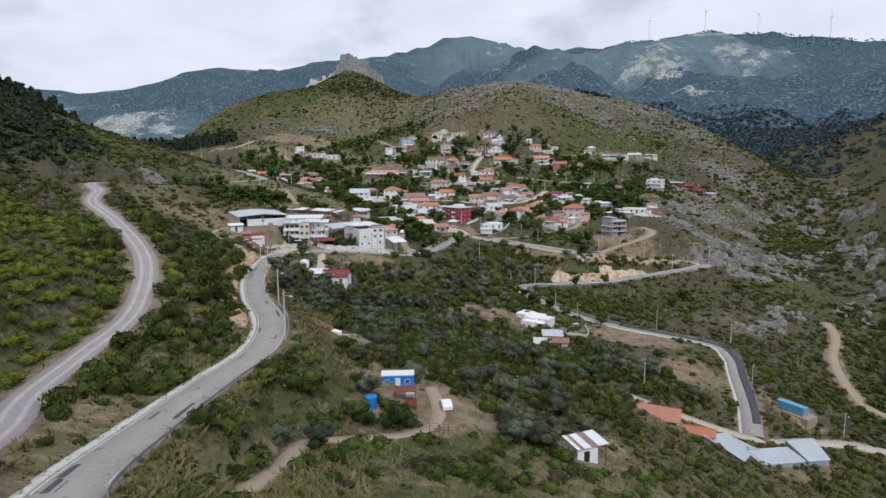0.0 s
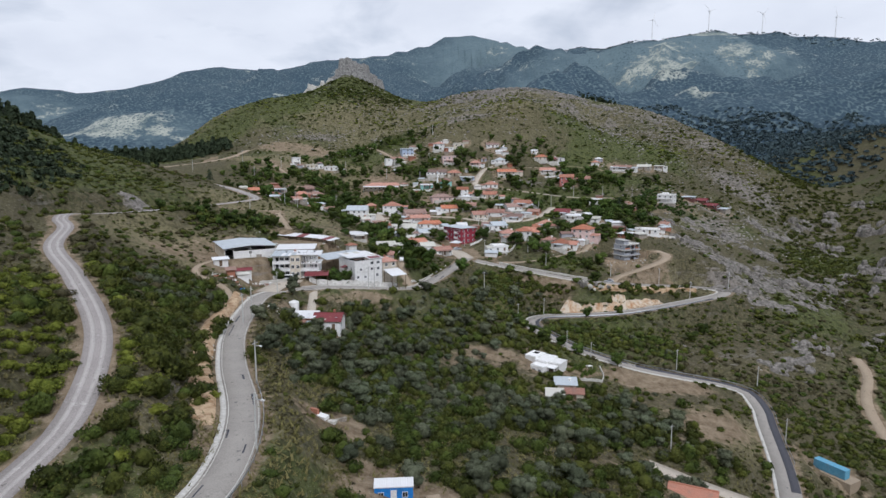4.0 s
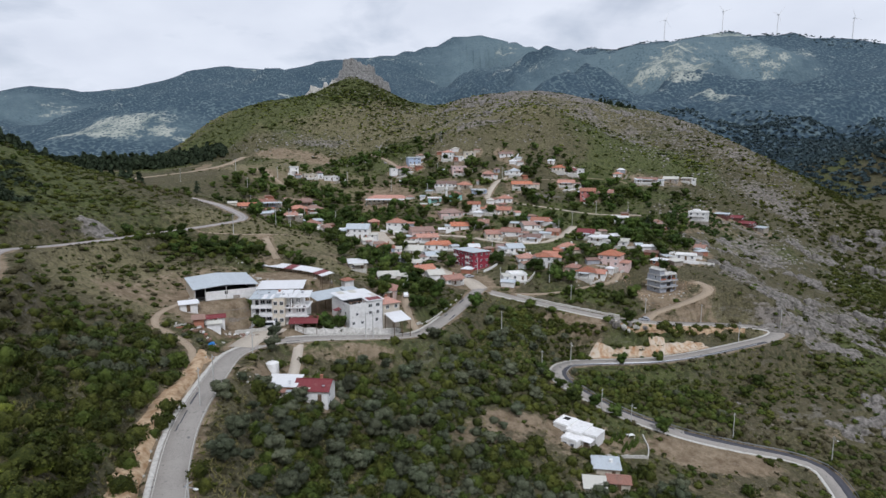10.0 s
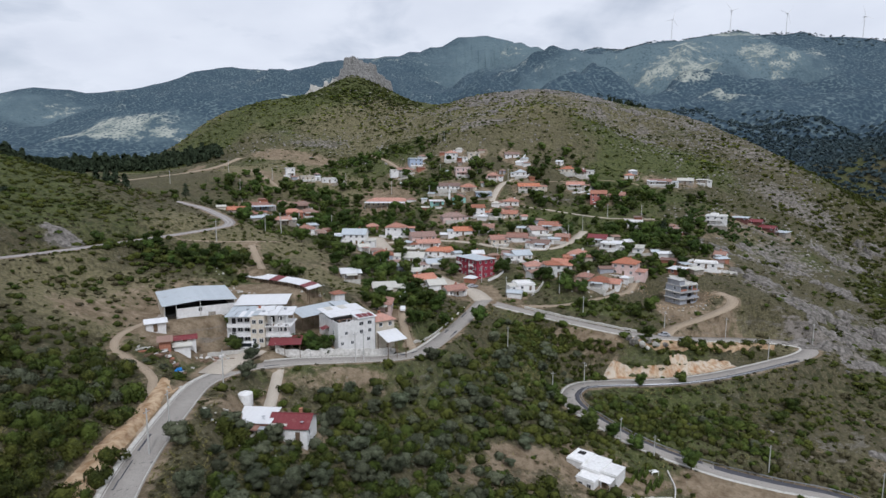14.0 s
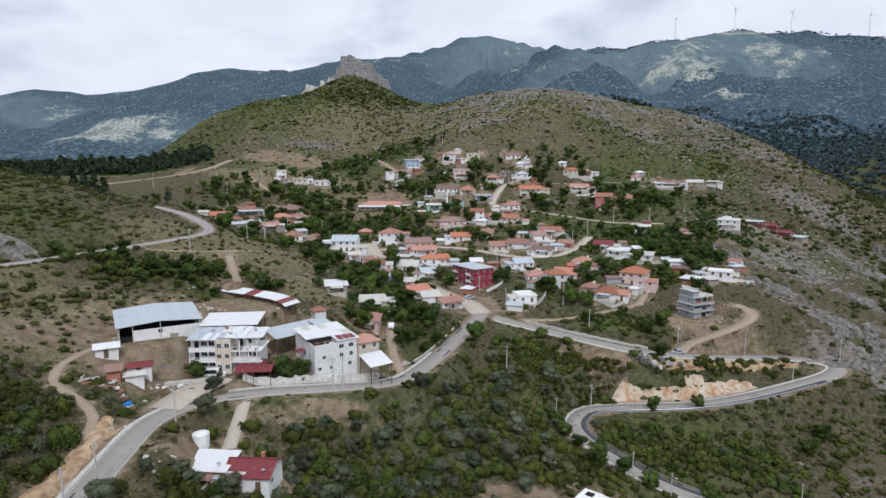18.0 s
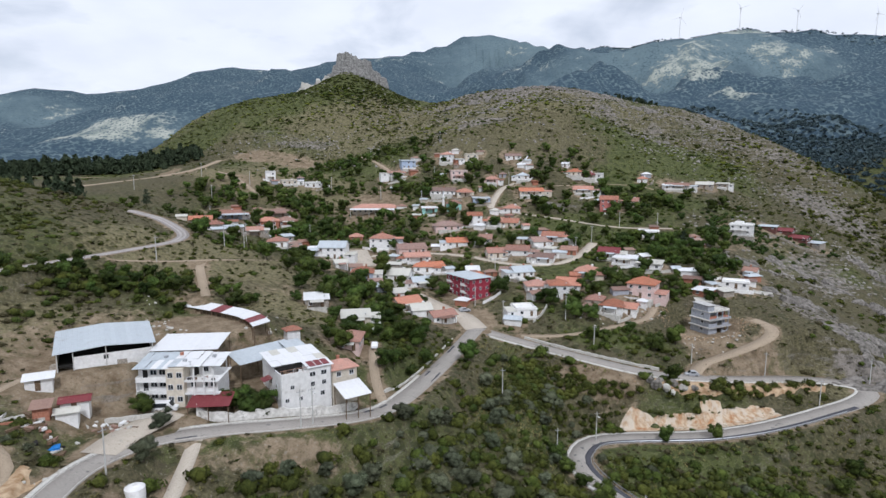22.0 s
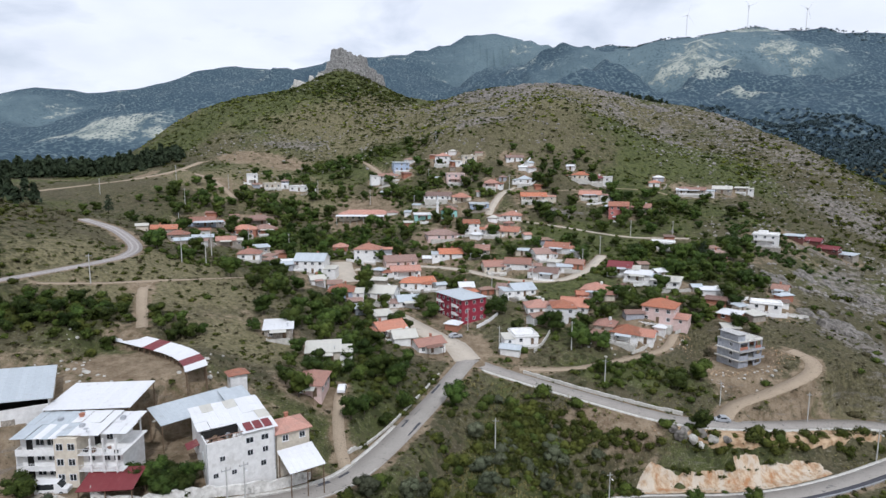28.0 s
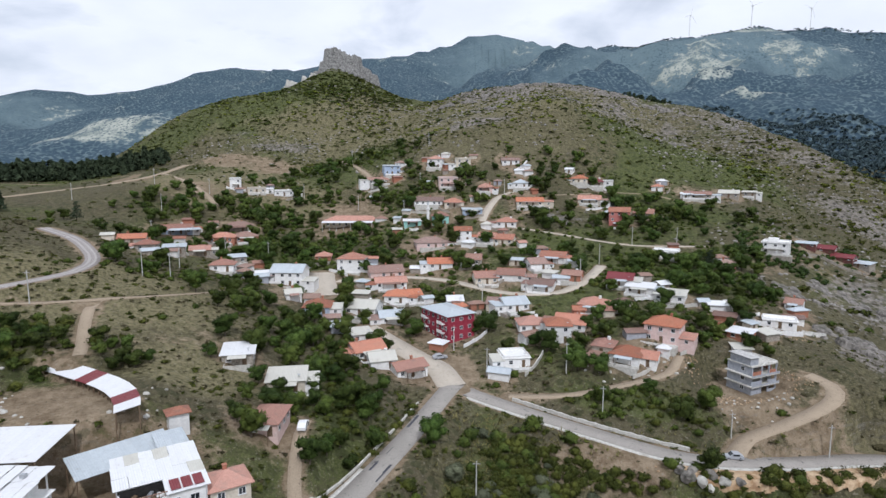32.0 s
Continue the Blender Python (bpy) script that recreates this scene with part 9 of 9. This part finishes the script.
for k, (x, y, long, wide, turn, tall) in enumerate([(134, 352, 7, 5, -20, 1.5), (143, 346, 6, 4, -20, 1.4), (138, 319, 7, 4, -20, 1.7), (131, 300, 6, 4, -20, 1.6), (141, 296, 7, 4, -25, 1.7), (152, 290, 7, 4, -30, 1.6), (153, 304, 7, 4, -30, 1.8), (143, 307, 6, 4, -20, 1.7), (150, 326, 8, 5, -15, 1.9), (158, 319, 7, 4, -25, 1.8), (165, 311, 8, 4, -30, 1.9), (180, 308, 8, 5, -30, 1.8), (172, 296, 7, 4, -30, 1.5),
                                                    (140, 388, 8, 6, -30, 1.4), (161, 405, 9, 6, -40, 1.5), (174, 392, 9, 5, -45, 1.4), (147, 259, 8, 4, 30, 1.3), (200, 328, 12, 6, 40, 2.0), (195, 275, 12, 7, 40, 2.0), (222, 350, 12, 7, 45, 2.0), (62, 452, 8, 5, 0, 1.8),
                                                    (14, 645, 24, 4, 0, 2.4), (44, 660, 18, 4, 5, 2.2), (84, 664, 24, 5, 0, 2.4), (125, 660, 20, 5, -8, 2.0), (165, 645, 20, 5, -15, 1.7), (205, 612, 18, 5, -30, 1.5), (95, 605, 22, 4, -5, 1.1), (150, 580, 20, 4, -12, 1.1), (30, 590, 10, 5, 0, 2.4), (-125, 262, 6, 3, 0, 1.2)]):
    outcrop(x, y, long, wide, turn, tall, 100 + k)
for k, (x, y, long, wide, turn, tall) in enumerate([(264, 465, 16, 7, 40, 4.5), (300, 480, 16, 8, 40, 5.0), (150, 313, 9, 6, -20, 3.0), (172, 323, 10, 6, -25, 3.6), (201, 335, 12, 7, 20, 4.2), (232, 327, 12, 8, 50, 5.0), (262, 376, 13, 8, 45, 5.5), (134, 250, 9, 6, 20, 2.4), (152, 259, 9, 6, 25, 2.6), (224, 296, 12, 8, 45, 5.0),
                                                    (134, 343, 9, 6, -20, 2.6), (255, 414, 13, 8, 45, 4.5), (314, 454, 14, 9, 45, 6.0), (242, 350, 12, 8, 45, 5.5), (215, 420, 12, 6, -40, 2.6), (190, 372, 12, 7, -40, 2.8), (345, 520, 16, 9, 45, 6.0), (280, 345, 14, 9, 45, 6.0)]):
    outcrop(x, y, long, wide, turn, tall, 160 + k)
ROCKS = []
for s in range(4):
    bm = bmesh.new()
    bmesh.ops.create_icosphere(bm, subdivisions=2, radius=1)
    for v in bm.verts:
        v.co *= 1 + 0.35 * noise.noise(v.co * 1.6 + Vector((s * 5.3, 0, 0))) + 0.12 * noise.noise(v.co * 4.1)
    bm.verts.index_update()
    ROCKS.append((np.array([v.co[:] for v in bm.verts]), np.array([[v.index for v in f.verts] for f in bm.faces])))
    bm.free()
stones = sow(ROCKY, 6.0, -180, 330, 230, 760, 0.35, 1.35, (0.3, 0.6), 14, 0.0, 17, 0.8)
stones[:, 2] -= 0.05 * stones[:, 3]
scatter("boulders", stones, ROCKS, MAT["crag"], "grey boulders and ledges on the stony hillside", "rocks")
PEBBLES = []
for s in range(3):
    bm = bmesh.new()
    bmesh.ops.create_icosphere(bm, subdivisions=1, radius=1)
    for v in bm.verts:
        v.co *= 1 + 0.6 * noise.noise(v.co * 1.7 + Vector((s * 3.7, 2.0, 0)))
    bm.verts.index_update()
    PEBBLES.append((np.array([v.co[:] for v in bm.verts]), np.array([[v.index for v in f.verts] for f in bm.faces])))
    bm.free()
scatter("hill_stones", sow([(70, 640, 160, 60, -5, 0.6), (200, 560, 110, 60, -30, 0.5), (-120, 590, 60, 24, 0, 0.6), (-20, 560, 120, 40, 0, 0.35), (180, 420, 60, 60, -30, 0.5), (-60, 690, 70, 40, 0, 0.3)], 3.4, -260, 330, 380, 740, 0.4, 1.3, (0.4, 0.8), 16, 0.0, 36, 0.5), PEBBLES, MAT["hill_stone"], "pale grey stones strewn over the hill", "rocks")
scatter("hill_tussocks", sow([(0, 620, 260, 110, 0, 0.55), (-190, 660, 100, 70, 0, 0.6), (-80, 480, 90, 60, 0, 0.45), (180, 520, 120, 80, -30, 0.5)], 3.0, -300, 330, 430, 760, 0.5, 1.2, (0.5, 0.9), 12, 0.0, 37, 0.5), TUFT, MAT["bush"], "dark green tussocks on the stony hill", "scrub")
rubble = sow([(-57, 180, 34, 4, 96, 0.3), (88, 311, 12, 6, 20, 0.6), (-70, 236, 12, 4, 20, 0.8), (-46, 189, 8, 4, 0, 0.8), (60, 323, 16, 5, 0, 0.5), (-62, 262, 22, 12, 0, 0.25)], 1.5, -120, 130, 120, 340, 0.15, 0.6, (0.5, 0.9), 8, 0.0, 18, 0.3, 0.0)


def cut_bank(name, p, toward, height, label):
    """A raw bank of pale earth standing over the inner edge of a road."""
    tan = np.gradient(p[:, :2], axis=0)
    tan /= np.linalg.norm(tan, axis=1)[:, None]
    side = np.stack([tan[:, 1], -tan[:, 0]], 1)
    side *= np.sign(side @ np.array(toward, float))[:, None]
    fine = np.linspace(0, len(p) - 1, (len(p) - 1) * 5 + 1)
    cols = [np.interp(fine, np.arange(len(p)), k) for k in (p[:, 0], p[:, 1], side[:, 0], side[:, 1])]
    rows = [(4.0, -0.04), (4.2, 0.15), (4.45, 0.35), (4.6, 0.55), (4.85, 0.72), (5.1, 0.88), (5.5, 1.0), (6.2, 0.95), (7.6, 0.5), (9.0, -0.1)]
    u = np.linspace(0, 1, len(fine))
    env = np.clip(np.sin(u * math.pi) * 1.4, 0, 1) * (0.3 + 1.1 * fractal(u * 60, u * 0, 14, 4, 77))
    verts = []
    for k, (off, up) in enumerate(rows):
        jag = (fractal(u * 60, u * 0 + k * 0.9, 4.5, 4, 78) - 0.5) * 0.8
        x, y = cols[0] + cols[2] * (off + jag), cols[1] + cols[3] * (off + jag)
        verts.append(np.stack([x, y, ground_height(x, y) + height * up * env - (0.3 if up < 0 else 0)], 1))
    n = len(fine)
    i = (np.arange(len(rows) - 1)[:, None] * n + np.arange(n - 1)[None]).ravel()
    me = bpy.data.meshes.new(name)
    me.from_pydata(np.concatenate(verts).tolist(), [], np.stack([i, i + 1, i + n + 1, i + n], 1).tolist())
    me.shade_smooth()
    me.materials.append(MAT["ochre"])
    tagged(new(name, me), label, "bank", kind="structure")


def bare_face(name, p, toward, first, last, steps, reach, rough, push, material, label, seed):
    """Bare soil on the slope beside a road, as far up or down as reach(u) metres, with gullies and a ragged edge."""
    tan = np.gradient(p[:, :2], axis=0)
    tan /= np.linalg.norm(tan, axis=1)[:, None]
    side = np.stack([tan[:, 1], -tan[:, 0]], 1)
    side *= np.sign(side @ np.array(toward, float))[:, None]
    fine = np.linspace(0, len(p) - 1, (len(p) - 1) * 7 + 1)
    cx, cy, cz, sx, sy = [np.interp(fine, np.arange(len(p)), k) for k in (p[:, 0], p[:, 1], p[:, 2], side[:, 0], side[:, 1])]
    u, v = np.meshgrid(np.linspace(0, 1, len(fine)), np.linspace(0, 1, steps))
    off = first + (last - first) * v
    x, y = cx + sx * off, cy + sy * off
    ground_z = ground_height(x.ravel(), y.ravel()).reshape(x.shape)
    span = len(fine) * 0.43
    ragged = reach(u) * (rough + 2 * (1 - rough) * fractal(u * span, v * 0, 6.0, 4, seed))
    inside = ragged - np.abs(ground_z - cz)
    gully = fractal(u * span, v * 1.5, 2.6, 4, seed + 1) - 0.35
    lift = np.clip(inside * 0.6, -0.2, 1.0) * (0.5 + 1.3 * gully)
    x, y, z = x - sx * push * lift, y - sy * push * lift, ground_z + 0.3 * lift + np.where(inside < 0, -0.15, 0.04)
    n = len(fine)
    i = (np.arange(steps - 1)[:, None] * n + np.arange(n - 1)[None]).ravel()
    quads = np.stack([i, i + 1, i + n + 1, i + n], 1)
    quads = quads[(inside.ravel()[quads] > -0.5).all(1)]
    used, index = np.unique(quads, return_inverse=True)
    me = bpy.data.meshes.new(name)
    me.from_pydata(np.stack([x, y, z], -1).reshape(-1, 3)[used].tolist(), [], index.reshape(-1, 4).tolist())
    me.shade_smooth()
    me.materials.append(material)
    tagged(new(name, me), label, "bank", kind="structure")


branch, main = np.array(ROAD_BRANCH), np.array(ROAD_MAIN)
order = np.arange(len(branch))
lower_arm = (branch[:, 0] > 46) & (branch[:, 0] < 100) & (branch[:, 1] < 284) & (branch[:, 1] > 264) & (order > len(branch) * 0.3)
upper_arm = (branch[:, 0] > 59) & (branch[:, 0] < 116) & (branch[:, 1] > 287) & (order < len(branch) * 0.35)
cut_bank("road_bank", main[(main[:, 1] > 108) & (main[:, 1] < 204) & (main[:, 0] < -20)], (-1, 0), 1.5, "crumbling ochre earth bank beside the asphalt road")
bare_face("cut_bank", branch[lower_arm], (0, 1), 4.4, 13.0, 60, lambda u: 5.2 * np.clip(u * 2.0 + 0.12, 0, 1) * np.clip((1 - u) * 9, 0, 1), 0.6, 0.9, MAT["cut_face"], "raw pale ochre earth bank above the road", 77)
bare_face("spill_bank", branch[upper_arm], (0, -1), 3.9, 12.0, 46, lambda u: 2.6 * np.clip(u * 5, 0, 1) * np.clip((1.15 - u) * 1.1, 0.3, 1), -0.1, -0.3, MAT["ochre"], "pale stony spoil spilling below the road's edge", 83)
for k, (x, y, wide, tall, turn) in enumerate([(61.8, 281.4, 1.7, 1.6, 20), (64.4, 280.9, 1.5, 1.2, 80), (66.6, 281.9, 1.3, 1.3, 140), (63.2, 283.1, 1.2, 0.9, 200), (69.2, 281.2, 1.6, 1.0, 260), (72.6, 281.6, 1.2, 0.9, 310), (60.2, 282.6, 1.1, 1.2, 10), (66.0, 280.2, 1.0, 0.9, 100)]):
    me = bpy.data.meshes.new("boulder")
    me.from_pydata((ROCKS[k % 4][0] * (wide, wide * 0.8, tall)).tolist(), [], ROCKS[k % 4][1].tolist())
    me.materials.append(MAT["pale_crag" if k % 3 == 1 else "crag"])
    tagged(new("boulder", me), "big grey boulder lying on the stony bank below the road", "boulder", "boulders below the road").matrix_basis = pose(x, y, ground_at(x, y) + 0.2 * tall, 0, 0, turn)
scatter("pale_rubble", sow([(86, 312, 10, 4, 20, 0.9), (99, 316, 7, 5, 0, 0.7), (75, 323, 8, 5, -30, 1.0), (70, 284, 14, 2.0, 5, 1.0), (110, 341, 10, 3, -10, 0.5)], 0.8, 40, 130, 275, 350, 0.1, 0.34, (0.5, 0.9), 6, 0.0, 41, 0.2, 0.0), PEBBLES, MAT["ochre"], "pale broken stones and building rubble on bare earth", "stones")
scatter("rubble", rubble, ROCKS, MAT["pale_crag"], "pale rubble and stones on bare banks", "stones")
